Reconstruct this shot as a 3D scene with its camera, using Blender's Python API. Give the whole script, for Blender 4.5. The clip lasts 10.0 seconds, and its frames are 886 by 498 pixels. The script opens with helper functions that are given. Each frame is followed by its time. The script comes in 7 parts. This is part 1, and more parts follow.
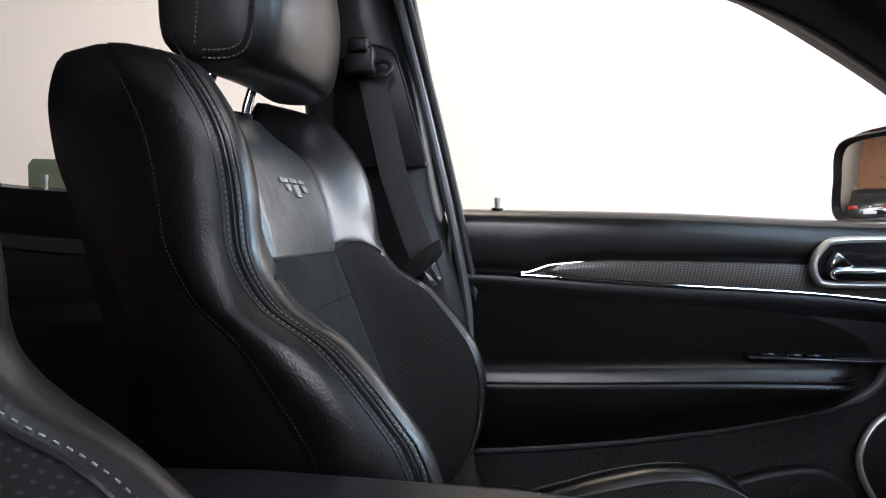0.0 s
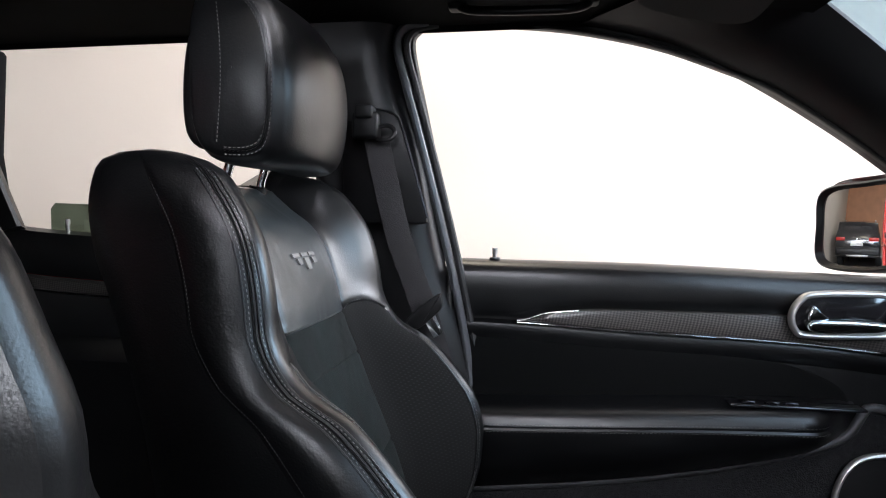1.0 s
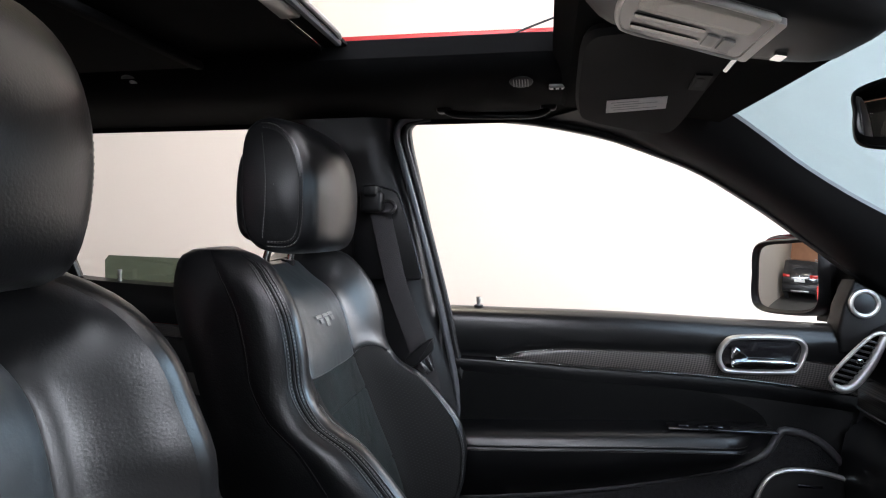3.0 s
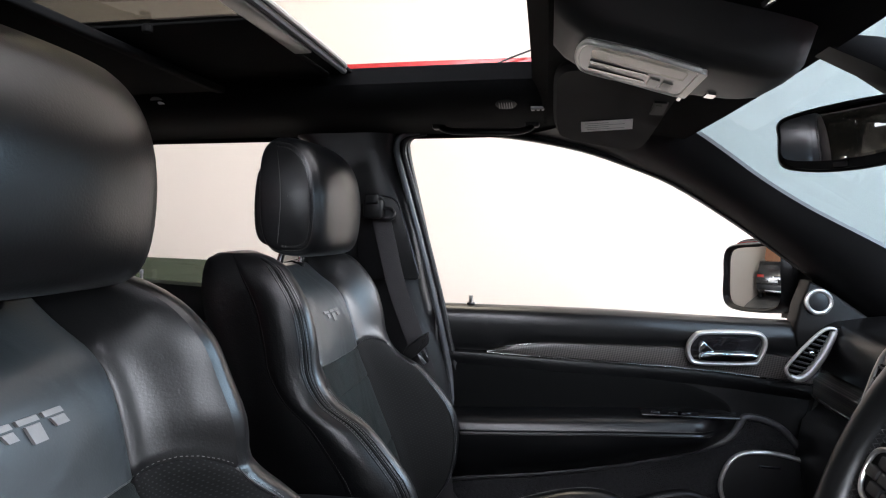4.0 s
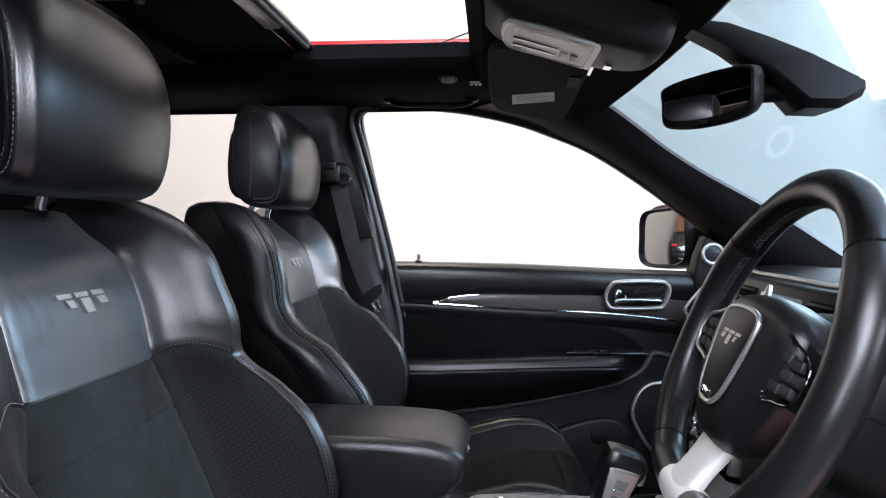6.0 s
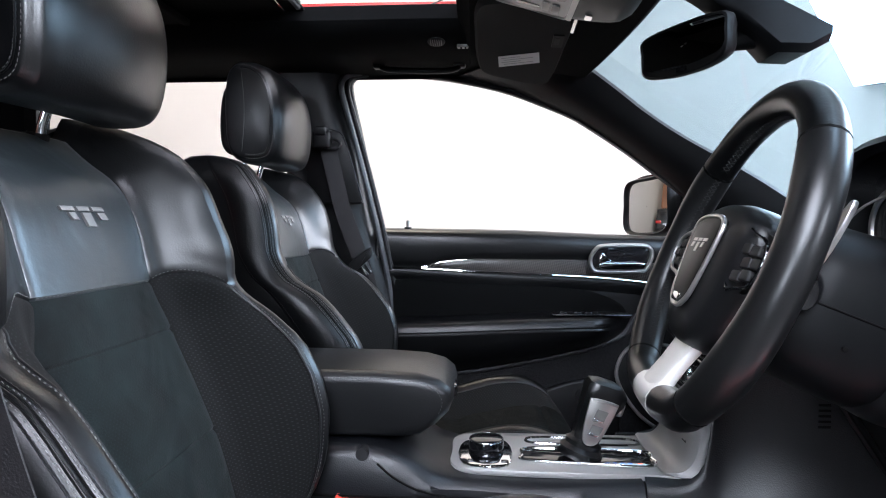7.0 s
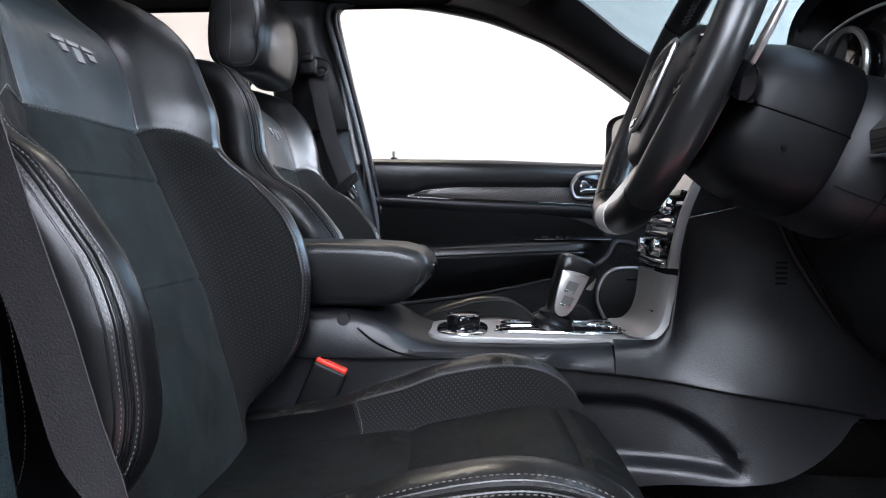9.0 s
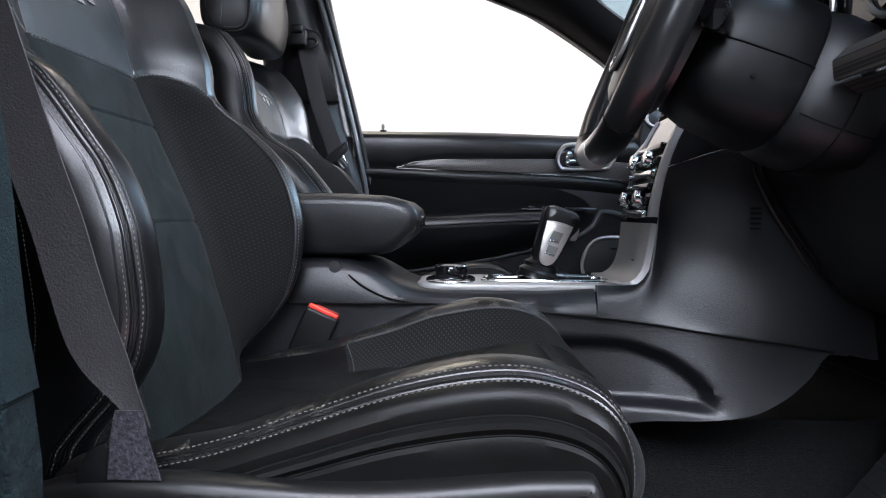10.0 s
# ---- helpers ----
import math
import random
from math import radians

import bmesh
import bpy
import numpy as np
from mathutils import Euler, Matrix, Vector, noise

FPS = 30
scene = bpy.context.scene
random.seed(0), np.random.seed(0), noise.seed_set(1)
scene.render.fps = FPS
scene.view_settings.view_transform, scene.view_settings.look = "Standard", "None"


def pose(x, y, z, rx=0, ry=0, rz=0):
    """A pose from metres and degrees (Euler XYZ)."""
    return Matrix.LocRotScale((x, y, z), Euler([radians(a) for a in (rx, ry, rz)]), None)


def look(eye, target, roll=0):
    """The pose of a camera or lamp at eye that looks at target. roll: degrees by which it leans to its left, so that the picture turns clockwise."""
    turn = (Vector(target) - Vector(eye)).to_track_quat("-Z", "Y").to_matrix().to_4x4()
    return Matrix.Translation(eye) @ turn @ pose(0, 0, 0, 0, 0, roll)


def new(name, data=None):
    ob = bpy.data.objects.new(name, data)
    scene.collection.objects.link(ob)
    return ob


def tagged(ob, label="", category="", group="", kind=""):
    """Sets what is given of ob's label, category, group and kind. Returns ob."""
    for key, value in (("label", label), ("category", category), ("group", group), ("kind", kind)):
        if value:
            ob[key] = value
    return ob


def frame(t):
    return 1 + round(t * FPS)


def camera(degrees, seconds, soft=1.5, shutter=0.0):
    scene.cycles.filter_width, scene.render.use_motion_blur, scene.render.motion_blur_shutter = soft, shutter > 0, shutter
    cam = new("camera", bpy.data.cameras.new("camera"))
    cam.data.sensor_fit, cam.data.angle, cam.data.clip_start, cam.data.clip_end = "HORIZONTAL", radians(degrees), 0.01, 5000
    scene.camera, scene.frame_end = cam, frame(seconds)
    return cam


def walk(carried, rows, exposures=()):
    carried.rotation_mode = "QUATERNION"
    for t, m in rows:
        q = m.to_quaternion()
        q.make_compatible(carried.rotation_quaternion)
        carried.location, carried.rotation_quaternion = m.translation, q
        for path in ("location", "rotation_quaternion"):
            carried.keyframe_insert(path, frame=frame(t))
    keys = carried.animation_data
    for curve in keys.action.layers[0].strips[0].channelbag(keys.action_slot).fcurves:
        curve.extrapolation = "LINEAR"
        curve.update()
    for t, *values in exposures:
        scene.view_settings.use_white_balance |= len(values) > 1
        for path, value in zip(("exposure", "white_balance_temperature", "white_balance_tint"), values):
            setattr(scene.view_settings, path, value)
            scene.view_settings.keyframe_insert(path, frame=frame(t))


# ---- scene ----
cam = camera(71.0, 10.0, 1.1)
PATH = [
    (0, (0.019, -0.381, 1.261), (-0.276, 1.594, 1.162), 0.4),
    (0.5, (0.023, -0.404, 1.309), (-0.277, 1.571, 1.21), 0.5),
    (1, (0.036, -0.444, 1.356), (-0.274, 1.529, 1.26), 0.4),
    (1.5, (0.046, -0.494, 1.385), (-0.263, 1.48, 1.315), 0.1),
    (2, (0.064, -0.556, 1.418), (-0.254, 1.418, 1.356), 0.1),
    (2.5, (0.081, -0.622, 1.442), (-0.241, 1.351, 1.386), 0.1),
    (4, (0.145, -0.825, 1.467), (-0.189, 1.146, 1.41), 0.2),
    (4.5, (0.149, -0.889, 1.47), (-0.145, 1.088, 1.396), 0.1),
    (5, (0.16, -0.942, 1.452), (-0.092, 1.04, 1.377), 0.1),
    (5.5, (0.165, -0.986, 1.423), (-0.038, 1.003, 1.348), 0.1),
    (7, (0.176, -1.059, 1.29), (0.042, 0.934, 1.21), 0.1),
    (7.5, (0.183, -1.072, 1.246), (0.052, 0.922, 1.153), 0.0),
    (8, (0.19, -1.083, 1.196), (0.064, 0.911, 1.099), 0.0),
    (8.5, (0.196, -1.094, 1.148), (0.078, 0.9, 1.046), 0.0),
    (9, (0.207, -1.108, 1.098), (0.091, 0.886, 0.998), 0.1),
    (9.5, (0.208, -1.126, 1.059), (0.112, 0.869, 0.952), 0.0),
    (10, (0.209, -1.145, 1.021), (0.13, 0.85, 0.91), 0.1),
]
walk(cam, [(t, look(eye, target, roll)) for t, eye, target, roll in PATH],
     [(0, 0.0, 6500, 10), (4, 0.0, 6500, 10), (7, 0.10, 6130, 10), (10, 0.10, 6180, 10)])

# ---- light of the studio ----
world = bpy.data.worlds.new("world")
scene.world = world
world.use_nodes = True
world.node_tree.nodes["Background"].inputs[0].default_value = (0.62, 0.7, 0.78, 1)
world.node_tree.nodes["Background"].inputs[1].default_value = 0.05


MIRROR_AIM = Vector((-0.865, -0.502, 0.016)).normalized()


INSIDE_AIM = Vector((-0.885, -0.462, -0.10)).normalized()
DISPLAY_POSE = pose(0.614, 0.015, 1.236, 0, 20, 0)


# ---- materials ----
def rgb(c):
    return (*c, 1) if len(c) == 3 else c


def material(name, colour, rough=0.5, metal=0.0, grain=0.0, grain_scale=400, grain_kind="noise", vary=0.15,
             vary_scale=6, spec=0.5, coat=0.0, holes=0.0, hole_pitch=0.0045, emit=None, power=0.0, sheen=0.0, weave=0.0, deep=0.0005, hole_plane="", folds=0, fold_scale=12, cracks=0.0):
    """A surface with two scales of variation: broad tone and gloss changes, and fine relief."""
    m = bpy.data.materials.new(name)
    m.use_nodes = True
    nt = m.node_tree
    b = nt.nodes["Principled BSDF"]
    b.inputs["Base Color"].default_value = rgb(colour)
    b.inputs["Roughness"].default_value = rough
    b.inputs["Metallic"].default_value = metal
    b.inputs["Specular IOR Level"].default_value = spec
    b.inputs["Coat Weight"].default_value = coat
    b.inputs["Coat Roughness"].default_value = 0.08
    if sheen:
        b.inputs["Sheen Weight"].default_value = sheen
        b.inputs["Sheen Roughness"].default_value = 0.5
    if emit:
        b.inputs["Emission Color"].default_value = rgb(emit)
        b.inputs["Emission Strength"].default_value = power
    geo = nt.nodes.new("ShaderNodeTexCoord")
    src = geo.outputs["Object"]
    if vary:
        n = nt.nodes.new("ShaderNodeTexNoise")
        n.inputs["Scale"].default_value = vary_scale
        n.inputs["Detail"].default_value = 6 if rough > 0.6 else 1
        n.inputs["Roughness"].default_value = 0.65
        nt.links.new(src, n.inputs["Vector"])
        mix = nt.nodes.new("ShaderNodeMix")
        mix.data_type = "RGBA"
        mix.inputs["A"].default_value = rgb([c * (1 - vary) for c in colour])
        mix.inputs["B"].default_value = rgb([min(1, c * (1 + vary)) for c in colour])
        if vary >= 0.5:
            patch = nt.nodes.new("ShaderNodeMapRange")
            patch.inputs["From Min"].default_value, patch.inputs["From Max"].default_value = 0.32, 0.68
            nt.links.new(n.outputs["Fac"], patch.inputs["Value"])
            nt.links.new(patch.outputs["Result"], mix.inputs["Factor"])
        else:
            nt.links.new(n.outputs["Fac"], mix.inputs["Factor"])
        nt.links.new(mix.outputs["Result"], b.inputs["Base Color"])
        ramp = nt.nodes.new("ShaderNodeMapRange")
        ramp.inputs["From Min"].default_value, ramp.inputs["From Max"].default_value = 0.3, 0.7
        ramp.inputs["To Min"].default_value = max(0.02, rough - 0.025)
        ramp.inputs["To Max"].default_value = min(1, rough + 0.025)
        nt.links.new(n.outputs["Fac"], ramp.inputs["Value"])
        nt.links.new(ramp.outputs["Result"], b.inputs["Roughness"])
        base_out = mix.outputs["Result"]
    else:
        base_out = None
    if grain:
        if grain_kind == "voronoi":
            g = nt.nodes.new("ShaderNodeTexVoronoi")
            g.feature = "SMOOTH_F1"
            g.inputs["Scale"].default_value = grain_scale
            out = g.outputs["Distance"]
        else:
            g = nt.nodes.new("ShaderNodeTexNoise")
            g.inputs["Scale"].default_value = grain_scale
            g.inputs["Detail"].default_value = 4
            out = g.outputs["Fac"]
        nt.links.new(src, g.inputs["Vector"])
        bump = nt.nodes.new("ShaderNodeBump")
        bump.inputs["Strength"].default_value = grain
        bump.inputs["Distance"].default_value = deep
        nt.links.new(out, bump.inputs["Height"])
        if folds:
            fold = nt.nodes.new("ShaderNodeTexNoise")
            fold.inputs["Scale"].default_value = fold_scale
            fold.inputs["Detail"].default_value = 2
            fold.inputs["Distortion"].default_value = 0.5
            nt.links.new(src, fold.inputs["Vector"])
            crease = nt.nodes.new("ShaderNodeBump")
            crease.inputs["Strength"].default_value = folds
            crease.inputs["Distance"].default_value = 0.02
            nt.links.new(fold.outputs["Fac"], crease.inputs["Height"])
            nt.links.new(crease.outputs["Normal"], bump.inputs["Normal"])
        nt.links.new(bump.outputs["Normal"], b.inputs["Normal"])
    if holes:
        v = nt.nodes.new("ShaderNodeTexVoronoi")
        v.inputs["Scale"].default_value = 1 / hole_pitch
        v.inputs["Randomness"].default_value = 0.0
        if hole_plane:
            sep, com = nt.nodes.new("ShaderNodeSeparateXYZ"), nt.nodes.new("ShaderNodeCombineXYZ")
            nt.links.new(src, sep.inputs[0])
            for k, ax in enumerate(hole_plane.upper()):
                nt.links.new(sep.outputs[ax], com.inputs[k])
            turn = nt.nodes.new("ShaderNodeMapping")
            turn.inputs["Rotation"].default_value = (0, 0, radians(45))
            nt.links.new(com.outputs[0], turn.inputs["Vector"])
            v.voronoi_dimensions = "2D"
            nt.links.new(turn.outputs[0], v.inputs["Vector"])
        else:
            nt.links.new(src, v.inputs["Vector"])
        step = nt.nodes.new("ShaderNodeMapRange")
        step.inputs["From Min"].default_value, step.inputs["From Max"].default_value = 0.14, 0.24
        nt.links.new(v.outputs["Distance"], step.inputs["Value"])
        dark = nt.nodes.new("ShaderNodeMix")
        dark.data_type = "RGBA"
        dark.inputs["A"].default_value = rgb([c * (1 + holes) for c in colour])
        if base_out:
            nt.links.new(base_out, dark.inputs["B"])
        else:
            dark.inputs["B"].default_value = rgb(colour)
        nt.links.new(step.outputs["Result"], dark.inputs["Factor"])
        nt.links.new(dark.outputs["Result"], b.inputs["Base Color"])
    if cracks:
        # pale crease lines in the grain, gathered in patches
        v = nt.nodes.new("ShaderNodeTexVoronoi")
        v.feature = "DISTANCE_TO_EDGE"
        v.inputs["Scale"].default_value = cracks
        mp = nt.nodes.new("ShaderNodeMapping")
        mp.inputs["Rotation"].default_value = (0, 0, radians(25))
        mp.inputs["Scale"].default_value = (1.0, 0.45, 1.0)
        nt.links.new(src, mp.inputs["Vector"])
        nt.links.new(mp.outputs["Vector"], v.inputs["Vector"])
        thin = nt.nodes.new("ShaderNodeMapRange")
        thin.inputs["From Min"].default_value, thin.inputs["From Max"].default_value = 0.055, 0.0
        nt.links.new(v.outputs["Distance"], thin.inputs["Value"])
        area = nt.nodes.new("ShaderNodeTexNoise")
        area.inputs["Scale"].default_value = 11
        nt.links.new(src, area.inputs["Vector"])
        mask = nt.nodes.new("ShaderNodeMapRange")
        mask.inputs["From Min"].default_value, mask.inputs["From Max"].default_value = 0.44, 0.56
        nt.links.new(area.outputs["Fac"], mask.inputs["Value"])
        both = nt.nodes.new("ShaderNodeMath")
        both.operation = "MULTIPLY"
        nt.links.new(thin.outputs["Result"], both.inputs[0])
        nt.links.new(mask.outputs["Result"], both.inputs[1])
        line = nt.nodes.new("ShaderNodeMix")
        line.data_type = "RGBA"
        line.inputs["B"].default_value = (0.055, 0.050, 0.040, 1)
        nt.links.new(base_out, line.inputs["A"])
        nt.links.new(both.outputs[0], line.inputs["Factor"])
        nt.links.new(line.outputs["Result"], b.inputs["Base Color"])
    if weave:
        # twill: two diagonal wave sets give the checks of the weave
        w = nt.nodes.new("ShaderNodeTexChecker")
        mp = nt.nodes.new("ShaderNodeMapping")
        mp.inputs["Rotation"].default_value = (0, radians(35), 0)
        mp.inputs["Scale"].default_value = (1, 0.001, 1.4)
        w.inputs["Scale"].default_value = 1 / weave
        w.inputs["Color1"].default_value = rgb([c * 0.3 for c in colour])
        w.inputs["Color2"].default_value = rgb([min(1, c * 3.0) for c in colour])
        nt.links.new(src, mp.inputs["Vector"])
        nt.links.new(mp.outputs["Vector"], w.inputs["Vector"])
        nt.links.new(w.outputs["Color"], b.inputs["Base Color"])
    return m


def glass(name, tint, gloss=0.06, rough=0.0):
    m = bpy.data.materials.new(name)
    m.use_nodes = True
    nt = m.node_tree
    nt.nodes.clear()
    o = nt.nodes.new("ShaderNodeOutputMaterial")
    t = nt.nodes.new("ShaderNodeBsdfTransparent")
    t.inputs[0].default_value = rgb(tint)
    g = nt.nodes.new("ShaderNodeBsdfGlossy")
    g.inputs["Roughness"].default_value = rough
    x = nt.nodes.new("ShaderNodeMixShader")
    x.inputs[0].default_value = gloss
    nt.links.new(t.outputs[0], x.inputs[1])
    nt.links.new(g.outputs[0], x.inputs[2])
    nt.links.new(x.outputs[0], o.inputs[0])
    return m


LEATHER = material("black_leather", (0.0030, 0.0032, 0.0036), 0.315, spec=0.50, vary=0.25, vary_scale=14, grain=0.34, grain_scale=420, deep=0.0006, folds=0.014, fold_scale=14)
LEATHER_WORN = material("worn_black_leather", (0.0048, 0.0048, 0.0047), 0.30, spec=0.62, vary=0.3, vary_scale=20, grain=0.30, grain_scale=90, deep=0.002, cracks=60)
# Sheen cut well below the seat leather's so that cushion sides stay dark.
LEATHER_SIDE = material("dull_side_leather", (0.0034, 0.0033, 0.0032), 0.45, spec=0.08, vary=0.35, vary_scale=14, grain=0.34, grain_scale=380, deep=0.0006, folds=0.04, fold_scale=18)
ROLL_LEATHER = material("seat_side_leather", (0.0024, 0.0025, 0.0028), 0.32, spec=0.36, vary=0.25, vary_scale=14, grain=0.5, grain_scale=420, deep=0.0007, folds=0.04, fold_scale=24)
CUSHION_ROLL = material("cushion_border_leather", (0.0040, 0.0039, 0.0037), 0.36, spec=0.13, vary=0.3, vary_scale=14, grain=0.3, grain_scale=400, deep=0.0006, folds=0.03, fold_scale=16)
LEATHER_SMOOTH = material("smooth_grey_leather", (0.018, 0.0222, 0.0245), 0.33, spec=0.56, vary=0.3, vary_scale=12, grain=0.28, grain_scale=330, deep=0.0006, folds=0.14, fold_scale=15)
SUEDE = material("black_suede", (0.0046, 0.0074, 0.0076), 0.88, vary=0.75, vary_scale=13, spec=0.15, sheen=0.025, grain=0.7, grain_scale=420, deep=0.0012, folds=0.6, fold_scale=10)
SUEDE_PERF = material("fine_perforated_suede", (0.0046, 0.0074, 0.0076), 0.90, vary=0.75, vary_scale=13, spec=0.13, sheen=0.025, holes=0.7, hole_plane="yz", grain=0.7, grain_scale=420, deep=0.0012, folds=0.6, fold_scale=10)
# Worn cushion suede, darker than the backrest's: shade put into the colour.
SUEDE_SHADED = material("worn_shaded_suede", (0.0024, 0.0032, 0.0034), 0.62, vary=0.6, vary_scale=16, spec=0.18, grain=0.6, grain_scale=420, deep=0.0010, folds=0.5, fold_scale=12)
PERFORATED = material("perforated_suede", (0.0020, 0.0021, 0.0022), 0.85, vary=0.25, spec=0.2, holes=5.0, hole_pitch=0.0042, hole_plane="yz", sheen=0.01)
PERFORATED_SEAT = material("perforated_seat_suede", (0.0028, 0.0030, 0.0031), 0.85, vary=0.25, spec=0.2, holes=7.0, hole_pitch=0.0050, hole_plane="xy", sheen=0.02)
ARM_LEATHER = material("armrest_vinyl", (0.0075, 0.0078, 0.0086), 0.33, spec=0.60, vary=0.2, vary_scale=14, grain=0.5, grain_scale=420, deep=0.0008)
STITCH = material("grey_thread", (0.13, 0.13, 0.125), 0.7, vary=0.2, vary_scale=90)
STITCH_DIM = material("dull_thread", (0.085, 0.083, 0.078), 0.7, vary=0.2, vary_scale=90)
STITCH_DARK = material("dark_thread", (0.035, 0.035, 0.035), 0.7, vary=0.2, vary_scale=90)
SEAM = material("seam_gap", (0.004, 0.004, 0.004), 0.9, vary=0, spec=0.1)
PLASTIC = material("grained_black_plastic", (0.0056, 0.0060, 0.0074), 0.34, spec=0.46, grain=0.6, grain_scale=650, grain_kind="voronoi", deep=0.0005, vary=0.15, vary_scale=9)
# Dark plastic made lighter: the soft light on the ridge put into colour.
RIDGE = material("lit_ridge_plastic", (0.030, 0.030, 0.032), 0.45, vary=0.15, vary_scale=9)
SUEDE_DOOR = material("black_door_suede", (0.0016, 0.0018, 0.0019), 0.92, vary=0.4, vary_scale=17, spec=0.1)
SHROUD = material("dull_black_plastic", (0.0034, 0.0038, 0.0044), 0.46, spec=0.2, vary=0.2, vary_scale=12)
PLASTIC_FINE = material("fine_black_plastic", (0.0036, 0.0037, 0.0040), 0.46, spec=0.26, grain=0.3, grain_scale=500, deep=0.0003, vary=0.2, vary_scale=12)
GLOSS_BLACK = material("gloss_black_plastic", (0.006, 0.006, 0.007), 0.08, vary=0.1, vary_scale=30, coat=0.4)
RUBBER = material("black_rubber", (0.012, 0.012, 0.013), 0.6, grain=0.1, grain_scale=300, vary=0.2)
SEAL_GREY = material("grey_door_seal", (0.065, 0.068, 0.074), 0.34, grain=0.1, grain_scale=300, vary=0.2, vary_scale=10)
HEADLINER = material("black_headliner_cloth", (0.0035, 0.0036, 0.0038), 0.95, grain=0.5, grain_scale=1000, vary=0.25, vary_scale=8, spec=0.1)
CARPET = material("black_carpet", (0.0085, 0.0085, 0.0088), 1.0, grain=1.0, grain_scale=420, deep=0.004, vary=0.85, vary_scale=230, spec=0.1, sheen=0.03)
DOOR_FELT = material("door_felt", (0.011, 0.011, 0.0117), 1.0, grain=1.0, grain_scale=420, deep=0.003, vary=0.7, vary_scale=160, spec=0.1, sheen=0.03)
HUB = material("satin_hub_plastic", (0.0075, 0.0077, 0.0085), 0.34, spec=0.5, grain=0.25, grain_scale=600, deep=0.0003, vary=0.2, vary_scale=12)
PILLAR = material("pillar_plastic", (0.0075, 0.0077, 0.0085), 0.42, spec=0.5, grain=0.4, grain_scale=600, deep=0.0004, vary=0.2, vary_scale=12)
SEAT_BASE = material("satin_black_plastic", (0.005, 0.005, 0.005), 0.38, spec=0.42, grain=0.15, grain_scale=500, deep=0.0003, vary=0.2, vary_scale=12)
HOUSING = material("charcoal_plastic", (0.015, 0.0148, 0.0145), 0.48, spec=0.4, grain=0.2, grain_scale=600, deep=0.0003, vary=0.15, vary_scale=12)
DASH_DARK = material("dull_knee_plastic", (0.0055, 0.0060, 0.0070), 0.46, spec=0.32, grain=0.3, grain_scale=600, deep=0.0005, vary=0.2, vary_scale=12)
NETTING = material("grey_woven_sleeve", (0.022, 0.021, 0.026), 0.9, grain=0.8, grain_scale=300, deep=0.002, vary=0.8, vary_scale=260, spec=0.2)
CARPET_TEAL = material("dark_carpet_trim", (0.009, 0.0155, 0.018), 1.0, grain=1.0, grain_scale=500, deep=0.002, vary=0.4, vary_scale=50, spec=0.1, sheen=0.0)
FELT_TEAL = material("nubbed_felt_trim", (0.008, 0.0135, 0.0155), 1.0, grain=1.0, grain_scale=150, deep=0.006, vary=0.6, vary_scale=120, spec=0.1)
SILVER = material("satin_silver", (0.50, 0.49, 0.47), 0.34, 0.85, grain=0.05, grain_scale=900, vary=0.08, vary_scale=20)
SILVER_PAINT = material("silver_painted_plastic", (0.34, 0.335, 0.325), 0.42, 0.35, grain=0.05, grain_scale=900, vary=0.08, vary_scale=20)
CHROME = material("chrome", (0.78, 0.79, 0.80), 0.08, 1.0, vary=0.04, vary_scale=30)
CARBON = material("carbon_fibre", (0.022, 0.020, 0.0185), 0.30, vary=0, coat=0.35, weave=0.0042)
BELT = material("belt_webbing", (0.020, 0.0185, 0.020), 0.70, grain=0.6, grain_scale=520, deep=0.0012, vary=0.3, vary_scale=70, spec=0.4)
RED_BUTTON = material("red_plastic", (0.62, 0.035, 0.018), 0.35, grain=0.1, grain_scale=500, vary=0.15, vary_scale=40)
RED_PAINT = material("red_car_paint", (0.34, 0.012, 0.010), 0.22, 0.2, vary=0.1, vary_scale=4, coat=1.0)
PAPER = material("white_label", (0.86, 0.85, 0.82), 0.6, vary=0.06, vary_scale=60)
INK = material("grey_print", (0.42, 0.42, 0.41), 0.7, vary=0.1)
WALL_WHITE = material("white_studio_wall", (0.56, 0.505, 0.435), 0.85, grain=0.12, grain_scale=40, vary=0.035, vary_scale=0.9, deep=0.003)
# Unseen near wall, coloured dark so that reflections of that side stay dark.
DARK_SURROUND = material("dark_surround", (0.045, 0.045, 0.047), 0.95, grain=0.3, grain_scale=60, deep=0.002, vary=0.3, vary_scale=1.5, spec=0.2)
WALL_WOOD = material("orange_brown_board", (0.42, 0.19, 0.09), 0.6, grain=0.2, grain_scale=30, vary=0.2, vary_scale=2.5, deep=0.003)
FLOOR_GREY = material("grey_workshop_floor", (0.09, 0.089, 0.086), 0.35, grain=0.15, grain_scale=30, vary=0.15, vary_scale=1.5, deep=0.003)
CEIL_WHITE = material("pale_ceiling", (0.74, 0.72, 0.70), 0.85, grain=0.1, grain_scale=20, vary=0.05, vary_scale=1.2, deep=0.003)
MIRROR = material("mirror_glass", (0.86, 0.88, 0.89), 0.01, 1.0, vary=0)
GLASS = glass("windscreen_glass", (0.55, 0.645, 0.70))
GLASS_GREEN = glass("green_tinted_glass", (0.36, 0.41, 0.36))
GLASS_DARK = glass("dark_roof_glass", (0.42, 0.41, 0.38))
GLASS_LENS = glass("clear_lamp_window", (0.85, 0.85, 0.83), 0.12, 0.05)
CAR_BLACK = material("black_car_paint", (0.012, 0.012, 0.013), 0.15, vary=0.1, vary_scale=3, coat=1.0)
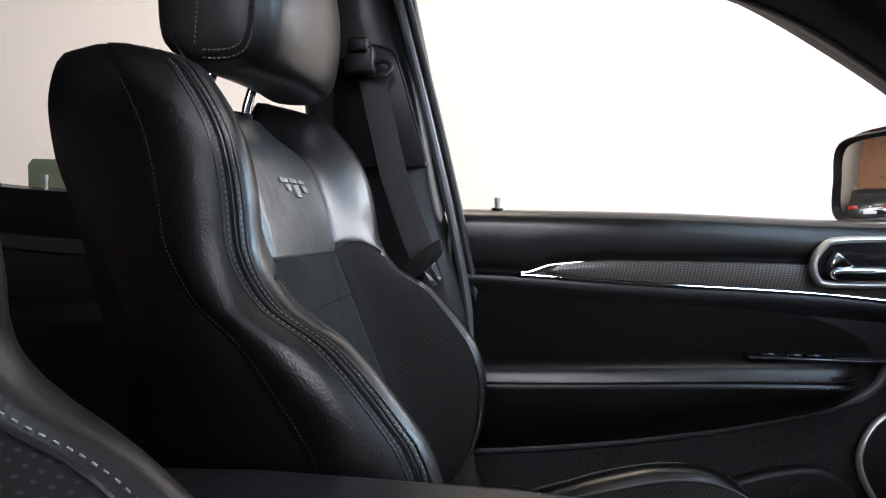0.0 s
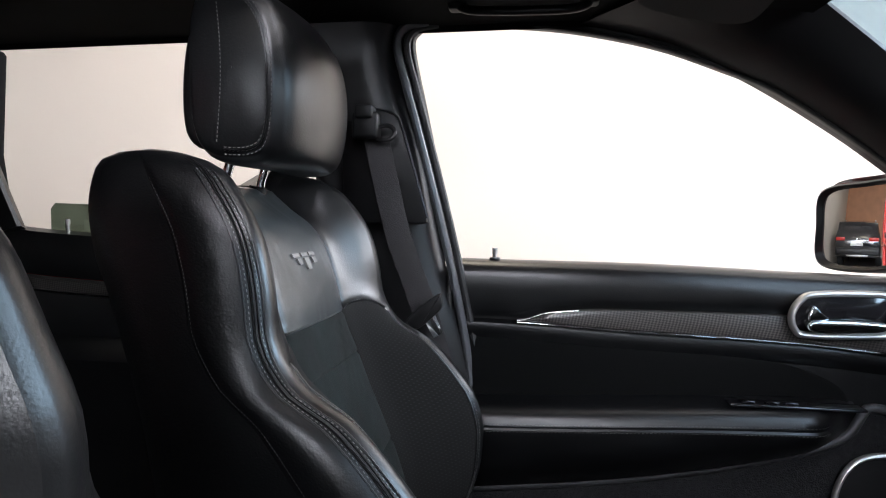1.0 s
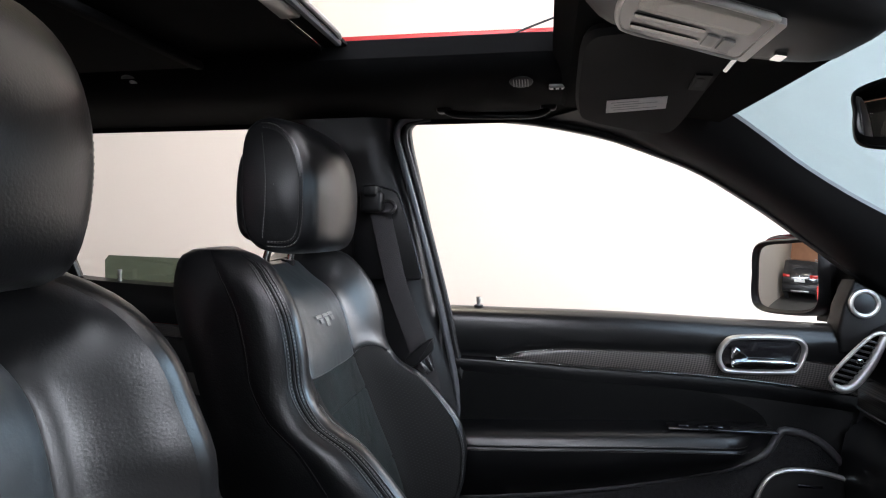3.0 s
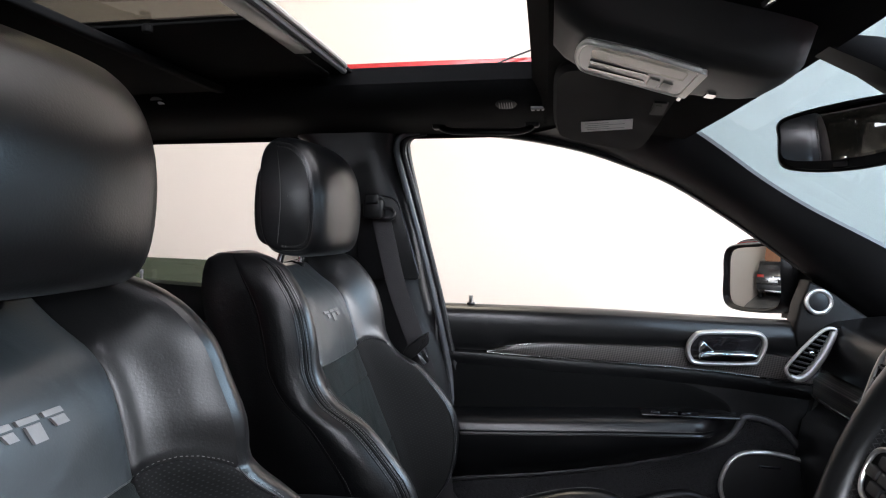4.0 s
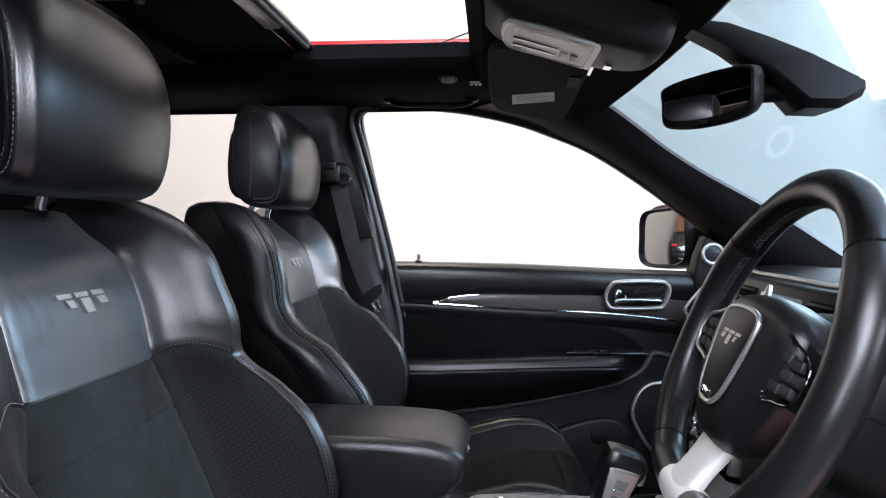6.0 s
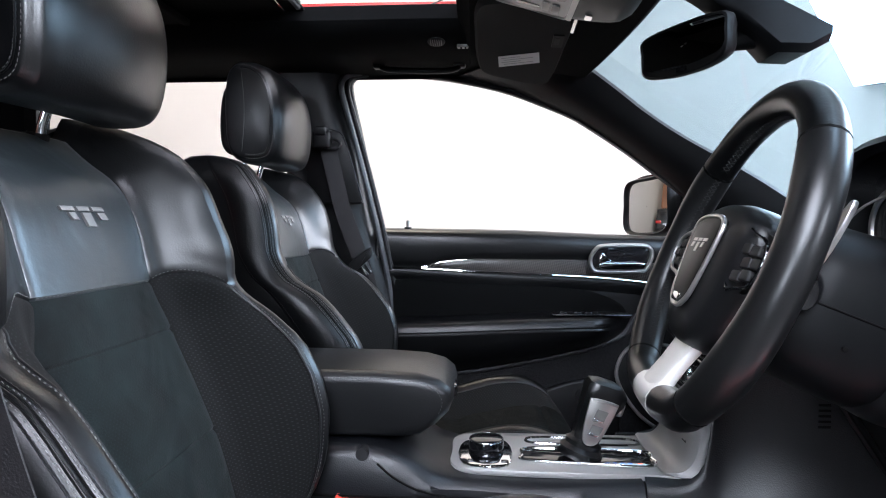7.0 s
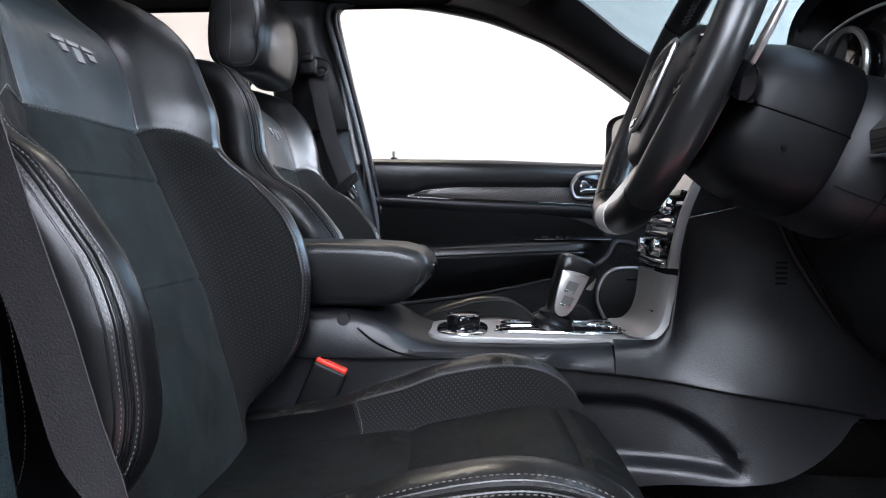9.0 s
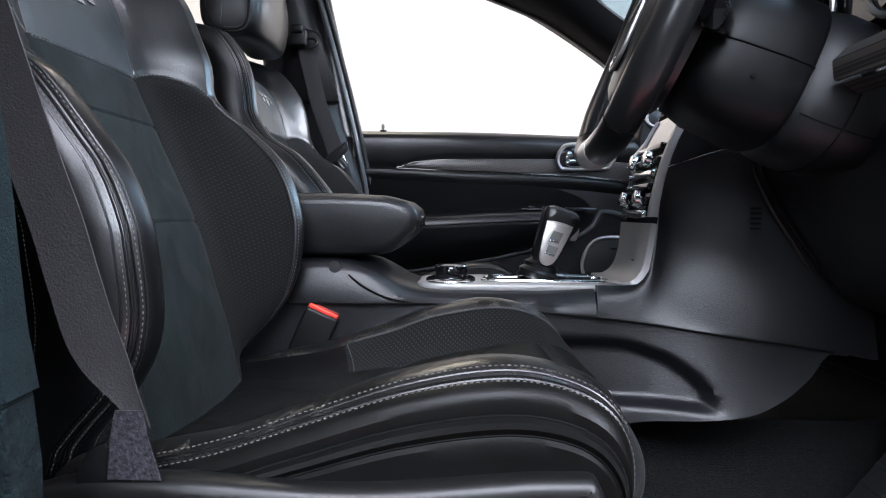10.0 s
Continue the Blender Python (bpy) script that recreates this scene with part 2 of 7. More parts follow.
LAMP_RED = material("red_tail_lens", (0.5, 0.02, 0.015), 0.15, vary=0.1, vary_scale=30, coat=0.5)
TYRE = material("tyre_rubber", (0.015, 0.015, 0.016), 0.75, grain=0.3, grain_scale=60, vary=0.15, deep=0.003)
# First sits at a visible glow; the others are added for highlights and fill.
ADDED_SOFTBOXES = [((2.65, 2.8, 2.6), (0.0, -0.2, 1.2), 1.2, 0.9, 20.0), ((4.4, 1.2, 2.9), (-0.2, -0.1, 1.3), 2.6, 1.2, 54.0), ((3.2, -2.7, 2.4), (0.0, -0.5, 1.1), 1.5, 1.1, 42.0), ((0.1, -2.8, 2.7), (0.4, -0.2, 0.9), 1.2, 0.9, 27.0), ((-0.85, -3.2, 1.75), (-0.9, 0.75, 1.2), 0.7, 0.5, 26.0)]
# Unseen ceiling lamps, places assumed; the x -8.2 one brightens the back wall.
LIGHTS = [(-0.7, 2.0, 4), (2.15, -1.1, 3), (1.6, 1.5, 0), (3.2, 1.3, 0), (-2.2, 0.9, 0), (-8.2, 0.6, 2), (-0.6, -3.3, 1), (1.9, -3.3, 1), (4.4, -3.3, 1)]
LAMP_POWER, SIDE_POWER = 1.8, 34.0
DIFFUSER = material("lamp_diffuser", (0.8, 0.8, 0.8), 0.5, vary=0, emit=(1.0, 0.97, 0.93), power=LAMP_POWER)
# Added only to brighten the brown wall that the wing mirror shows.
DIFFUSER_BACK_FILL = material("back_fill_diffuser", (0.8, 0.8, 0.8), 0.5, vary=0, emit=(1.0, 0.97, 0.93), power=16.0)
DIFFUSER_COOL = material("cool_lamp_diffuser", (0.8, 0.8, 0.8), 0.5, vary=0, emit=(0.96, 0.955, 1.07), power=SIDE_POWER)
DIFFUSER_WARM = material("warm_lamp_diffuser", (0.8, 0.8, 0.8), 0.5, vary=0, emit=(1.0, 0.88, 0.68), power=20.0)
SCREEN = material("display_glass", (0.01, 0.012, 0.016), 0.12, vary=0.1, vary_scale=20, emit=(0.16, 0.22, 0.30), power=0.35)
SCREEN_LIT = material("display_print", (0.3, 0.3, 0.3), 0.3, vary=0, emit=(0.75, 0.85, 1.0), power=0.35)
SCREEN_BLUE = material("display_blue_print", (0.05, 0.1, 0.3), 0.3, vary=0, emit=(0.12, 0.35, 1.0), power=0.7)
LED_RED = material("red_indicator", (0.4, 0.05, 0.03), 0.3, vary=0, emit=(1.0, 0.16, 0.08), power=2.0)
VISOR = material("dark_grey_visor_cloth", (0.018, 0.0175, 0.017), 0.8, vary=0.2, vary_scale=12, spec=0.25)
GREY_PLASTIC = material("grey_lamp_lens", (0.13, 0.128, 0.122), 0.3, vary=0.08, vary_scale=30, coat=0.3)
PERF_LEATHER = material("perforated_leather", (0.0075, 0.0077, 0.008), 0.33, vary=0.2, holes=-0.7, hole_pitch=0.004)
SPOKE = material("bright_satin_silver", (0.66, 0.645, 0.61), 0.38, 0.3, vary=0.06, vary_scale=20)


# ---- mesh helpers ----
ORIGIN = {}


def thing(name, at, label, category, group="", kind=""):
    """An empty at a thing's base, which parents its parts."""
    ob = new(name)
    ob.location = at
    ob.empty_display_size = 0.05
    ORIGIN[ob.name] = Vector(at)
    return tagged(ob, label, category, group, kind)


def part(name, bm, mat, parent=None, label="", sharp=0.7, kind="", flip=True):
    """Links a bmesh, given in world metres, as one mesh under a thing or a part."""
    if flip:
        bmesh.ops.recalc_face_normals(bm, faces=bm.faces)
    o = ORIGIN[parent.name] if parent else Vector((0, 0, 0))
    if parent:
        bmesh.ops.translate(bm, verts=bm.verts, vec=-o)
    for f in bm.faces:
        f.smooth = True
    for e in bm.edges:
        if len(e.link_faces) == 2 and e.calc_face_angle(0) > sharp:
            e.smooth = False
    me = bpy.data.meshes.new(name)
    bm.to_mesh(me)
    bm.free()
    me.materials.append(mat)
    ob = new(name, me)
    if parent:
        ob.parent = parent
        ORIGIN[ob.name] = o
    return tagged(ob, label, kind=kind)


def lone(name, bm, mat, label, category, kind="", group="", at=None, sharp=0.7):
    """A thing that is one mesh."""
    bmesh.ops.recalc_face_normals(bm, faces=bm.faces)
    at = Vector(at) if at is not None else sum((v.co for v in bm.verts), Vector()) / len(bm.verts)
    bmesh.ops.translate(bm, verts=bm.verts, vec=-at)
    for f in bm.faces:
        f.smooth = True
    for e in bm.edges:
        if len(e.link_faces) == 2 and e.calc_face_angle(0) > sharp:
            e.smooth = False
    me = bpy.data.meshes.new(name)
    bm.to_mesh(me)
    bm.free()
    me.materials.append(mat)
    ob = new(name, me)
    ob.location = at
    ORIGIN[ob.name] = at
    return tagged(ob, label, category, group, kind)


def ease(t):
    return t * t * (3 - 2 * t)


def curve(keys, x):
    """Smooth value at x through (x, value) keys."""
    xs = [k[0] for k in keys]
    if x <= xs[0]:
        return keys[0][1]
    if x >= xs[-1]:
        return keys[-1][1]
    i = max(j for j in range(len(xs) - 1) if xs[j] <= x)
    ys = [k[1] for k in keys]

    def slope(j):
        if j == 0:
            return (ys[1] - ys[0]) / (xs[1] - xs[0])
        if j == len(xs) - 1:
            return (ys[-1] - ys[-2]) / (xs[-1] - xs[-2])
        a, b = (ys[j] - ys[j - 1]) / (xs[j] - xs[j - 1]), (ys[j + 1] - ys[j]) / (xs[j + 1] - xs[j])
        return 0.0 if a * b <= 0 else 2 * a * b / (a + b)
    h = xs[i + 1] - xs[i]
    t = (x - xs[i]) / h
    return ((2 * t**3 - 3 * t**2 + 1) * ys[i] + (t**3 - 2 * t**2 + t) * h * slope(i)
            + (3 * t**2 - 2 * t**3) * ys[i + 1] + (t**3 - t**2) * h * slope(i + 1))


def spline(pts, n=8, closed=False):
    """Points along a Catmull-Rom curve, n to each stretch."""
    pts = [Vector(p) for p in pts]
    k = len(pts)
    out = []
    for i in range(k if closed else k - 1):
        if closed:
            p0, p1, p2, p3 = pts[i - 1], pts[i], pts[(i + 1) % k], pts[(i + 2) % k]
        else:
            p0, p1, p2, p3 = pts[max(i - 1, 0)], pts[i], pts[i + 1], pts[min(i + 2, k - 1)]
        for j in range(n):
            t = j / n
            out.append(0.5 * (2 * p1 + (p2 - p0) * t + (2 * p0 - 5 * p1 + 4 * p2 - p3) * t * t + (3 * p1 - p0 - 3 * p2 + p3) * t**3))
    if not closed:
        out.append(pts[-1])
    return out


def loft(rows, closed=True, cap=True, bm=None):
    """A skin over rows of points; closed: each row is a ring."""
    bm = bm or bmesh.new()
    vs = [[bm.verts.new(p) for p in r] for r in rows]
    n = len(rows[0])
    for a, b in zip(vs, vs[1:]):
        for i in range(n if closed else n - 1):
            j = (i + 1) % n
            bm.faces.new((a[i], a[j], b[j], b[i]))
    if closed and cap:
        bm.faces.new(vs[0][::-1])
        bm.faces.new(vs[-1])
    return bm


def thick(bm, t):
    """Gives an open sheet a thickness."""
    bmesh.ops.recalc_face_normals(bm, faces=bm.faces)
    bmesh.ops.solidify(bm, geom=bm.faces[:], thickness=t)
    return bm


def sheet(rows, t=0.004):
    return thick(loft(rows, closed=False), t)


def tube(pts, r, n=8, closed=False, flat=1.0, up=None, bm=None):
    """A round or flattened bar along points; r: a radius, or one for each point."""
    bm = bm or bmesh.new()
    pts = [Vector(p) for p in pts]
    k = len(pts)
    rows = []
    ref = Vector(up) if up else None
    for i, p in enumerate(pts):
        a = pts[i - 1] if (i or closed) else p
        b = pts[(i + 1) % k] if (i < k - 1 or closed) else p
        d = (b - a).normalized()
        if ref is None:
            ref = Vector((0, 0, 1)) if abs(d.z) < 0.9 else Vector((1, 0, 0))
        s = d.cross(ref)
        if s.length < 1e-6:
            s = d.orthogonal()
        s.normalize()
        w = s.cross(d).normalized()
        if up is None:
            ref = w
        rr = r[i] if isinstance(r, (list, tuple)) else r
        rows.append([p + rr * (math.cos(q) * s + flat * math.sin(q) * w) for q in [2 * math.pi * j / n for j in range(n)]])
    vs = [[bm.verts.new(p) for p in row] for row in rows]
    for i in range(k if closed else k - 1):
        a, b = vs[i], vs[(i + 1) % k]
        for j in range(n):
            bm.faces.new((a[j], a[(j + 1) % n], b[(j + 1) % n], b[j]))
    if not closed:
        bm.faces.new(vs[0][::-1])
        bm.faces.new(vs[-1])
    return bm


def box(x0, x1, y0, y1, z0, z1, r=0.004, seg=3, bm=None):
    """A block with rounded edges."""
    b = bmesh.new()
    bmesh.ops.create_cube(b, size=1)
    for v in b.verts:
        v.co = Vector(((x0 + x1) / 2 + v.co.x * (x1 - x0), (y0 + y1) / 2 + v.co.y * (y1 - y0), (z0 + z1) / 2 + v.co.z * (z1 - z0)))
    if r:
        bmesh.ops.bevel(b, geom=b.edges[:], offset=min(r, 0.49 * min(abs(x1 - x0), abs(y1 - y0), abs(z1 - z0))), segments=seg, affect="EDGES", profile=0.5)
    return b if bm is None else merge(bm, b)


def merge(bm, other):
    me = bpy.data.meshes.new("tmp")
    other.to_mesh(me)
    other.free()
    bm.from_mesh(me)
    bpy.data.meshes.remove(me)
    return bm


def turned(bm, m):
    bmesh.ops.transform(bm, matrix=m, verts=bm.verts)
    return bm


def prism(outline, axis, a, b, r=0.004, seg=2):
    """A plate of the given outline, from a to b along an axis, its rims rounded. Outline: (x, z) for axis y, (y, z) for x, (x, y) for z."""
    def at(p, d):
        return {"y": (p[0], d, p[1]), "x": (d, p[0], p[1]), "z": (p[0], p[1], d)}[axis]
    bm = bmesh.new()
    low = [bm.verts.new(at(p, a)) for p in outline]
    high = [bm.verts.new(at(p, b)) for p in outline]
    f0, f1 = bm.faces.new(low), bm.faces.new(high[::-1])
    k = len(outline)
    for i in range(k):
        bm.faces.new((low[i], high[i], high[(i + 1) % k], low[(i + 1) % k]))
    bmesh.ops.recalc_face_normals(bm, faces=bm.faces)
    if r:
        bmesh.ops.bevel(bm, geom=list({*f0.edges, *f1.edges}), offset=r, segments=seg, affect="EDGES", profile=0.5)
    return bm


def rounded(pts, n=6):
    """A smooth closed outline through 2D points."""
    return [(p.x, p.y) for p in spline([(x, y, 0) for x, y in pts], n, True)]


def rrect(x0, x1, y0, y1, r, n=4):
    """A rectangle outline with round corners."""
    out = []
    for cx, cy, q0 in ((x1 - r, y1 - r, 0), (x0 + r, y1 - r, 90), (x0 + r, y0 + r, 180), (x1 - r, y0 + r, 270)):
        out += [(cx + r * math.cos(radians(q0 + 90 * i / n)), cy + r * math.sin(radians(q0 + 90 * i / n))) for i in range(n + 1)]
    return out


def disc(c, r, depth, axis, n=24, rim=0.002):
    pts = [(math.cos(2 * math.pi * i / n) * r, math.sin(2 * math.pi * i / n) * r) for i in range(n)]
    k = {"x": 0, "y": 1, "z": 2}[axis]
    o = [c[j] for j in range(3) if j != k]
    return prism([(o[0] + p, o[1] + q) for p, q in pts], axis, c[k] - depth / 2, c[k] + depth / 2, rim)


def stitches(pts, length=0.0042, gap=0.0022, width=0.0011, lift=0.0004):
    """Short raised threads along a line of (point, normal)."""
    bm = bmesh.new()
    P = [Vector(p) for p, _ in pts]
    N = [Vector(n).normalized() for _, n in pts]
    cum = [0.0]
    for a, b in zip(P, P[1:]):
        cum.append(cum[-1] + (b - a).length)
    s = 0.0
    i = 0
    while s + length < cum[-1]:
        ends = []
        for q in (s, s + length):
            while i < len(cum) - 2 and cum[i + 1] < q:
                i += 1
            t = (q - cum[i]) / max(1e-9, cum[i + 1] - cum[i])
            ends.append((P[i].lerp(P[i + 1], t), N[i].lerp(N[i + 1], t).normalized()))
        (a, n), (b, _) = ends
        d = (b - a).normalized()
        side = n.cross(d) * width / 2
        up = n * (lift + width * 0.5)
        dn = n * -0.0008
        v = [bm.verts.new(p) for p in (a - side + dn, a + side + dn, b + side + dn, b - side + dn)]
        m0, m1 = a + d * length * 0.18, b - d * length * 0.18
        w = [bm.verts.new(p) for p in (m0 - side * 0.7 + up, m0 + side * 0.7 + up, m1 + side * 0.7 + up, m1 - side * 0.7 + up)]
        bm.faces.new(w)
        for p in range(4):
            bm.faces.new((v[p], v[(p + 1) % 4], w[(p + 1) % 4], w[p]))
        s += length + gap
    return bm


# ---- the studio hall round the car ----
def room():
    hall = {"wall_far": ((-13, 8, 3.1, 3.25, 0, 4.6), WALL_WHITE, "smooth warm white studio wall, brightly lit"),
            "wall_near": ((-13, 8, -6.0, -5.85, 0, 4.6), DARK_SURROUND, "unseen dark wall added to keep reflections dark"),
            "wall_front": ((8, 8.15, -6.0, 3.25, 0, 4.6), WALL_WHITE, "plain pale studio wall ahead of the windscreen"),
            "wall_back": ((-13.15, -13, -6.0, 3.25, 0, 4.6), WALL_WOOD, "orange brown boarded wall behind the parked car"),
            "floor": ((-13.15, 8.15, -6.0, 3.25, -0.12, 0), FLOOR_GREY, "worn grey concrete workshop floor"),
            "ceiling": ((-13.15, 8.15, -6.0, 3.25, 4.6, 4.72), CEIL_WHITE, "pale plain hall ceiling")}
    for name, (b, mat, label) in hall.items():
        lone(name, box(*b, r=0), mat, label, "ceiling" if name == "ceiling" else "floor" if name == "floor" else "wall", kind="structure")


def ceiling_light(x, y, lx, ly, mat):
    t = thing("ceiling_light", (x, y, 4.5), "long white ceiling light panel, added to light the hall", "lamp", "ceiling lights of the hall")
    part("frame", box(x - lx / 2 - 0.04, x + lx / 2 + 0.04, y - ly / 2 - 0.04, y + ly / 2 + 0.04, 4.52, 4.6, 0.01), SILVER_PAINT, t)
    part("diffuser", box(x - lx / 2, x + lx / 2, y - ly / 2, y + ly / 2, 4.49, 4.53, 0.004), mat, t)
    return t


room()
for lx, ly, cool in LIGHTS:
    ceiling_light(lx, ly, (2.6, 2.3, 2.6, 0.5, 1.2)[cool], (0.7, 0.7, 0.7, 1.6, 0.6)[cool], (DIFFUSER, DIFFUSER_COOL, DIFFUSER_BACK_FILL, DIFFUSER_COOL, DIFFUSER_WARM)[cool])


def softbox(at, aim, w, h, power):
    """An added light panel, built as a softbox on a stand."""
    t = thing("softbox", (at[0], at[1], 0), "large white softbox on a black stand, added to light the car", "studio lamp", "studio softboxes")
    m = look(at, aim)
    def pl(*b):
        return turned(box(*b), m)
    part("diffuser", pl(-w / 2, w / 2, -h / 2, h / 2, -0.012, 0.0, 0.004), material("added_light_cloth", (0.8, 0.8, 0.8), 0.6, vary=0, emit=(0.86, 0.905, 1.0), power=power), t, "glowing white cloth")
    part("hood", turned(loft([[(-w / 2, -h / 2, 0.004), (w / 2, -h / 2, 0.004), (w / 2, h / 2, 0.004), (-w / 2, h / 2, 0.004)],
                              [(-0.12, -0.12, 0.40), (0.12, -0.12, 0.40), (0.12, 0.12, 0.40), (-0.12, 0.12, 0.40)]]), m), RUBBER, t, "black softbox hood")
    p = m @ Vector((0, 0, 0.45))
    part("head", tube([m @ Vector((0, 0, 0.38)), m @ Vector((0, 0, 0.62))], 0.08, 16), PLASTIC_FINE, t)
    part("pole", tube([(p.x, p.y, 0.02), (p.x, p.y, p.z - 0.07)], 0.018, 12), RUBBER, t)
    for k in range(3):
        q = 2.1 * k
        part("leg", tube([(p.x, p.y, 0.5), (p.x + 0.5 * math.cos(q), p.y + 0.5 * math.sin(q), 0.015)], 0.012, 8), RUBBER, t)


for at, aim, w, h, power in ADDED_SOFTBOXES:
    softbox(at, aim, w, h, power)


# ---- car parked behind, seen in the wing mirror ----
def parked_car(x, y):
    """A black estate car seen from the rear; its tail stands at x."""
    t = thing("parked_car", (x - 2.2, y, 0), "black off-road car parked behind with red tail lights", "car")
    def sec(dx, w, z0, z1, top):
        return [(x - dx, y + a, z) for a, z in ((-w, z0), (-w * 1.02, (z0 + z1) / 2), (-w, z1), (-w * 0.86, top), (-w * 0.4, top + 0.04), (w * 0.4, top + 0.04), (w * 0.86, top), (w, z1), (w * 1.02, (z0 + z1) / 2), (w, z0))]
    rows = [sec(0.0, 0.88, 0.42, 0.95, 1.0), sec(0.03, 0.93, 0.36, 1.05, 1.12), sec(0.10, 0.95, 0.34, 1.08, 1.40), sec(0.25, 0.95, 0.34, 1.10, 1.68), sec(0.6, 0.95, 0.34, 1.10, 1.74),
            sec(2.2, 0.95, 0.34, 1.08, 1.72), sec(2.9, 0.95, 0.34, 1.05, 1.45), sec(3.3, 0.93, 0.36, 1.02, 1.10), sec(4.4, 0.88, 0.40, 0.85, 0.90)]
    part("body", loft(rows), CAR_BLACK, t, "glossy black body")
    part("rear_window", loft([[(x - 0.085, y + a, z) for a, z in ((-0.68, 1.15), (0.68, 1.15), (0.58, 1.55), (-0.58, 1.55))], [(x - 0.16, y + a, z) for a, z in ((-0.68, 1.15), (0.68, 1.15), (0.56, 1.60), (-0.56, 1.60))]]), GLOSS_BLACK, t, "dark rear window")
    for s in (1, -1):
        part("tail_light", box(x - 0.12, x + 0.012, y + s * 0.70 - 0.20, y + s * 0.70 + 0.20, 0.98, 1.12, 0.03), LAMP_RED, t, "red tail light")
        part("reflector", box(x - 0.02, x + 0.02, y + s * 0.72 - 0.09, y + s * 0.72 + 0.09, 0.55, 0.60, 0.01), LAMP_RED, t, "red reflector")
        for d in (0.85, 3.6):
            w = part("tyre", disc((x - d, y + s * 0.84, 0.36), 0.36, 0.24, "y", 36, 0.04), TYRE, t, "black tyre")
            part("rim", disc((x - d, y + s * 0.965, 0.36), 0.22, 0.02, "y", 24, 0.006), SILVER, w, "silver wheel rim")
        part("roof_rail", tube([(x - 0.5, y + s * 0.70, 1.80), (x - 2.0, y + s * 0.70, 1.80)], 0.02, 8), SILVER, t)
    part("bumper", box(x - 0.15, x + 0.06, y - 0.90, y + 0.90, 0.44, 0.72, 0.05), PLASTIC, t, "black plastic rear bumper")
    part("bumper_plate", box(x + 0.05, x + 0.066, y - 0.45, y + 0.45, 0.40, 0.46, 0.006), SILVER, t, "silver skid plate")
    part("number_plate", box(x + 0.005, x + 0.022, y - 0.26, y + 0.26, 0.80, 0.91, 0.004), PAPER, t, "pale number plate")
    part("tailgate_strip", box(x - 0.02, x + 0.016, y - 0.42, y + 0.42, 0.935, 0.965, 0.006), CHROME, t, "chrome strip")
    part("tailgate_badge", disc((x + 0.014, y, 1.05), 0.045, 0.012, "x", 24, 0.003), CHROME, t, "round chrome badge")
    return t


parked_car(-8.5, 1.88)


def crate_stack():
    t = thing("workshop_bench", (-11.2, 2.2, 0), "cluttered workshop bench with boxes by the wall", "bench")
    part("top", box(-11.8, -10.6, 1.9, 2.6, 0.86, 0.92, 0.01), WALL_WOOD, t)
    for a in (-11.7, -10.7):
        for b in (1.97, 2.53):
            part("leg", box(a - 0.03, a + 0.03, b - 0.03, b + 0.03, 0, 0.86, 0.006), RUBBER, t)
    part("shelf_box", box(-11.5, -11.1, 2.0, 2.5, 0.92, 1.25, 0.01), PAPER, t, "pale carton")
    part("shelf_box", box(-11.0, -10.7, 2.05, 2.45, 0.92, 1.12, 0.01), WALL_WOOD, t, "brown carton")


crate_stack()
from mathutils.bvhtree import BVHTree


# ---- front seats ----
SEAT_Y = 0.371
X_CENTRE = [(0.72, -0.11), (0.85, -0.14), (1.009, -0.187), (1.146, -0.243), (1.216, -0.262), (1.30, -0.285), (1.36, -0.312), (1.40, -0.345), (1.43, -0.375)]
X_CREST = [(0.72, -0.19), (0.80, -0.155), (0.854, -0.102), (0.90, -0.072), (0.95, -0.058), (1.0, -0.055), (1.05, -0.066), (1.10, -0.100), (1.15, -0.145),
           (1.195, -0.203), (1.23, -0.217), (1.28, -0.224), (1.33, -0.237), (1.374, -0.262), (1.40, -0.288), (1.417, -0.322), (1.428, -0.362)]
X_REAR = [(0.72, -0.31), (1.0, -0.340), (1.12, -0.360), (1.2, -0.387), (1.275, -0.414), (1.32, -0.434), (1.38, -0.446), (1.415, -0.446), (1.428, -0.434)]
U_SEAM = [(0.72, 0.125), (1.0, 0.132), (1.146, 0.130), (1.212, 0.110), (1.30, 0.112), (1.43, 0.104)]
U_CREST = [(0.72, 0.175), (0.85, 0.200), (1.0, 0.217), (1.1, 0.222), (1.2, 0.219), (1.3, 0.212), (1.38, 0.198), (1.43, 0.172)]
U_SIDE = [(0.72, 0.215), (0.85, 0.248), (1.0, 0.266), (1.1, 0.266), (1.2, 0.254), (1.3, 0.244), (1.38, 0.232), (1.415, 0.218), (1.43, 0.196)]
Z_BAND, Z_UP, Z_LOW, Z_SEAT = 1.212, 1.146, 1.009, 0.72


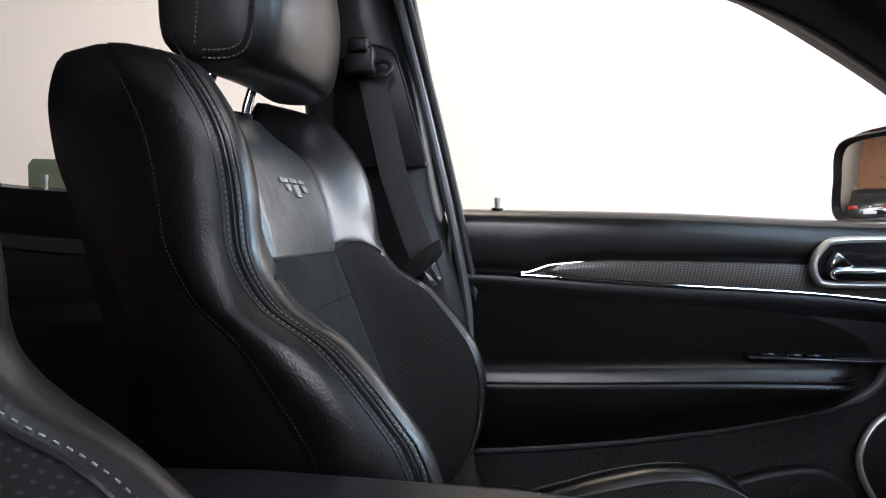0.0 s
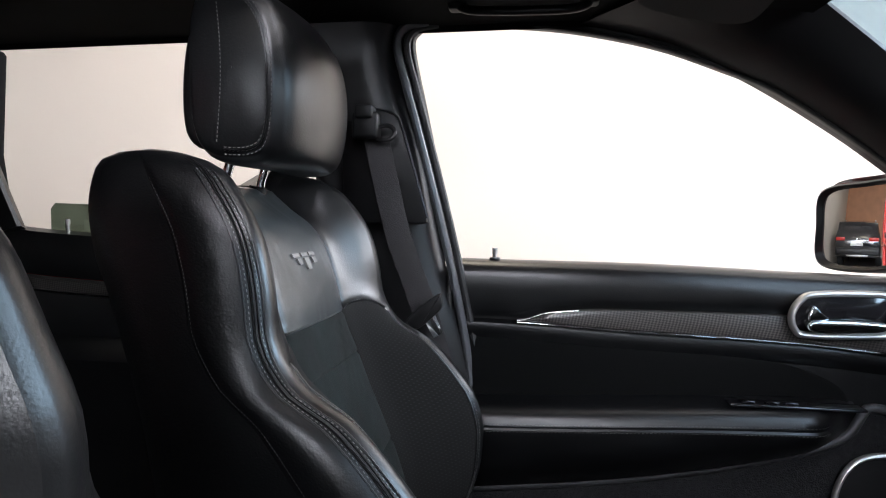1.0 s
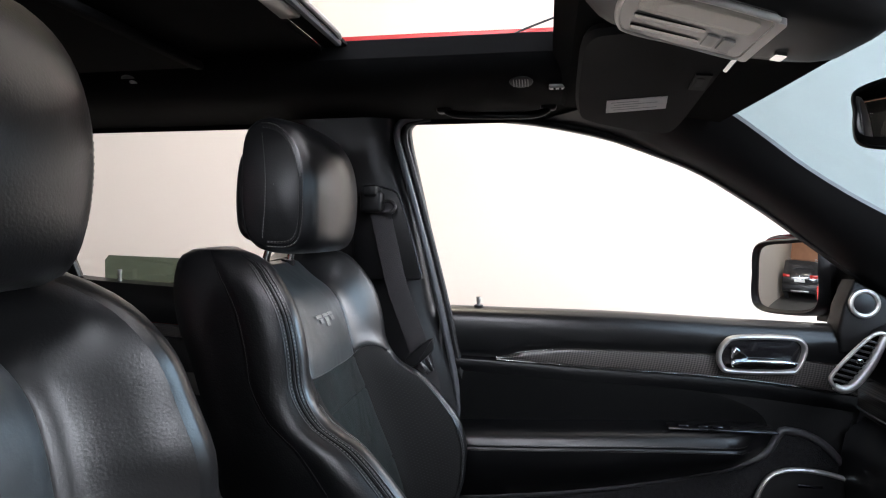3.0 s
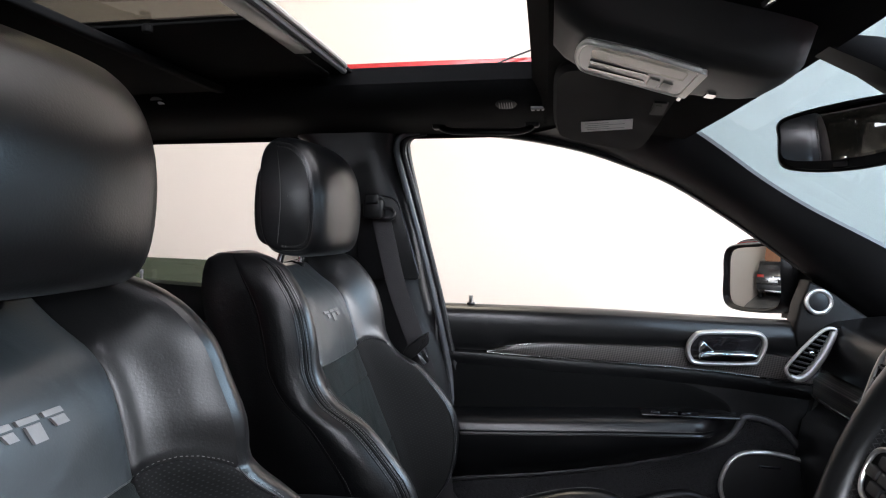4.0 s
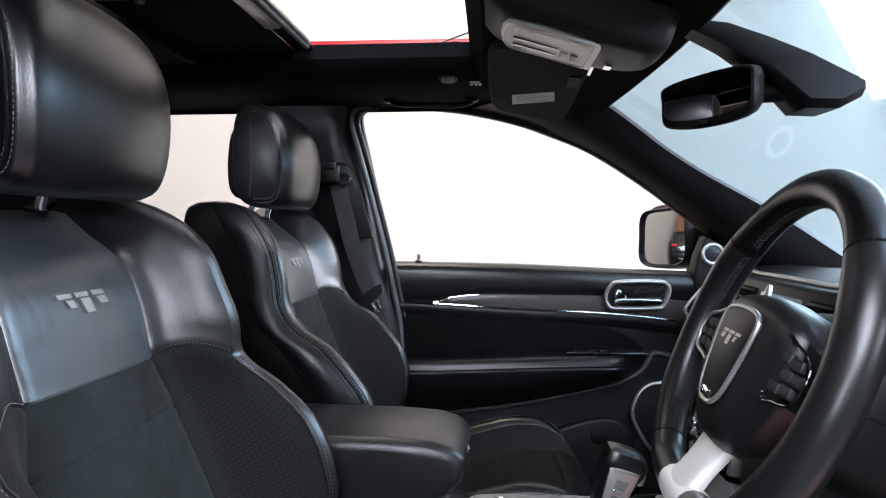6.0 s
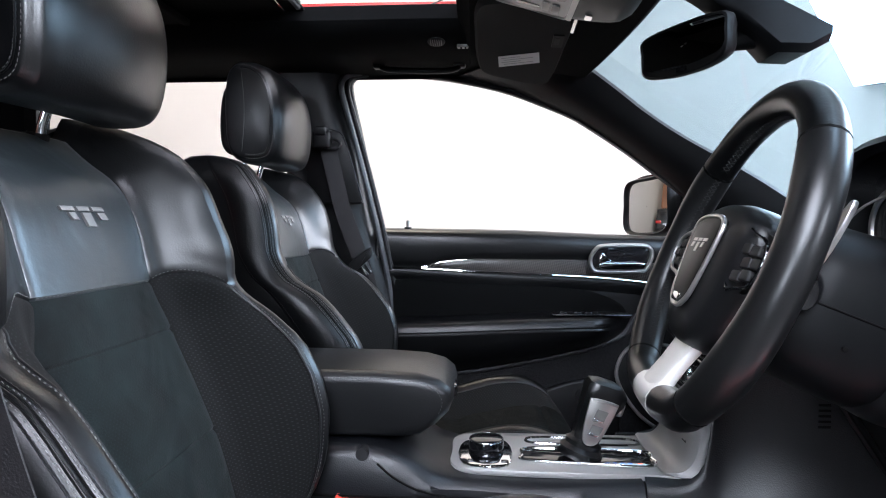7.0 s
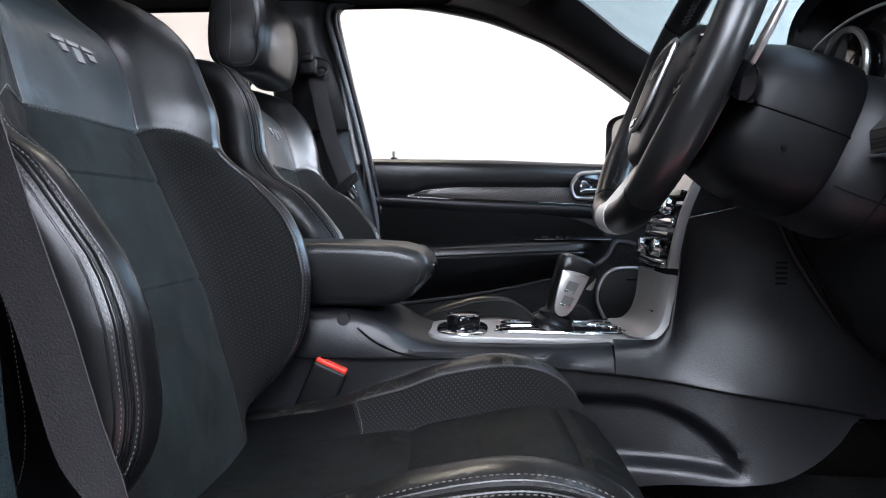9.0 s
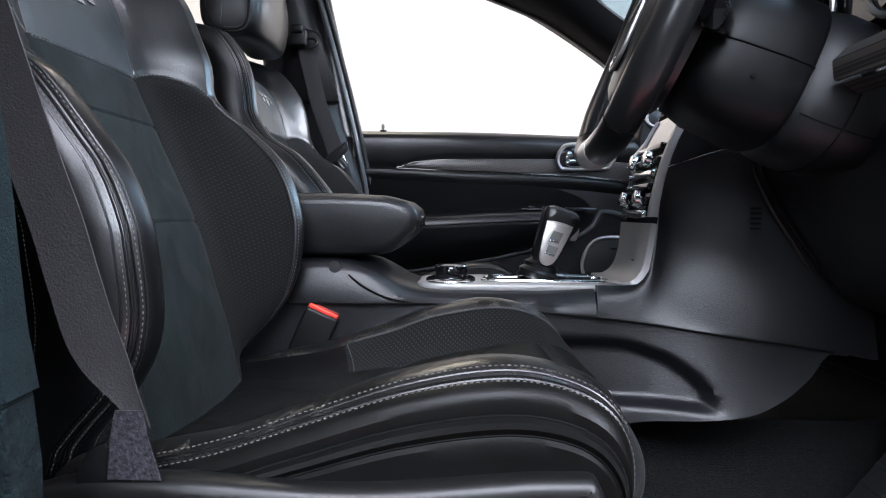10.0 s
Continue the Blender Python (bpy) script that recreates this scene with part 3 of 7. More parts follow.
def back_column(z, side, wing, inner=0.0, worn=0.0):
    """Half a section through the backrest at height z: tagged points (u, x, z) from the middle to the rear."""
    xc, xb, xr = curve(X_CENTRE, z), curve(X_CREST, z), curve(X_REAR, z)
    xb += wing * ease(min(1, max(0, (z - 1.19) / 0.06))) * ease(min(1, max(0, (1.43 - z) / 0.05)))
    xb += inner * (math.exp(-((z - 1.185) / 0.030) ** 2) + 0.5 * math.exp(-((z - 1.25) / 0.035) ** 2) + 0.7 * math.exp(-((z - 1.115) / 0.045) ** 2))
    ua, uc, w = curve(U_SEAM, z), curve(U_CREST, z), curve(U_SIDE, z)
    # worn sets the driver's outer crest back to fit its outline from the camera.
    xb -= worn * math.exp(-((z - 1.05) / 0.14) ** 2)
    if inner:
        k = ease(min(1, max(0, (z - 1.16) / 0.05)))
        uc -= 0.022 * k
        xb += 0.010 * k * ease(min(1, max(0, (1.42 - z) / 0.08)))
    droop = 0.031 * ease(min(1, max(0, (z - 1.31) / 0.11)))
    d = min(0.09 if inner else 0.062, max(0.012, (xb - xr) * (0.5 if inner else 0.4)))
    out = []
    for f in (0, 0.3, 0.6, 0.85, 0.96, 1.0):
        u = ua * f
        out.append((u, xc - 0.004 * f * f * f, z - droop))
    arc = math.exp(-((z - Z_BAND) / 0.05) ** 2)
    for f in (0.03, 0.12, 0.25, 0.4, 0.55, 0.7, 0.85, 0.95, 1.0):
        e = ease(f)
        u = ua + (uc - ua) * f
        x = xc - 0.004 + (xb - xc + 0.004) * e
        out.append((u, x, z - droop * (1 - ease(min(1, f * 1.6))) + arc * (0.016 * math.sin(math.pi * min(1, f * 1.15)) - 0.012 * f)))
    for q in (8, 20, 35, 55, 75, 90):
        q = radians(q)
        out.append((uc + (w - uc) * math.sin(q), xb - d * (1 - math.cos(q)), z - arc * 0.012 * math.cos(q)))
    x0, x1 = xb - d, xr + 0.022
    for f in (0.1, 0.2, 0.5, 0.8, 1.0):
        out.append((w - 0.006 * f, x0 + (x1 - x0) * f, z))
    out.append((w - 0.014, xr + 0.006, z))
    out.append((w - 0.03, xr, z))
    out.append((w * 0.5, xr - 0.006, z - 0.85 * droop))
    out.append((0, xr - 0.008, z - droop))
    return [Vector((x, u * side, zz)) for u, x, zz in out]


SEAM_A, SEAM_B, SEAM_C, SEAM_E, BACK = 5, 12, 17, 22, 29      # columns of the seams and of the rear middle


def seat_rows():
    zs = []
    marks = [Z_SEAT, 0.88, Z_LOW, Z_UP, Z_BAND, 1.30, 1.43]
    counts = [6, 7, 7, 5, 6, 12]
    for a, b, n in zip(marks, marks[1:], counts):
        step = (b - a)
        inner = [a + step * i / n for i in range(n)]
        zs += [inner[0]] + ([a + 0.005] if a in (Z_LOW, Z_UP, Z_BAND) else []) + inner[1:]
        if b in (Z_LOW, Z_UP, Z_BAND):
            zs.append(b - 0.005)
    zs.append(1.428)
    return zs


def grid_patch(V, r0, r1, c0, c1):
    return loft([row[c0:c1 + 1] for row in V[r0:r1 + 1]], closed=False)


def emblem(c, right, up, size, tree=None):
    """Slim slanted bars in place of a maker's mark."""
    made = []
    c, right, up = Vector(c), Vector(right).normalized(), Vector(up).normalized()
    out = right.cross(up).normalized()
    bars = []
    for k in (-1, 0, 1):
        x = k * 0.34
        drop = -0.10 if k == 0 else 0.0
        bars += [[(x - 0.115, 0.040), (x + 0.150, 0.040), (x + 0.180, 0.105), (x - 0.085, 0.105)],
                 [(x - 0.155, -0.095 + drop), (x - 0.030 + 0.05 * (k < 1), -0.095 + drop), (x + 0.035 + 0.05 * (k < 1), 0.012), (x - 0.105, 0.012)]]
    for q in bars:
        bm = bmesh.new()
        v = []
        for h in (-0.003, 0.0007):
            for a, b in q:
                p = c + size * (right * a + up * b)
                hit = tree.ray_cast(p + out * 0.05, -out)[0] if tree else None
                v.append(bm.verts.new((hit or p) + out * h))
        bm.faces.new(v[:4]), bm.faces.new(v[4:][::-1])
        for i in range(4):
            bm.faces.new((v[i], v[(i + 1) % 4], v[4 + (i + 1) % 4], v[4 + i]))
        made.append(bm)
    return made


def puckered(pts, r, pitch=0.0056):
    """A bead that is drawn in at every stitch."""
    P = [Vector(p) for p in pts]
    out, radii, left = [], [], 0.0
    for a, b in zip(P, P[1:]):
        d = (b - a).length
        while left < d:
            out.append(a.lerp(b, left / d))
            radii.append(r * (1.0 if len(out) % 2 else 0.62))
            left += pitch / 2
        left -= d
    return tube(out, radii, 6)


def normal_of(V, r, c):
    a = V[min(r + 1, len(V) - 1)][c] - V[max(r - 1, 0)][c]
    row = V[r]
    b = row[min(c + 1, len(row) - 1)] - row[max(c - 1, 0)]
    return a.cross(b)


def front_seat(yc, label, hr):
    t = thing("front_seat", (0, yc, 0), label, "car seat", "front seats")
    zs = seat_rows()
    row_at = {z: zs.index(z) for z in (Z_LOW, Z_UP, Z_BAND, 0.88)}
    half = {s: [[p + Vector((0, yc, 0)) for p in back_column(z, s, hr[2], hr[3] if s > 0 else 0.0, 0.0 if s > 0 else hr[4])] for z in zs] for s in (1, -1)}
    top = len(zs) - 1
    seam_c = {1: SEAM_C + (2 if hr[3] else 0), -1: SEAM_C}
    lim = {1: row_at[Z_BAND] + 1 if hr[3] else top, -1: top}
    # sunk seams
    for s in (1, -1):
        V = half[s]
        for r in range(len(zs)):
            V[r][SEAM_A].x -= 0.0035
            if r <= row_at[Z_BAND]:
                V[r][SEAM_B].x -= 0.0022
                V[r][SEAM_B].y -= s * 0.0008
            if r <= lim[s]:
                V[r][seam_c[s]].x -= 0.0016
                V[r][seam_c[s]].y -= s * 0.0024
            V[r][SEAM_E].y -= s * 0.0028
        for z in (Z_LOW, Z_UP, Z_BAND):
            for c in range(0, SEAM_A + 1):
                V[row_at[z]][c].x -= 0.0035
                V[row_at[z]][c].z += 0.001
        for c in range(SEAM_A, SEAM_B + 1):
            V[row_at[Z_BAND]][c].x -= 0.003
    # broad folds and slack of a used seat
    for s in (1, -1):
        for r, row in enumerate(half[s]):
            for c in range(1, SEAM_B):
                p = row[c]
                p.x += 0.0028 * noise.noise(Vector((p.y * 9, p.z * 13, yc)))
    full = [[*half[-1][r][::-1], *half[1][r][1:]] for r in range(len(zs))]
    mid = BACK
    lo, up, band = row_at[Z_LOW], row_at[Z_UP], row_at[Z_BAND]
    for a, b in ((0, lo), (lo, up), (up, band)):
        part("insert_panel", grid_patch(full, a, b, mid - SEAM_A, mid + SEAM_A), SUEDE if a == up else SUEDE_PERF, t, "black suede middle panel")
    panel = grid_patch(full, band, top, mid - SEAM_A, mid + SEAM_A)
    tree = BVHTree.FromBMesh(panel)
    upper = part("upper_panel", panel, LEATHER_SMOOTH, t, "smooth dark grey leather panel")
    for s in (1, -1):
        V = half[s]
        part("bolster_insert", grid_patch(V, 0, band, SEAM_A, SEAM_B), PERFORATED, t, "black perforated suede bolster")
        part("shoulder_wing", grid_patch(V, band, top, SEAM_A, SEAM_B), LEATHER, t, "glossy black leather shoulder")
        edge = part("bolster_edge", grid_patch(V, 0, top, SEAM_B, seam_c[s]), LEATHER, t, "black leather bolster edge with pale stitching")
        part("bolster_roll", grid_patch(V, 0, top, seam_c[s], SEAM_E), LEATHER if yc < 0 else ROLL_LEATHER, t, "black leather bolster roll")
        part("side_panel", grid_patch(V, 0, top, SEAM_E, BACK), ROLL_LEATHER, t)
        # threads: two rows beside the edge seam, one along the insert, one along the shoulder seam
        for c, k in ((seam_c[s] - 1, 0.5), (seam_c[s] + 1, 0.35)):
            line = [(V[r][seam_c[s]].lerp(V[r][c], k), normal_of(V, r, c) * -s) for r in range(2, min(lim[s], top - 1))]
            part("stitching", stitches(line, 0.0034, 0.0022, 0.0008), STITCH, edge, "pale grey thread")
        line = [(V[r][SEAM_B].lerp(V[r][SEAM_B + 1], 0.5), normal_of(V, r, SEAM_B + 1) * -s) for r in range(2, band + 1)]
        part("stitching", stitches(line, 0.0034, 0.0022, 0.0008), STITCH, edge, "pale grey thread")
        line = [(V[band][c].lerp(V[band + 1][c], 0.7), normal_of(V, band + 1, c) * -s) for c in range(SEAM_A, SEAM_B + 1)]
        part("stitching", stitches(line, 0.0034, 0.0022, 0.0008), STITCH, edge, "pale grey thread")
        line = [(V[r][SEAM_E].lerp(V[r][SEAM_E - 1], 0.45), normal_of(V, r, SEAM_E - 1) * -s) for r in range(2, top - 2)]
        part("stitching", stitches(line, 0.0026, 0.0016, 0.0006), STITCH_DARK, edge)
        part("seam_cord", tube([V[r][seam_c[s]] for r in range(1, lim[s])], 0.0017, 6), LEATHER, edge)
        for c, k in ((seam_c[s] - 1, 0.80), (seam_c[s] + 1, 0.60)):
            part("seam_bead", puckered([V[r][seam_c[s]].lerp(V[r][c], k) for r in range(1, min(lim[s], top - 1))], 0.0015), LEATHER, edge, "puckered leather bead")
        for c, k in ((seam_c[s] - 1, 0.24), (seam_c[s] + 1, 0.17)):
            part("seam_groove", tube([V[r][seam_c[s]].lerp(V[r][c], k) for r in range(1, lim[s])], 0.0011, 6), SEAM, edge)
        # piping from the shoulder notch down the crest
        pipe = [V[r][SEAM_B] + Vector((0.0005, 0, 0)) for r in range(1, band + 1)]
        part("piping", tube(pipe, 0.0016, 6), LEATHER, edge)
    line = [(full[band][c].lerp(full[band + 1][c], 0.6), Vector((1, 0, 0.3))) for c in range(mid - SEAM_A + 1, mid + SEAM_A)]
    part("stitching", stitches(line, 0.0035, 0.002, 0.0009), STITCH, upper, "pale grey thread")
    # closed top and base
    ring = full[top]
    inner = [Vector((-0.393 + (p.x + 0.393) * 0.45, yc + (p.y - yc) * 0.93, p.z + 0.003)) for p in ring]
    core = [Vector((-0.393 + (p.x + 0.393) * 0.02, yc + (p.y - yc) * 0.90, p.z + 0.004)) for p in ring]
    part("top_panel", loft([ring[:-1], inner[:-1], core[:-1]], cap=False), LEATHER, t)
    for bar in emblem((-0.2790 if yc > 0 else -0.2812, yc, 1.302), (0, -1, 0), (-0.27, 0, 1), 0.080, tree):
        part("emblem_bar", bar, material_emblem(), upper, "silver grey embroidered bar")

    # headrest on two posts
    for u in (-0.052, 0.052):
        part("post", tube([(-0.378, yc + u, 1.36), (-0.372, yc + u, 1.41), (-0.352, yc + u, 1.47)], 0.0065, 12), CHROME, t, "chrome headrest post")
        part("post_collar", tube([(-0.380, yc + u, 1.388), (-0.377, yc + u, 1.402)], 0.013, 14), PLASTIC_FINE, t)
    headrest(yc, t, hr)
    cushion(yc, t)
    # base trim
    side = rounded([(-0.20, 0.60), (-0.21, 0.74), (-0.15, 0.795), (-0.04, 0.806), (0.12, 0.800), (0.28, 0.812), (0.318, 0.80), (0.325, 0.72), (0.30, 0.62), (0.1, 0.60)], 6)
    for s in (1, -1):
        y0 = yc + s * 0.262
        part("base_trim", prism(side, "y", y0, y0 + s * 0.034, 0.012, 4), SEAT_BASE, t, "black plastic seat base trim")
        part("seat_rail", box(-0.2, 0.36, yc + s * 0.19 - 0.02, yc + s * 0.19 + 0.02, 0.47, 0.53, 0.004), SILVER_PAINT, t, "steel seat rail")
    part("seat_frame", box(-0.22, 0.33, yc - 0.235, yc + 0.235, 0.53, 0.70, 0.02), PLASTIC_FINE, t)
    return t


def headrest(yc, t, hr):
    def cheek(b):
        return 1 - 0.085 * (b / 0.112) ** 2
    c = Vector((hr[0], yc, hr[1]))
    rows = []
    prof = [(0.062, -0.070), (0.066, 0.0), (0.055, 0.056), (0.029, 0.094), (-0.006, 0.111), (-0.040, 0.107), (-0.056, 0.075), (-0.058, 0.0), (-0.055, -0.070),
            (-0.040, -0.102), (0.0, -0.112), (0.044, -0.106)]
    ring = [(p.x, p.y) for p in spline([(a, b, 0) for a, b in prof], 4, True)]
    us = [-1, -0.992, -0.97, -0.94, -0.91, -0.89, -0.87, -0.75, -0.5, -0.2, 0, 0.2, 0.5, 0.75, 0.87, 0.89, 0.91, 0.94, 0.97, 0.992, 1]
    for u in us:
        k = (1 - abs(u) ** 13) ** 0.22 if abs(u) < 0.95 else {0.97: 0.865, 0.992: 0.825, 1: 0.785}[abs(u)]
        bow = -0.016 * u * u
        w = 0.131
        row = []
        for a, b in ring:
            taper = cheek(b * (0.35 + 0.65 * k))
            sink = 0.0024 if abs(u) == 1 else 0.0
            d = Vector((a, 0, b)).normalized()
            row.append(c + Vector((a * k + bow - d.x * sink, u * w * taper, b * (0.35 + 0.65 * k) - d.z * sink)))
        rows.append(row)
    i0, i1 = 0, len(us) - 1
    inner = {}
    front = part("headrest_pad", loft(rows[i0:i1 + 1], cap=False), LEATHER, t, "smooth black leather headrest front")
    n = len(ring)
    for s in (-1, 1):
        bm = bmesh.new()
        end = rows[0] if s < 0 else rows[-1]
        rings = [end]
        for k in (0.95, 0.85, 0.7, 0.5, 0.3, 0.1, 0.01):
            rings.append([c + Vector(((p.x - c.x + 0.008) * k - 0.008, s * (0.131 * cheek((p.z - c.z) * k) + 0.0035 * (1 - k * k)), (p.z - c.z) * k)) for p in end])
        inner[s] = rings[1]
        loft(rings, bm=bm, cap=False)
        bmesh.ops.remove_doubles(bm, verts=bm.verts, dist=0.0001)
        part("headrest_side", bm, LEATHER, t)
    for i, s in ((i0, -1), (i1, 1)):
        for other, k in ((rows[i - s], 0.9), (inner[s], 0.7)):
            line = []
            for q in range(-9, 19):
                p = rows[i][q % n].lerp(other[q % n], k)
                nrm = Vector((p.x - c.x, s * 0.06, p.z - c.z)).normalized()
                line.append((p + nrm * 0.0008, nrm))
            part("stitching", stitches(line, 0.0034, 0.0022, 0.0007), STITCH_DIM, front, "pale grey thread")
        part("seam_cord", puckered([rows[i][q % n] + Vector((0, s * 0.0006, 0)) for q in range(-9, 19)], 0.0016), LEATHER, front)
        # a single seam down the cheek
        line = [(Vector((c.x - 0.030 + 0.008 * math.sin(f * 3.1), c.y + s * (0.131 * cheek(0.14 * f - 0.07) + 0.0036), c.z - 0.085 + 0.17 * f)), Vector((0, s, 0))) for f in [q / 20 for q in range(21)]]
        part("stitching", stitches(line, 0.0030, 0.0020, 0.0006), STITCH_DIM, front)
    shell = rounded([(c.x + a, c.z + b) for a, b in ((-0.045, -0.075), (-0.04, 0.06), (-0.060, 0.066), (-0.080, 0.045), (-0.088, -0.015), (-0.084, -0.07), (-0.064, -0.090))], 4)
    part("headrest_shell", prism(shell, "y", yc - 0.112, yc + 0.112, 0.012, 3), PLASTIC_FINE, t, "black plastic headrest back shell")


C_MID = [(-0.16, 0.768), (0.0, 0.776), (0.10, 0.790), (0.20, 0.812), (0.28, 0.828), (0.335, 0.828), (0.378, 0.806), (0.400, 0.77), (0.402, 0.73), (0.385, 0.69)]
C_CREST = [(-0.16, 0.795), (-0.03, 0.822), (0.06, 0.852), (0.15, 0.883), (0.23, 0.898), (0.285, 0.893), (0.33, 0.872), (0.352, 0.835), (0.352, 0.78), (0.335, 0.70)]
C_SIDE = [(-0.16, 0.755), (-0.03, 0.772), (0.06, 0.797), (0.15, 0.822), (0.23, 0.834), (0.28, 0.832), (0.315, 0.818), (0.334, 0.79), (0.334, 0.755), (0.318, 0.70)]
C_FOOT = [(-0.16, 0.69), (-0.03, 0.70), (0.06, 0.71), (0.15, 0.72), (0.23, 0.72), (0.28, 0.72), (0.305, 0.715), (0.315, 0.705), (0.315, 0.695), (0.305, 0.685)]


def cushion(yc, t):
    def prof(keys):
        return [(p.x, p.y) for p in spline([(a, b, 0) for a, b in keys], 5)]
    mid, crest, side, foot = prof(C_MID), prof(C_CREST), prof(C_SIDE), prof(C_FOOT)
    n = len(mid)
    A, B, S, C, L = 6, 10, 17, 21, 24
    V = {}
    for s in (1, -1):
        rows = []
        for i in range(n):
            row = []
            for f in (0, 0.25, 0.5, 0.75, 0.9, 0.97, 1.0):         # middle panel
                u = 0.135 * f
                row.append((u, mid[i][0] - 0.01 * f * f, mid[i][1] + 0.006 * f * f))
            lift = -0.003 if s < 0 else -0.010
            for f in (0.08, 0.3, 0.55, 0.72):                      # perforated part of the bolster
                e = ease(f)
                row.append((0.135 + 0.08 * f, mid[i][0] - 0.01 + (crest[i][0] - mid[i][0] + 0.01) * e, mid[i][1] + 0.006 + (crest[i][1] + lift - mid[i][1] - 0.006) * e))
            for f in (0.78, 0.9, 1.0):                             # leather up to the crest
                e = ease(f)
                row.append((0.135 + 0.08 * f, mid[i][0] - 0.01 + (crest[i][0] - mid[i][0] + 0.01) * e, mid[i][1] + 0.006 + (crest[i][1] + lift - mid[i][1] - 0.006) * e))
            for g in (10, 18, 24, 33, 42, 51, 60, 70, 75, 80, 85, 90):   # rounded edge, padded roll, fold
                q = radians(g)
                a, b = math.sin(q), 1 - math.cos(q)
                pad = 0.0042 * math.sin(math.pi * (g - 33) / 37) if 33 < g < 70 else 0.003 * math.sin(math.pi * (g - 70) / 15) if 70 < g < 85 else 0
                row.append((0.215 + 0.06 * a + pad, crest[i][0] + (side[i][0] - crest[i][0]) * b, crest[i][1] + lift + (side[i][1] - crest[i][1] - lift) * b + 0.6 * pad))
            for f in (0.12, 0.5, 1.0):
                row.append((0.275 - 0.008 * f, side[i][0] + (foot[i][0] - side[i][0]) * f, side[i][1] + (foot[i][1] - side[i][1]) * f))
            out = []
            for c, (u, x, z) in enumerate(row):
                w = 0.0022 * noise.noise(Vector((x * 16, u * 22 * s, yc * 3))) if c < 16 else 0
                if c in (A, B):
                    w -= 0.003
                if c == S:
                    w -= 0.0030
                if c in (C, L):
                    u -= 0.0035
                out.append(Vector((x, yc + u * s, z + w)))
            rows.append(out)
        V[s] = rows
    full = [[*V[-1][i][::-1], *V[1][i][1:]] for i in range(n)]
    m = len(V[1][0]) - 1
    cut = 11
    for i in (cut, cut + 13):
        for c in range(m - A, m + A + 1):
            if i < n:
                full[i][c].z -= 0.006
    part("cushion_panel", grid_patch(full, 0, cut, m - A, m + A), SUEDE_SHADED, t, "black worn suede seat panel, darkened as in shade")
    part("cushion_panel", grid_patch(full, cut, cut + 13, m - A, m + A), SUEDE_SHADED, t, "black worn suede seat panel, darkened as in shade")
    part("cushion_panel", grid_patch(full, cut + 13, n - 1, m - A, m + A), SUEDE_SHADED, t, "black worn suede seat panel, darkened as in shade")
    for s in (1, -1):
        part("cushion_insert", grid_patch(V[s], 7, n - 1, A, B), PERFORATED_SEAT, t, "black perforated suede bolster")
        part("cushion_corner", grid_patch(V[s], 0, 7, A, B), LEATHER, t, "smooth black leather bolster end")
        line = [(V[s][7][c].lerp(V[s][8][c], 0.3), normal_of(V[s], 7, c) * s) for c in range(A, B + 1)]
        part("stitching", stitches(line, 0.0036, 0.0022, 0.0009), STITCH, t, "pale grey thread")
        edge = part("cushion_edge", grid_patch(V[s], 0, n - 1, B, S), LEATHER_WORN if yc < 0 else LEATHER, t, "creased black leather cushion edge")
        part("cushion_roll", grid_patch(V[s], 0, n - 1, S, C), CUSHION_ROLL, t, "smooth black leather cushion border")
        part("cushion_fold", grid_patch(V[s], 0, n - 1, C, L), CUSHION_ROLL, t, "soft black leather fold")
        part("cushion_side", grid_patch(V[s], 0, n - 1, L, len(V[s][0]) - 1), LEATHER_SIDE, t)
        for c in (C, L):
            part("side_seam", tube([V[s][i][c] + Vector((0, s * 0.0006, 0)) for i in range(4, n - 8)], 0.0011, 6), SEAM, edge, "dark sunk seam")
        for c in (S - 1, S + 1):
            line = [(V[s][i][c], normal_of(V[s], i, c) * s) for i in range(3, n - 3)]
            part("stitching", stitches(line, 0.0036, 0.0020, 0.0009), STITCH_DIM, edge, "pale grey thread")
            part("seam_bead", puckered([V[s][i][S].lerp(V[s][i][c], 0.55) for i in range(2, n - 2)], 0.0016), LEATHER, edge, "puckered leather bead")
        part("seam_cord", tube([V[s][i][S] for i in range(1, n - 1)], 0.0015, 6), SEAM, edge)
        line = [(V[s][i][B].lerp(V[s][i][B - 1], 0.06), normal_of(V[s], i, B) * s) for i in range(8, n - 12)]
        part("piping", tube([p + Vector((0, 0, 0.0015)) for p, _ in line], 0.0018, 6), STITCH_DARK, edge)
    part("cushion_base", box(-0.15, 0.30, yc - 0.24, yc + 0.24, 0.66, 0.73, 0.01), PLASTIC_FINE, t)


def material_emblem():
    if "silver_embroidery" in bpy.data.materials:
        return bpy.data.materials["silver_embroidery"]
    return material("silver_embroidery", (0.17, 0.168, 0.165), 0.55, 0.2, grain=0.4, grain_scale=900, vary=0.15, vary_scale=60)


front_seat(SEAT_Y, "black leather and suede sports seat beside the closed door", (-0.312, 1.530, -0.012, 0.0, 0.0))
front_seat(-SEAT_Y, "black leather and suede driver's sports seat behind the wheel", (-0.294, 1.524, 0.008, 0.022, 0.024))


# ---- car body ----
BELT_Z = [(-1.3, 1.345), (-1.05, 1.322), (-0.5, 1.295), (-0.123, 1.278), (0.227, 1.273), (0.512, 1.262), (0.80, 1.252)]


def belt(x):
    return curve(BELT_Z, x)


def wall_y(z):
    """How far out the side leans at a height."""
    return 0.775 - 0.19 * (z - 1.27)


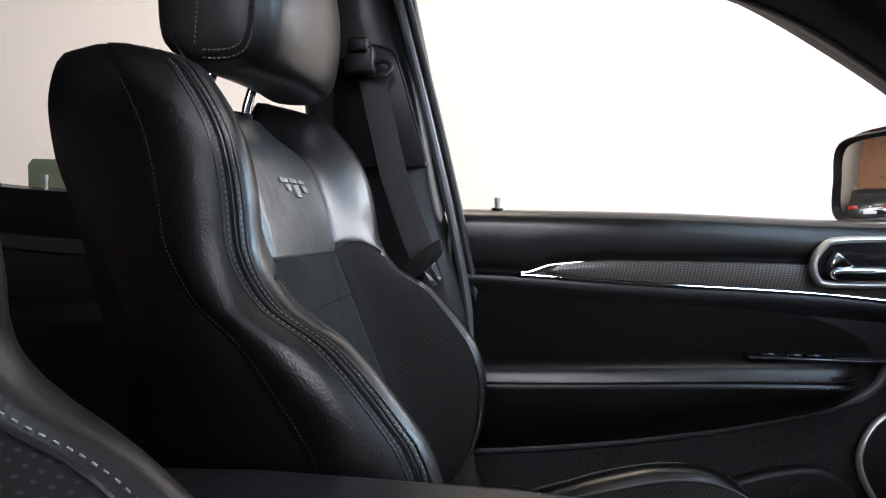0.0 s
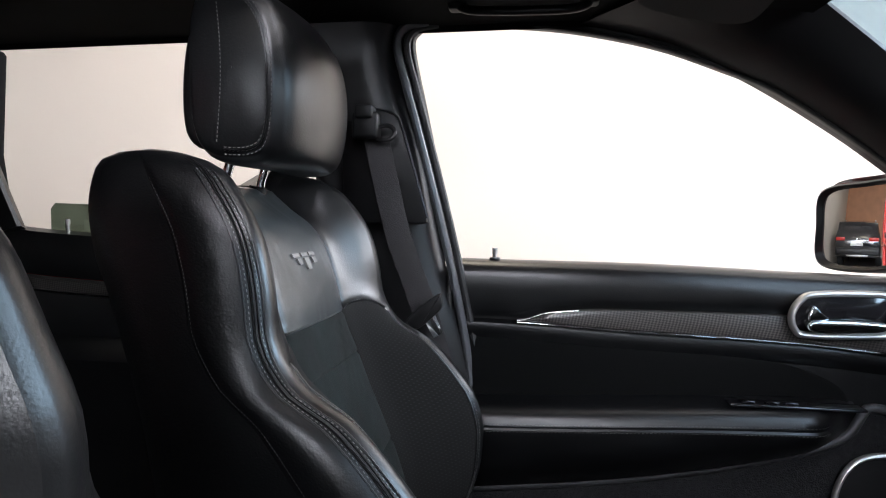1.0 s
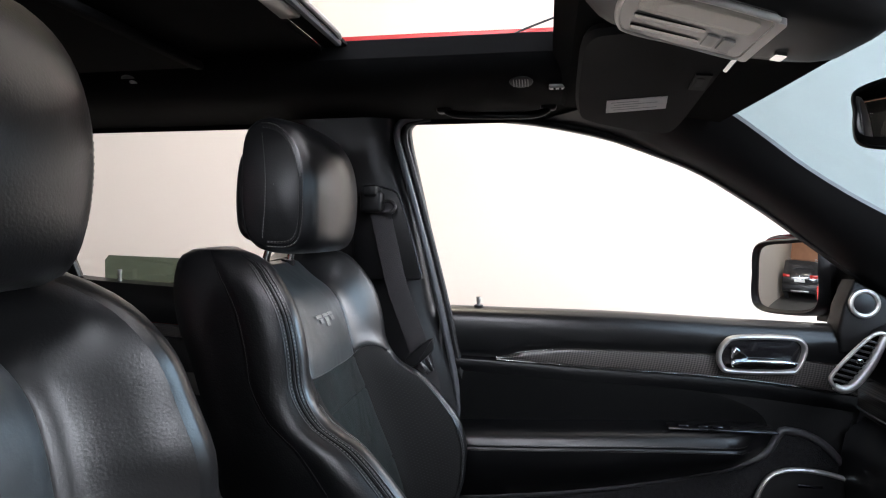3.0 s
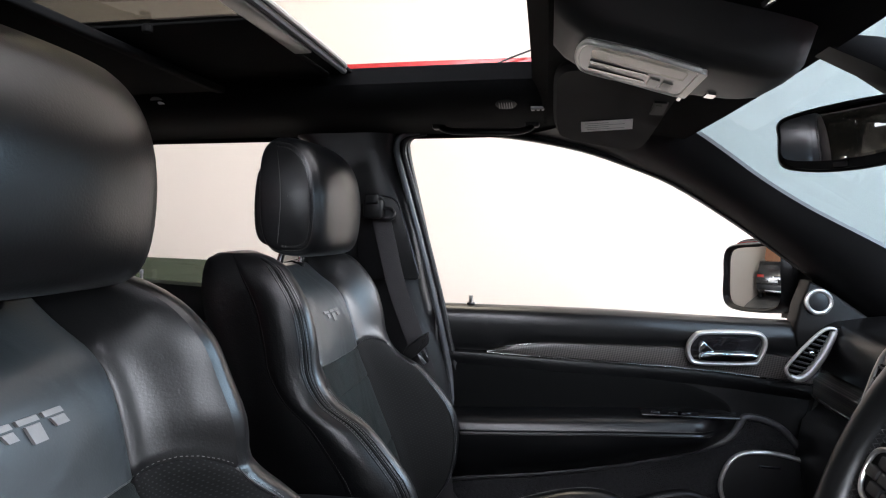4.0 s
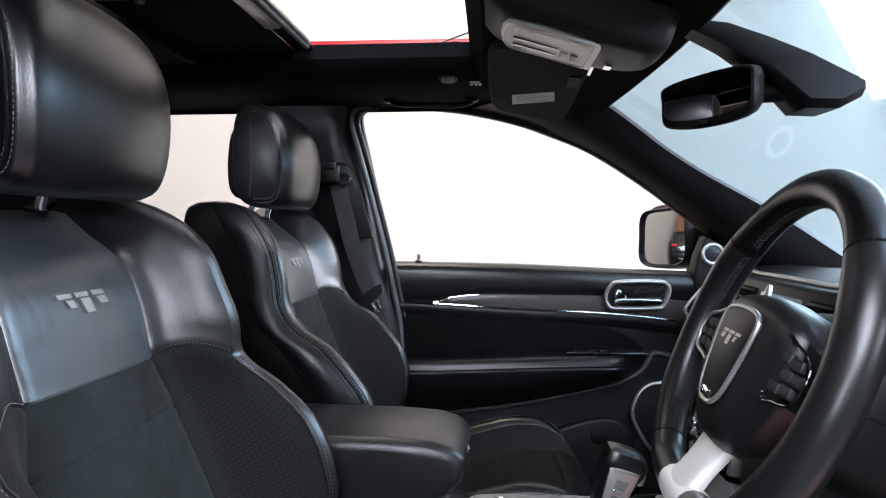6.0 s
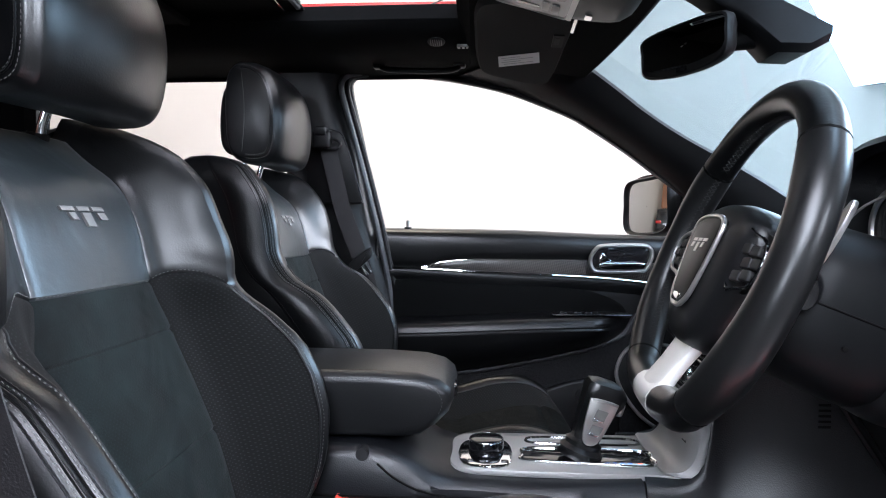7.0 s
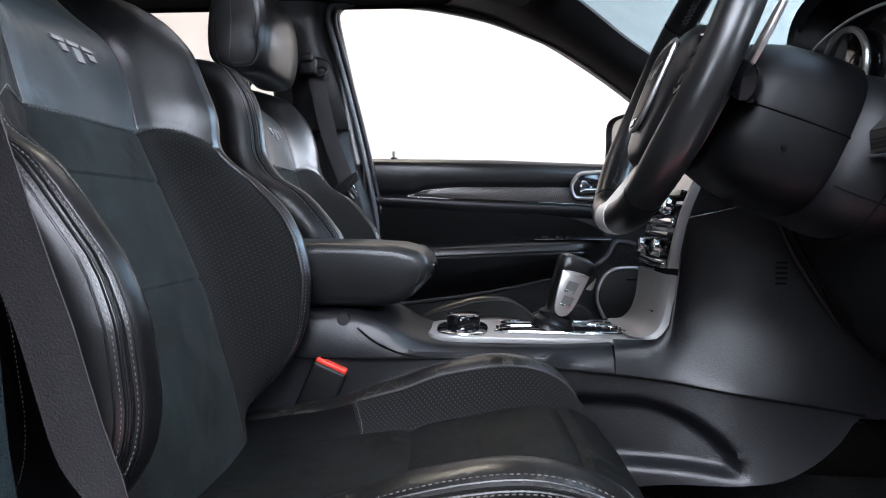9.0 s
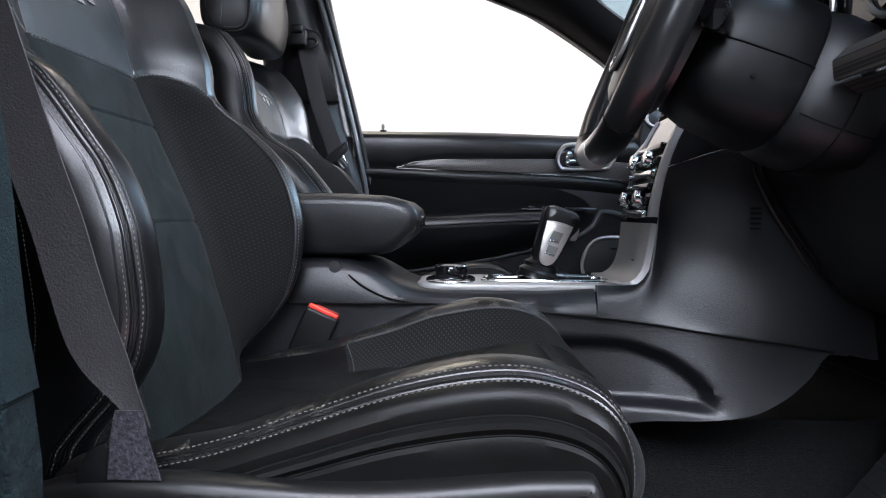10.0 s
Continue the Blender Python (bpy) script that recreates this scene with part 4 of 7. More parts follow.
def body_shell():
    t = thing("car_body", (0, 0, 0.45), "red car body shell with an open roof hatch", "car", kind="structure")
    # roof skin round the hatch
    for name, b in (("roof_side", (-1.9, 0.5, 0.385, 0.62)), ("roof_side", (-1.9, 0.5, -0.62, -0.385)),
                    ("roof_front", (0.125, 0.5, -0.385, 0.385)), ("roof_rear", (-1.9, -1.1, -0.385, 0.385))):
        rows = []
        for i in range(9):
            x = b[0] + (b[1] - b[0]) * i / 8
            row = []
            for j in range(7):
                y = b[2] + (b[3] - b[2]) * j / 6
                row.append((x, y, 1.817 - 0.10 * y * y - 0.05 * max(0, x - 0.1) ** 2 * 4))
            rows.append(row)
        part(name, sheet(rows, 0.012), RED_PAINT, t)
    for s in (1, -1):
        rows = [[(x, s * 0.62, 1.778), (x, s * 0.70, 1.758), (x, s * 0.76, 1.735)] for x in (-1.9, -1.0, -0.3, 0.2)]
        part("roof_rail", sheet(rows, 0.01), RED_PAINT, t)
        part("sill", box(-1.2, 1.1, s * 0.80 - 0.07, s * 0.80 + 0.07, 0.40, 0.56, 0.03), RED_PAINT, t)
        part("rear_quarter", box(-1.95, -1.32, s * 0.86 - 0.05, s * 0.86 + 0.05, 0.40, 1.70, 0.04), RED_PAINT, t)
    # Unseen panel, added to shut out light from the rear side.
    part("side_closure", box(-1.92, -0.45, -0.86, -0.80, 0.44, 1.29, 0.02), PLASTIC_FINE, t, "plain black panel closing off the unseen rear side")
    part("floor_pan", box(-1.9, 1.35, -0.82, 0.82, 0.42, 0.455, 0.004), PLASTIC_FINE, t)
    part("firewall", box(1.28, 1.33, -0.85, 0.85, 0.42, 1.20, 0.01), PLASTIC_FINE, t)
    part("tailgate", box(-1.98, -1.92, -0.85, 0.85, 0.42, 1.22, 0.02), PLASTIC_FINE, t)
    part("tailgate_top", box(-1.98, -1.92, -0.85, 0.85, 1.64, 1.72, 0.02), PLASTIC_FINE, t)
    for s in (1, -1):
        part("tailgate_post", box(-1.98, -1.92, s * 0.76 - 0.09, s * 0.76 + 0.09, 1.225, 1.635, 0.01), PLASTIC_FINE, t)
    part("tailgate_glass", box(-1.955, -1.95, -0.665, 0.665, 1.225, 1.635, 0.001), GLASS_DARK, t, "dark tinted rear window")
    part("bonnet", box(1.34, 2.35, -0.80, 0.80, 1.06, 1.13, 0.03), RED_PAINT, t)
    return t


def carpet():
    rows = []
    for i in range(30):
        x = -1.85 + 3.1 * i / 29
        row = []
        for j in range(25):
            y = -0.80 + 1.6 * j / 24
            z = 0.475 + 0.17 * math.exp(-(y / 0.16) ** 2) + (0.30 * max(0, (x - 1.0) / 0.25) ** 1.5)
            z += 0.004 * noise.noise(Vector((x * 7, y * 7, 0)))
            row.append((x, y, z))
        rows.append(row)
    lone("carpet", sheet(rows, 0.012), CARPET, "black car carpet over the floor", "carpet", kind="structure")
    mat = rounded([(0.45, -0.60), (0.45, -0.26), (0.75, -0.24), (1.02, -0.28), (1.04, -0.55), (0.8, -0.62)], 6)
    lone("floor_mat", prism(mat, "z", 0.489, 0.499, 0.004), CARPET, "black carpet floor mat before the driver's seat", "floor mat")


def roof_edge(y):
    """Where the headliner meets the windscreen: x and z at a place across the car."""
    k = 1 - (y / 0.55) ** 2
    return 0.43 + 0.05 * k, 1.67 + 0.02 * k


def headliner():
    t = thing("headliner", (0, 0, 1.72), "black cloth headliner round the open roof hatch", "ceiling", kind="structure")
    for s in (1, -1):
        rows = []
        for i in range(40):
            x = -1.9 + 2.32 * i / 39
            e = max(0, (x - 0.05) / 0.4)
            dz = -0.028 * e * e
            edge = 0.36
            prof = [(0.698, 1.700), (0.688, 1.712), (0.66, 1.713), (0.62, 1.716), (0.57, 1.717), (0.50, 1.716), (0.44, 1.721), (0.40, 1.731), (0.372, 1.744), (edge, 1.756), (edge, 1.785)]
            rows.append([(x, s * y, z + dz) for y, z in prof])
        part("side_cloth", sheet(rows, 0.006), HEADLINER, t)
    rows = []
    for i in range(14):
        f = i / 13
        row = []
        for k in range(21):
            y = -0.56 + 0.056 * k
            hx, hz = roof_edge(y)
            z0 = 1.752 - 0.035 * (min(0.45, abs(y)) / 0.4) ** 2
            row.append((0.118 + (hx - 0.118) * f, y, z0 + (hz - z0) * f ** 1.5 + (0.03 if i == 0 else 0)))
        rows.append(row)
    part("front_cloth", sheet(rows, 0.006), HEADLINER, t)
    rows = [[(x, y, 1.735) for y in (-0.42, -0.2, 0, 0.2, 0.42)] for x in (-1.9, -1.5, -1.12)]
    part("rear_cloth", sheet(rows, 0.006), HEADLINER, t)
    # hatch rim: rubber and a bright guide rail
    for s in (1, -1):
        part("hatch_rail", box(-1.10, 0.115, s * 0.372 - 0.010, s * 0.372 + 0.010, 1.748, 1.770, 0.003), SILVER_PAINT, t, "dull metal guide rail")
        part("hatch_seal", tube([(-1.10, s * 0.382, 1.785), (0.118, s * 0.382, 1.778)], 0.008, 8), RUBBER, t)
    part("hatch_seal", tube([(0.122, -0.38, 1.776), (0.126, 0, 1.790), (0.122, 0.38, 1.776)], 0.008, 8), RUBBER, t)
    part("wind_deflector", tube([(0.118, 0.368, 1.812), (0.07, 0.371, 1.797), (0.015, 0.373, 1.776)], 0.0018, 6), RUBBER, t, "thin black deflector arm")
    return t


def roof_glass():
    t = thing("roof_hatch_glass", (-0.6, 0, 1.775), "dark tinted glass roof hatch, slid half open", "roof hatch")
    x0, x1, w = -1.09, -0.231, 0.358
    z = 1.772
    part("pane", box(x0 + 0.03, x1 - 0.052, -w + 0.10, 0.015, z, z + 0.006, 0.001), GLASS_DARK, t, "dark tinted glass").visible_shadow = False
    part("front_bar", box(x1 - 0.050, x1 - 0.018, -w + 0.03, 0.178, z - 0.007, z + 0.004, 0.004), GREY_PLASTIC, t, "dull grey inner bar")
    part("front_band", box(x1 - 0.052, x1 - 0.006, -w, w, z + 0.0045, z + 0.011, 0.002), SEAM, t, "black printed front band")
    part("seal", tube([(x1 - 0.010, -w, z - 0.001), (x1 - 0.010, w - 0.04, z - 0.001)], 0.006, 8), RUBBER, t)
    part("rim", tube(spline([(x1, -w, z + 0.005), (x1 + 0.001, 0, z + 0.005), (x1, w - 0.08, z + 0.005), (x1 - 0.012, w - 0.06, z + 0.003)], 6), 0.0045, 8), SILVER, t, "bright thin front rim")
    # Wide black sheet placed to fit where the glass looks dark to the camera.
    part("side_sheet", box(x0, x1 - 0.054, 0.016, w, z - 0.003, z + 0.008, 0.002), SEAM, t, "black sheet over the glass side")
    part("side_sheet", box(x0, x1 - 0.054, -w, -w + 0.099, z - 0.003, z + 0.008, 0.002), SEAM, t, "black sheet over the glass side")
    part("latch_pip", disc((-0.44, 0.013, z - 0.008), 0.008, 0.012, "z", 16, 0.003), SEAM, t, "small black stop")
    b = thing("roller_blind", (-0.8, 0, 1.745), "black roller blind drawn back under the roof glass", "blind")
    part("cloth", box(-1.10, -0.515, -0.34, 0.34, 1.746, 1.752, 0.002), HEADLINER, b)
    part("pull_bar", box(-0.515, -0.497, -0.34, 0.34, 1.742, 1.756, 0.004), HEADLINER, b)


# ---- door frame, pillars ----
WIN = [(-0.123, 1.278), (-0.150, 1.42), (-0.178, 1.57), (-0.196, 1.670), (-0.188, 1.694), (-0.160, 1.701), (-0.05, 1.699), (0.08, 1.686), (0.221, 1.656),
       (0.33, 1.618), (0.435, 1.573), (0.56, 1.495), (0.65, 1.432), (0.747, 1.362), (0.84, 1.292), (0.87, 1.262)]


def window_frame(s):
    """Frame of the front door's window, with its seal."""
    t = thing("door_window_frame", (0.3, s * 0.74, 1.27), "black door window frame, glass wound down", "window frame", "front window frames", "structure")
    pts = [Vector((x, s * wall_y(z), z)) for x, z in WIN]
    path = spline(pts, 4)
    rows = []
    for i, p in enumerate(path):
        a, b = path[max(i - 1, 0)], path[min(i + 1, len(path) - 1)]
        d = (b - a).normalized()
        o = d.cross(Vector((0, s, 0))).normalized() * -1      # outwards from the opening
        if o.dot(p - Vector((0.25, s * 0.73, 1.45))) < 0:
            o = -o
        q = Vector((0, s, 0))
        rows.append([p + o * 0.030 + q * 0.05, p + o * 0.026 + q * 0.048, p + o * 0.003 + q * 0.012, p + o * 0.004, p + o * 0.016 - q * 0.004, p + o * 0.024 + q * 0.004, p + o * 0.05 + q * 0.01, p + o * 0.055 + q * 0.05])
    part("frame", loft(rows), PLASTIC_FINE, t)
    part("seal", tube([r[3] + (r[4] - r[3]) * 0.3 for r in rows], 0.0035, 8), RUBBER, t)
    return t


def pillar_b(s):
    t = thing("b_pillar", (-0.28, s * 0.70, 0.55), "black plastic pillar trim with a grey door seal", "pillar", "door pillars", "structure")
    rows = []
    split = 0.905
    for z in [*[0.55 + (split - 0.003 - 0.55) * i / 8 for i in range(9)], *[split + 0.001 + (1.712 - split - 0.001) * i / 20 for i in range(21)]]:
        flare = max(0, (z - 1.60) / 0.112) ** 2
        front = curve([(0.55, -0.04), (0.9, -0.075), (1.1, -0.102), (1.26, -0.152), (1.467, -0.192), (1.627, -0.238), (1.70, -0.252)], z) - 0.004 + 0.03 * flare
        if s < 0:
            front = curve([(0.55, -0.064), (0.86, -0.070), (0.945, -0.085), (1.05, -0.099), (1.12, -0.113), (1.26, -0.154), (1.467, -0.196), (1.627, -0.242), (1.70, -0.256)], z) + 0.03 * flare
        back = curve([(0.55, -0.43), (1.0, -0.40), (1.3, -0.385), (1.5, -0.40), (1.66, -0.415), (1.712, -0.44)], z) - 0.05 * flare
        y = curve([(0.55, 0.76), (1.0, 0.735), (1.27, 0.712), (1.5, 0.682), (1.70, 0.66)], z)
        if s < 0:
            y -= 0.014 * ease(min(1, max(0, (1.3 - z) / 0.2)))
        prof = []
        for k in range(22):
            f = k / 21
            q = max(0, (f - 0.70) / 0.30, (0.18 - f) / 0.18)
            prof.append((back + (front - back) * f, s * (y - 0.010 + 0.036 * (1 - math.sqrt(max(0, 1 - q * q)))), z))
        rows.append([(back - 0.005, s * (y + 0.06), z), *prof, (front + 0.004, s * (y + 0.06), z)])
    part("trim", sheet(rows[9:], 0.004), PILLAR if s > 0 else CARPET_TEAL, t, "black pillar trim" if s > 0 else "dark felted pillar trim")
    part("lower_trim", sheet(rows[:9], 0.004), PILLAR if s > 0 else FELT_TEAL, t, "black pillar trim" if s > 0 else "nubbed dark pillar felt")
    # door seal: pale grey rubber that runs up the pillar and bends over at the top
    path = [(-0.09, 0.772, 0.9), (-0.100, 0.752, 1.08), (-0.132, 0.733, 1.26), (-0.172, 0.71, 1.44), (-0.212, 0.69, 1.60), (-0.228, 0.681, 1.67), (-0.214, 0.679, 1.703), (-0.17, 0.680, 1.713)]
    if s < 0:
        path = [(-0.07, 0.80, 0.55), *[(x - 0.004, y + 0.030, z) for x, y, z in path]]
    p = spline([(x, s * y, z) for x, y, z in path], 6)
    part("door_seal", tube(p, 0.0105, 10, flat=0.8), SEAL_GREY if s > 0 else RUBBER, t, "grey rubber door seal")
    p2 = [(a.x + 0.017, a.y + s * 0.006, a.z - 0.004) for a in p]
    part("door_edge", tube(p2, 0.007, 8), RUBBER if s > 0 else SEAM, t)
    # belt height slider with its panel
    slot = [(-0.325, 1.40), (-0.330, 1.50), (-0.318, 1.545), (-0.292, 1.556), (-0.250, 1.553), (-0.226, 1.542), (-0.213, 1.515), (-0.168, 1.358), (-0.168, 1.350), (-0.176, 1.347), (-0.30, 1.347)]
    part("guide_panel", prism(slot, "y", s * 0.664, s * 0.690, 0.004), PLASTIC_FINE, t, "black belt guide panel")
    rim = [(q.x, s * 0.6645, q.y) for q in spline([(a, b, 0) for a, b in slot[2:8]], 4)]
    part("panel_rim", tube(rim, 0.0022, 6), PILLAR, t)
    return t


def seat_belt(s):
    t = thing("seat_belt", (-0.09, s * 0.63, 0.80), "black webbing seat belt hanging beside the seat", "seat belt", "front seat belts")
    y = s * 0.648
    if s > 0:
        path = [(-0.258, y, 1.500), (-0.240, y, 1.42), (-0.215, y, 1.32), (-0.168, y, 1.19), (-0.130, y, 1.05), (-0.10, 0.645, 0.84), (-0.09, 0.64, 0.79)]
    else:
        path = [(-0.252, -0.655, 1.512), (-0.226, -0.672, 1.36), (-0.184, -0.676, 1.25), (-0.152, -0.676, 1.144), (-0.128, -0.672, 1.06), (-0.114, -0.669, 1.012), (-0.103, -0.667, 0.967), (-0.089, -0.665, 0.918), (-0.064, -0.661, 0.868), (-0.056, -0.658, 0.845)]
    p = spline(path, 7)
    rows = []
    for i, a in enumerate(p):
        w = 0.023 if s > 0 else curve([(0.845, 0.007), (0.865, 0.009), (0.90, 0.019), (0.925, 0.022), (1.10, 0.021)], a.z)
        d = (p[min(i + 1, len(p) - 1)] - p[max(i - 1, 0)]).normalized()
        e = d.cross(Vector((0, s, 0))).normalized()
        rows.append([a - e * w, a - e * w * 0.5 + Vector((0, -s * 0.0015, 0)), a + Vector((0, -s * 0.001, 0)), a + e * w * 0.5 + Vector((0, -s * 0.0015, 0)), a + e * w])
    part("webbing", sheet(rows, 0.0014), BELT, t, "black woven belt webbing")
    part("guide", box(-0.298, -0.250, s * 0.640 - 0.018, s * 0.640 + 0.018, 1.497, 1.545, 0.008), PLASTIC_FINE, t, "black belt height slider")
    part("guide_button", box(-0.290, -0.258, s * 0.630 - 0.016, s * 0.630 + 0.016, 1.532, 1.556, 0.005), PLASTIC_FINE, t)
    part("guide_ring", tube(spline([(-0.28, s * 0.638, 1.505), (-0.235, s * 0.634, 1.495), (-0.222, s * 0.638, 1.51), (-0.24, s * 0.642, 1.522)], 5, True), 0.004, 8, True), PLASTIC_FINE, t)
    dx, dz = (0, 0) if s > 0 else (-0.055, 0.16)
    part("tongue", prism([(x + dx, z + dz) for x, z in rounded([(-0.190, 1.185), (-0.140, 1.225), (-0.132, 1.218), (-0.135, 1.198), (-0.172, 1.165), (-0.19, 1.17)], 4)], "y", s * 0.612, s * 0.626, 0.004), PLASTIC_FINE, t, "black plastic belt tongue")
    part("tongue_plate", prism([(x + dx, z + dz) for x, z in ((-0.168, 1.186), (-0.148, 1.200), (-0.130, 1.158), (-0.146, 1.148))], "y", s * 0.616, s * 0.619, 0.001), CHROME, t, "bright steel tongue plate")
    if s < 0:
        part("sleeve", thick(loft([[(x, y, z) for x in (-0.076, -0.066, -0.054)] for y, z in ((-0.661, 0.862),)] + [[(x, y, z) for x in (a, (a + b) / 2, b)] for a, b, y, z in ((-0.079, -0.048, -0.664, 0.84), (-0.082, -0.038, -0.664, 0.806))], closed=False), 0.002), NETTING, t, "grey woven belt sleeve")
    part("anchor", prism(rounded([(-0.10, 0.765), (-0.11, 0.81), (-0.085, 0.835), (-0.06, 0.80), (-0.055, 0.765)], 4), "y", s * 0.648, s * 0.662, 0.003), PLASTIC_FINE, t)
    return t


def belt_buckle(yc, s):
    t = thing("belt_buckle", (-0.05, yc, 0.78), "black belt buckle with a red release button", "belt buckle", "belt buckles")
    m = pose(-0.055, yc, 0.80, 0, 24, 0)
    body = box(-0.029, 0.029, -0.016, 0.016, -0.055, 0.066, 0.006)
    part("housing", turned(body, m), PLASTIC_FINE, t)
    part("release_button", turned(box(-0.026, 0.026, -0.013, 0.013, 0.060, 0.072, 0.003), m), RED_BUTTON, t, "red release button")
    part("stalk", turned(box(-0.017, 0.017, -0.006, 0.006, -0.16, -0.050, 0.003), m), RUBBER, t)


def pillar_a(s):
    win = [(0.10, 0.692, 1.705), (0.24, 0.692, 1.672), (0.34, 0.700, 1.630), (0.435, 0.722, 1.585), (0.56, 0.737, 1.507), (0.65, 0.748, 1.443), (0.747, 0.757, 1.372), (0.85, 0.766, 1.297), (1.02, 0.77, 1.18)]
    scr = [(0.30, 0.50, 1.724), (0.39, 0.54, 1.708), (0.452, 0.577, 1.678), (0.520, 0.600, 1.634), (0.60, 0.620, 1.578), (0.70, 0.630, 1.515), (0.84, 0.645, 1.441), (0.95, 0.66, 1.378), (1.16, 0.69, 1.245)]
    a, b = spline(win, 5), spline(scr, 5)
    rows = []
    for p, q in zip(a, b):
        row = []
        for k in range(9):
            f = k / 8
            m = p.lerp(q, f)
            bulge = 0.024 * math.sin(math.pi * f)
            row.append((m.x - 0.4 * bulge, s * (m.y - bulge * 0.8), m.z - 0.3 * bulge))
        row = [(p.x + 0.004, s * (p.y + 0.05), p.z + 0.004), *row, (q.x + 0.010, s * (q.y + 0.012), q.z + 0.004)]
        rows.append(row)
    ob = lone("a_pillar", sheet(rows, 0.004), PLASTIC_FINE, "black windscreen pillar trim", "pillar", "structure", "windscreen pillars")
    return ob


def windscreen():
    t = thing("windscreen", (0.9, 0, 1.25), "wide windscreen with a faint blue tint", "windscreen", kind="structure")
    rows = []
    for i in range(10):
        f = (i - 1) / 8
        row = []
        for j in range(15):
            y = -0.70 + 1.4 * j / 14
            w = 0.60 + 0.11 * f
            yy = y / 0.70 * (w + 0.09)
            bow = 0.07 * (1 - (yy / w) ** 2)
            row.append((0.475 + bow + f * 0.78, yy, 1.690 - 0.47 * f + 0.02 * (1 - (yy / w) ** 2)))
        rows.append(row)
    part("pane", sheet(rows, 0.005), GLASS, t, "faintly blue glass").visible_shadow = False
    hdr = []
    for k in range(21):
        y = -0.56 + 0.056 * k
        hx, hz = roof_edge(y)
        hdr.append([(hx - 0.004, y, hz + 0.014), (hx + 0.008, y, hz + 0.010), (hx + 0.010, y, hz + 0.002), (hx + 0.001, y, hz - 0.002)])
    part("header_trim", sheet(hdr, 0.004), HEADLINER, t)
    return t


def side_mirror():
    t = thing("side_mirror", (0.74, 0.90, 1.26), "black wing mirror with a red cap outside the door", "wing mirror")
    c = Vector((0.690, 0.955, 1.347))
    n = MIRROR_AIM
    right = Vector((0, 0, 1)).cross(n).normalized()
    up = n.cross(right).normalized()
    outline = rounded([(-0.088, -0.080), (-0.097, 0.0), (-0.088, 0.074), (0.0, 0.090), (0.082, 0.088), (0.095, 0.02), (0.090, -0.07), (0.0, -0.092)], 6)
    def ringed(k, d):
        return [c + right * a * k + up * b * k + n * d for a, b in outline]
    dome = [[c + right * a * k + up * b * k + n * (0.0030 - (a * a + b * b) * k * k / (2 * 1.35)) for a, b in outline] for k in (0.92, 0.8, 0.65, 0.5, 0.35, 0.2, 0.08, 0.01)]
    part("glass", loft(dome, cap=False), MIRROR, t, "slightly domed mirror glass")
    part("bezel", loft([ringed(0.86, -0.010), ringed(0.91, 0.004), ringed(0.97, 0.012), ringed(1.02, 0.006), ringed(1.05, -0.02)], cap=False), PLASTIC_FINE, t, "black plastic mirror frame")
    part("back", loft([ringed(1.045, -0.022), ringed(1.06, -0.05), ringed(0.95, -0.09), ringed(0.6, -0.115), ringed(0.2, -0.12)]), PLASTIC_FINE, t, "black plastic mirror housing")
    def cap(k, d):
        return [c + right * a * k + up * (b * k + 0.010) + n * d for a, b in outline if b > 0.06]
    part("cap", loft([cap(1.07, -0.035), cap(1.08, -0.055), cap(0.98, -0.095), cap(0.62, -0.122)], closed=False), RED_PAINT, t, "red painted mirror cap")
    part("arm", loft([[(0.80 + a, 0.955, 1.29 + b) for a, b in ((-0.04, -0.05), (0.05, -0.05), (0.05, 0.08), (-0.04, 0.09))],
                      [(0.80 + a, 0.87, 1.28 + b) for a, b in ((-0.03, -0.035), (0.06, -0.03), (0.06, 0.10), (-0.02, 0.11))],
                      [(0.82 + a, 0.80, 1.28 + b) for a, b in ((-0.06, -0.03), (0.06, -0.03), (0.05, 0.10), (-0.04, 0.11))]]), PLASTIC_FINE, t)


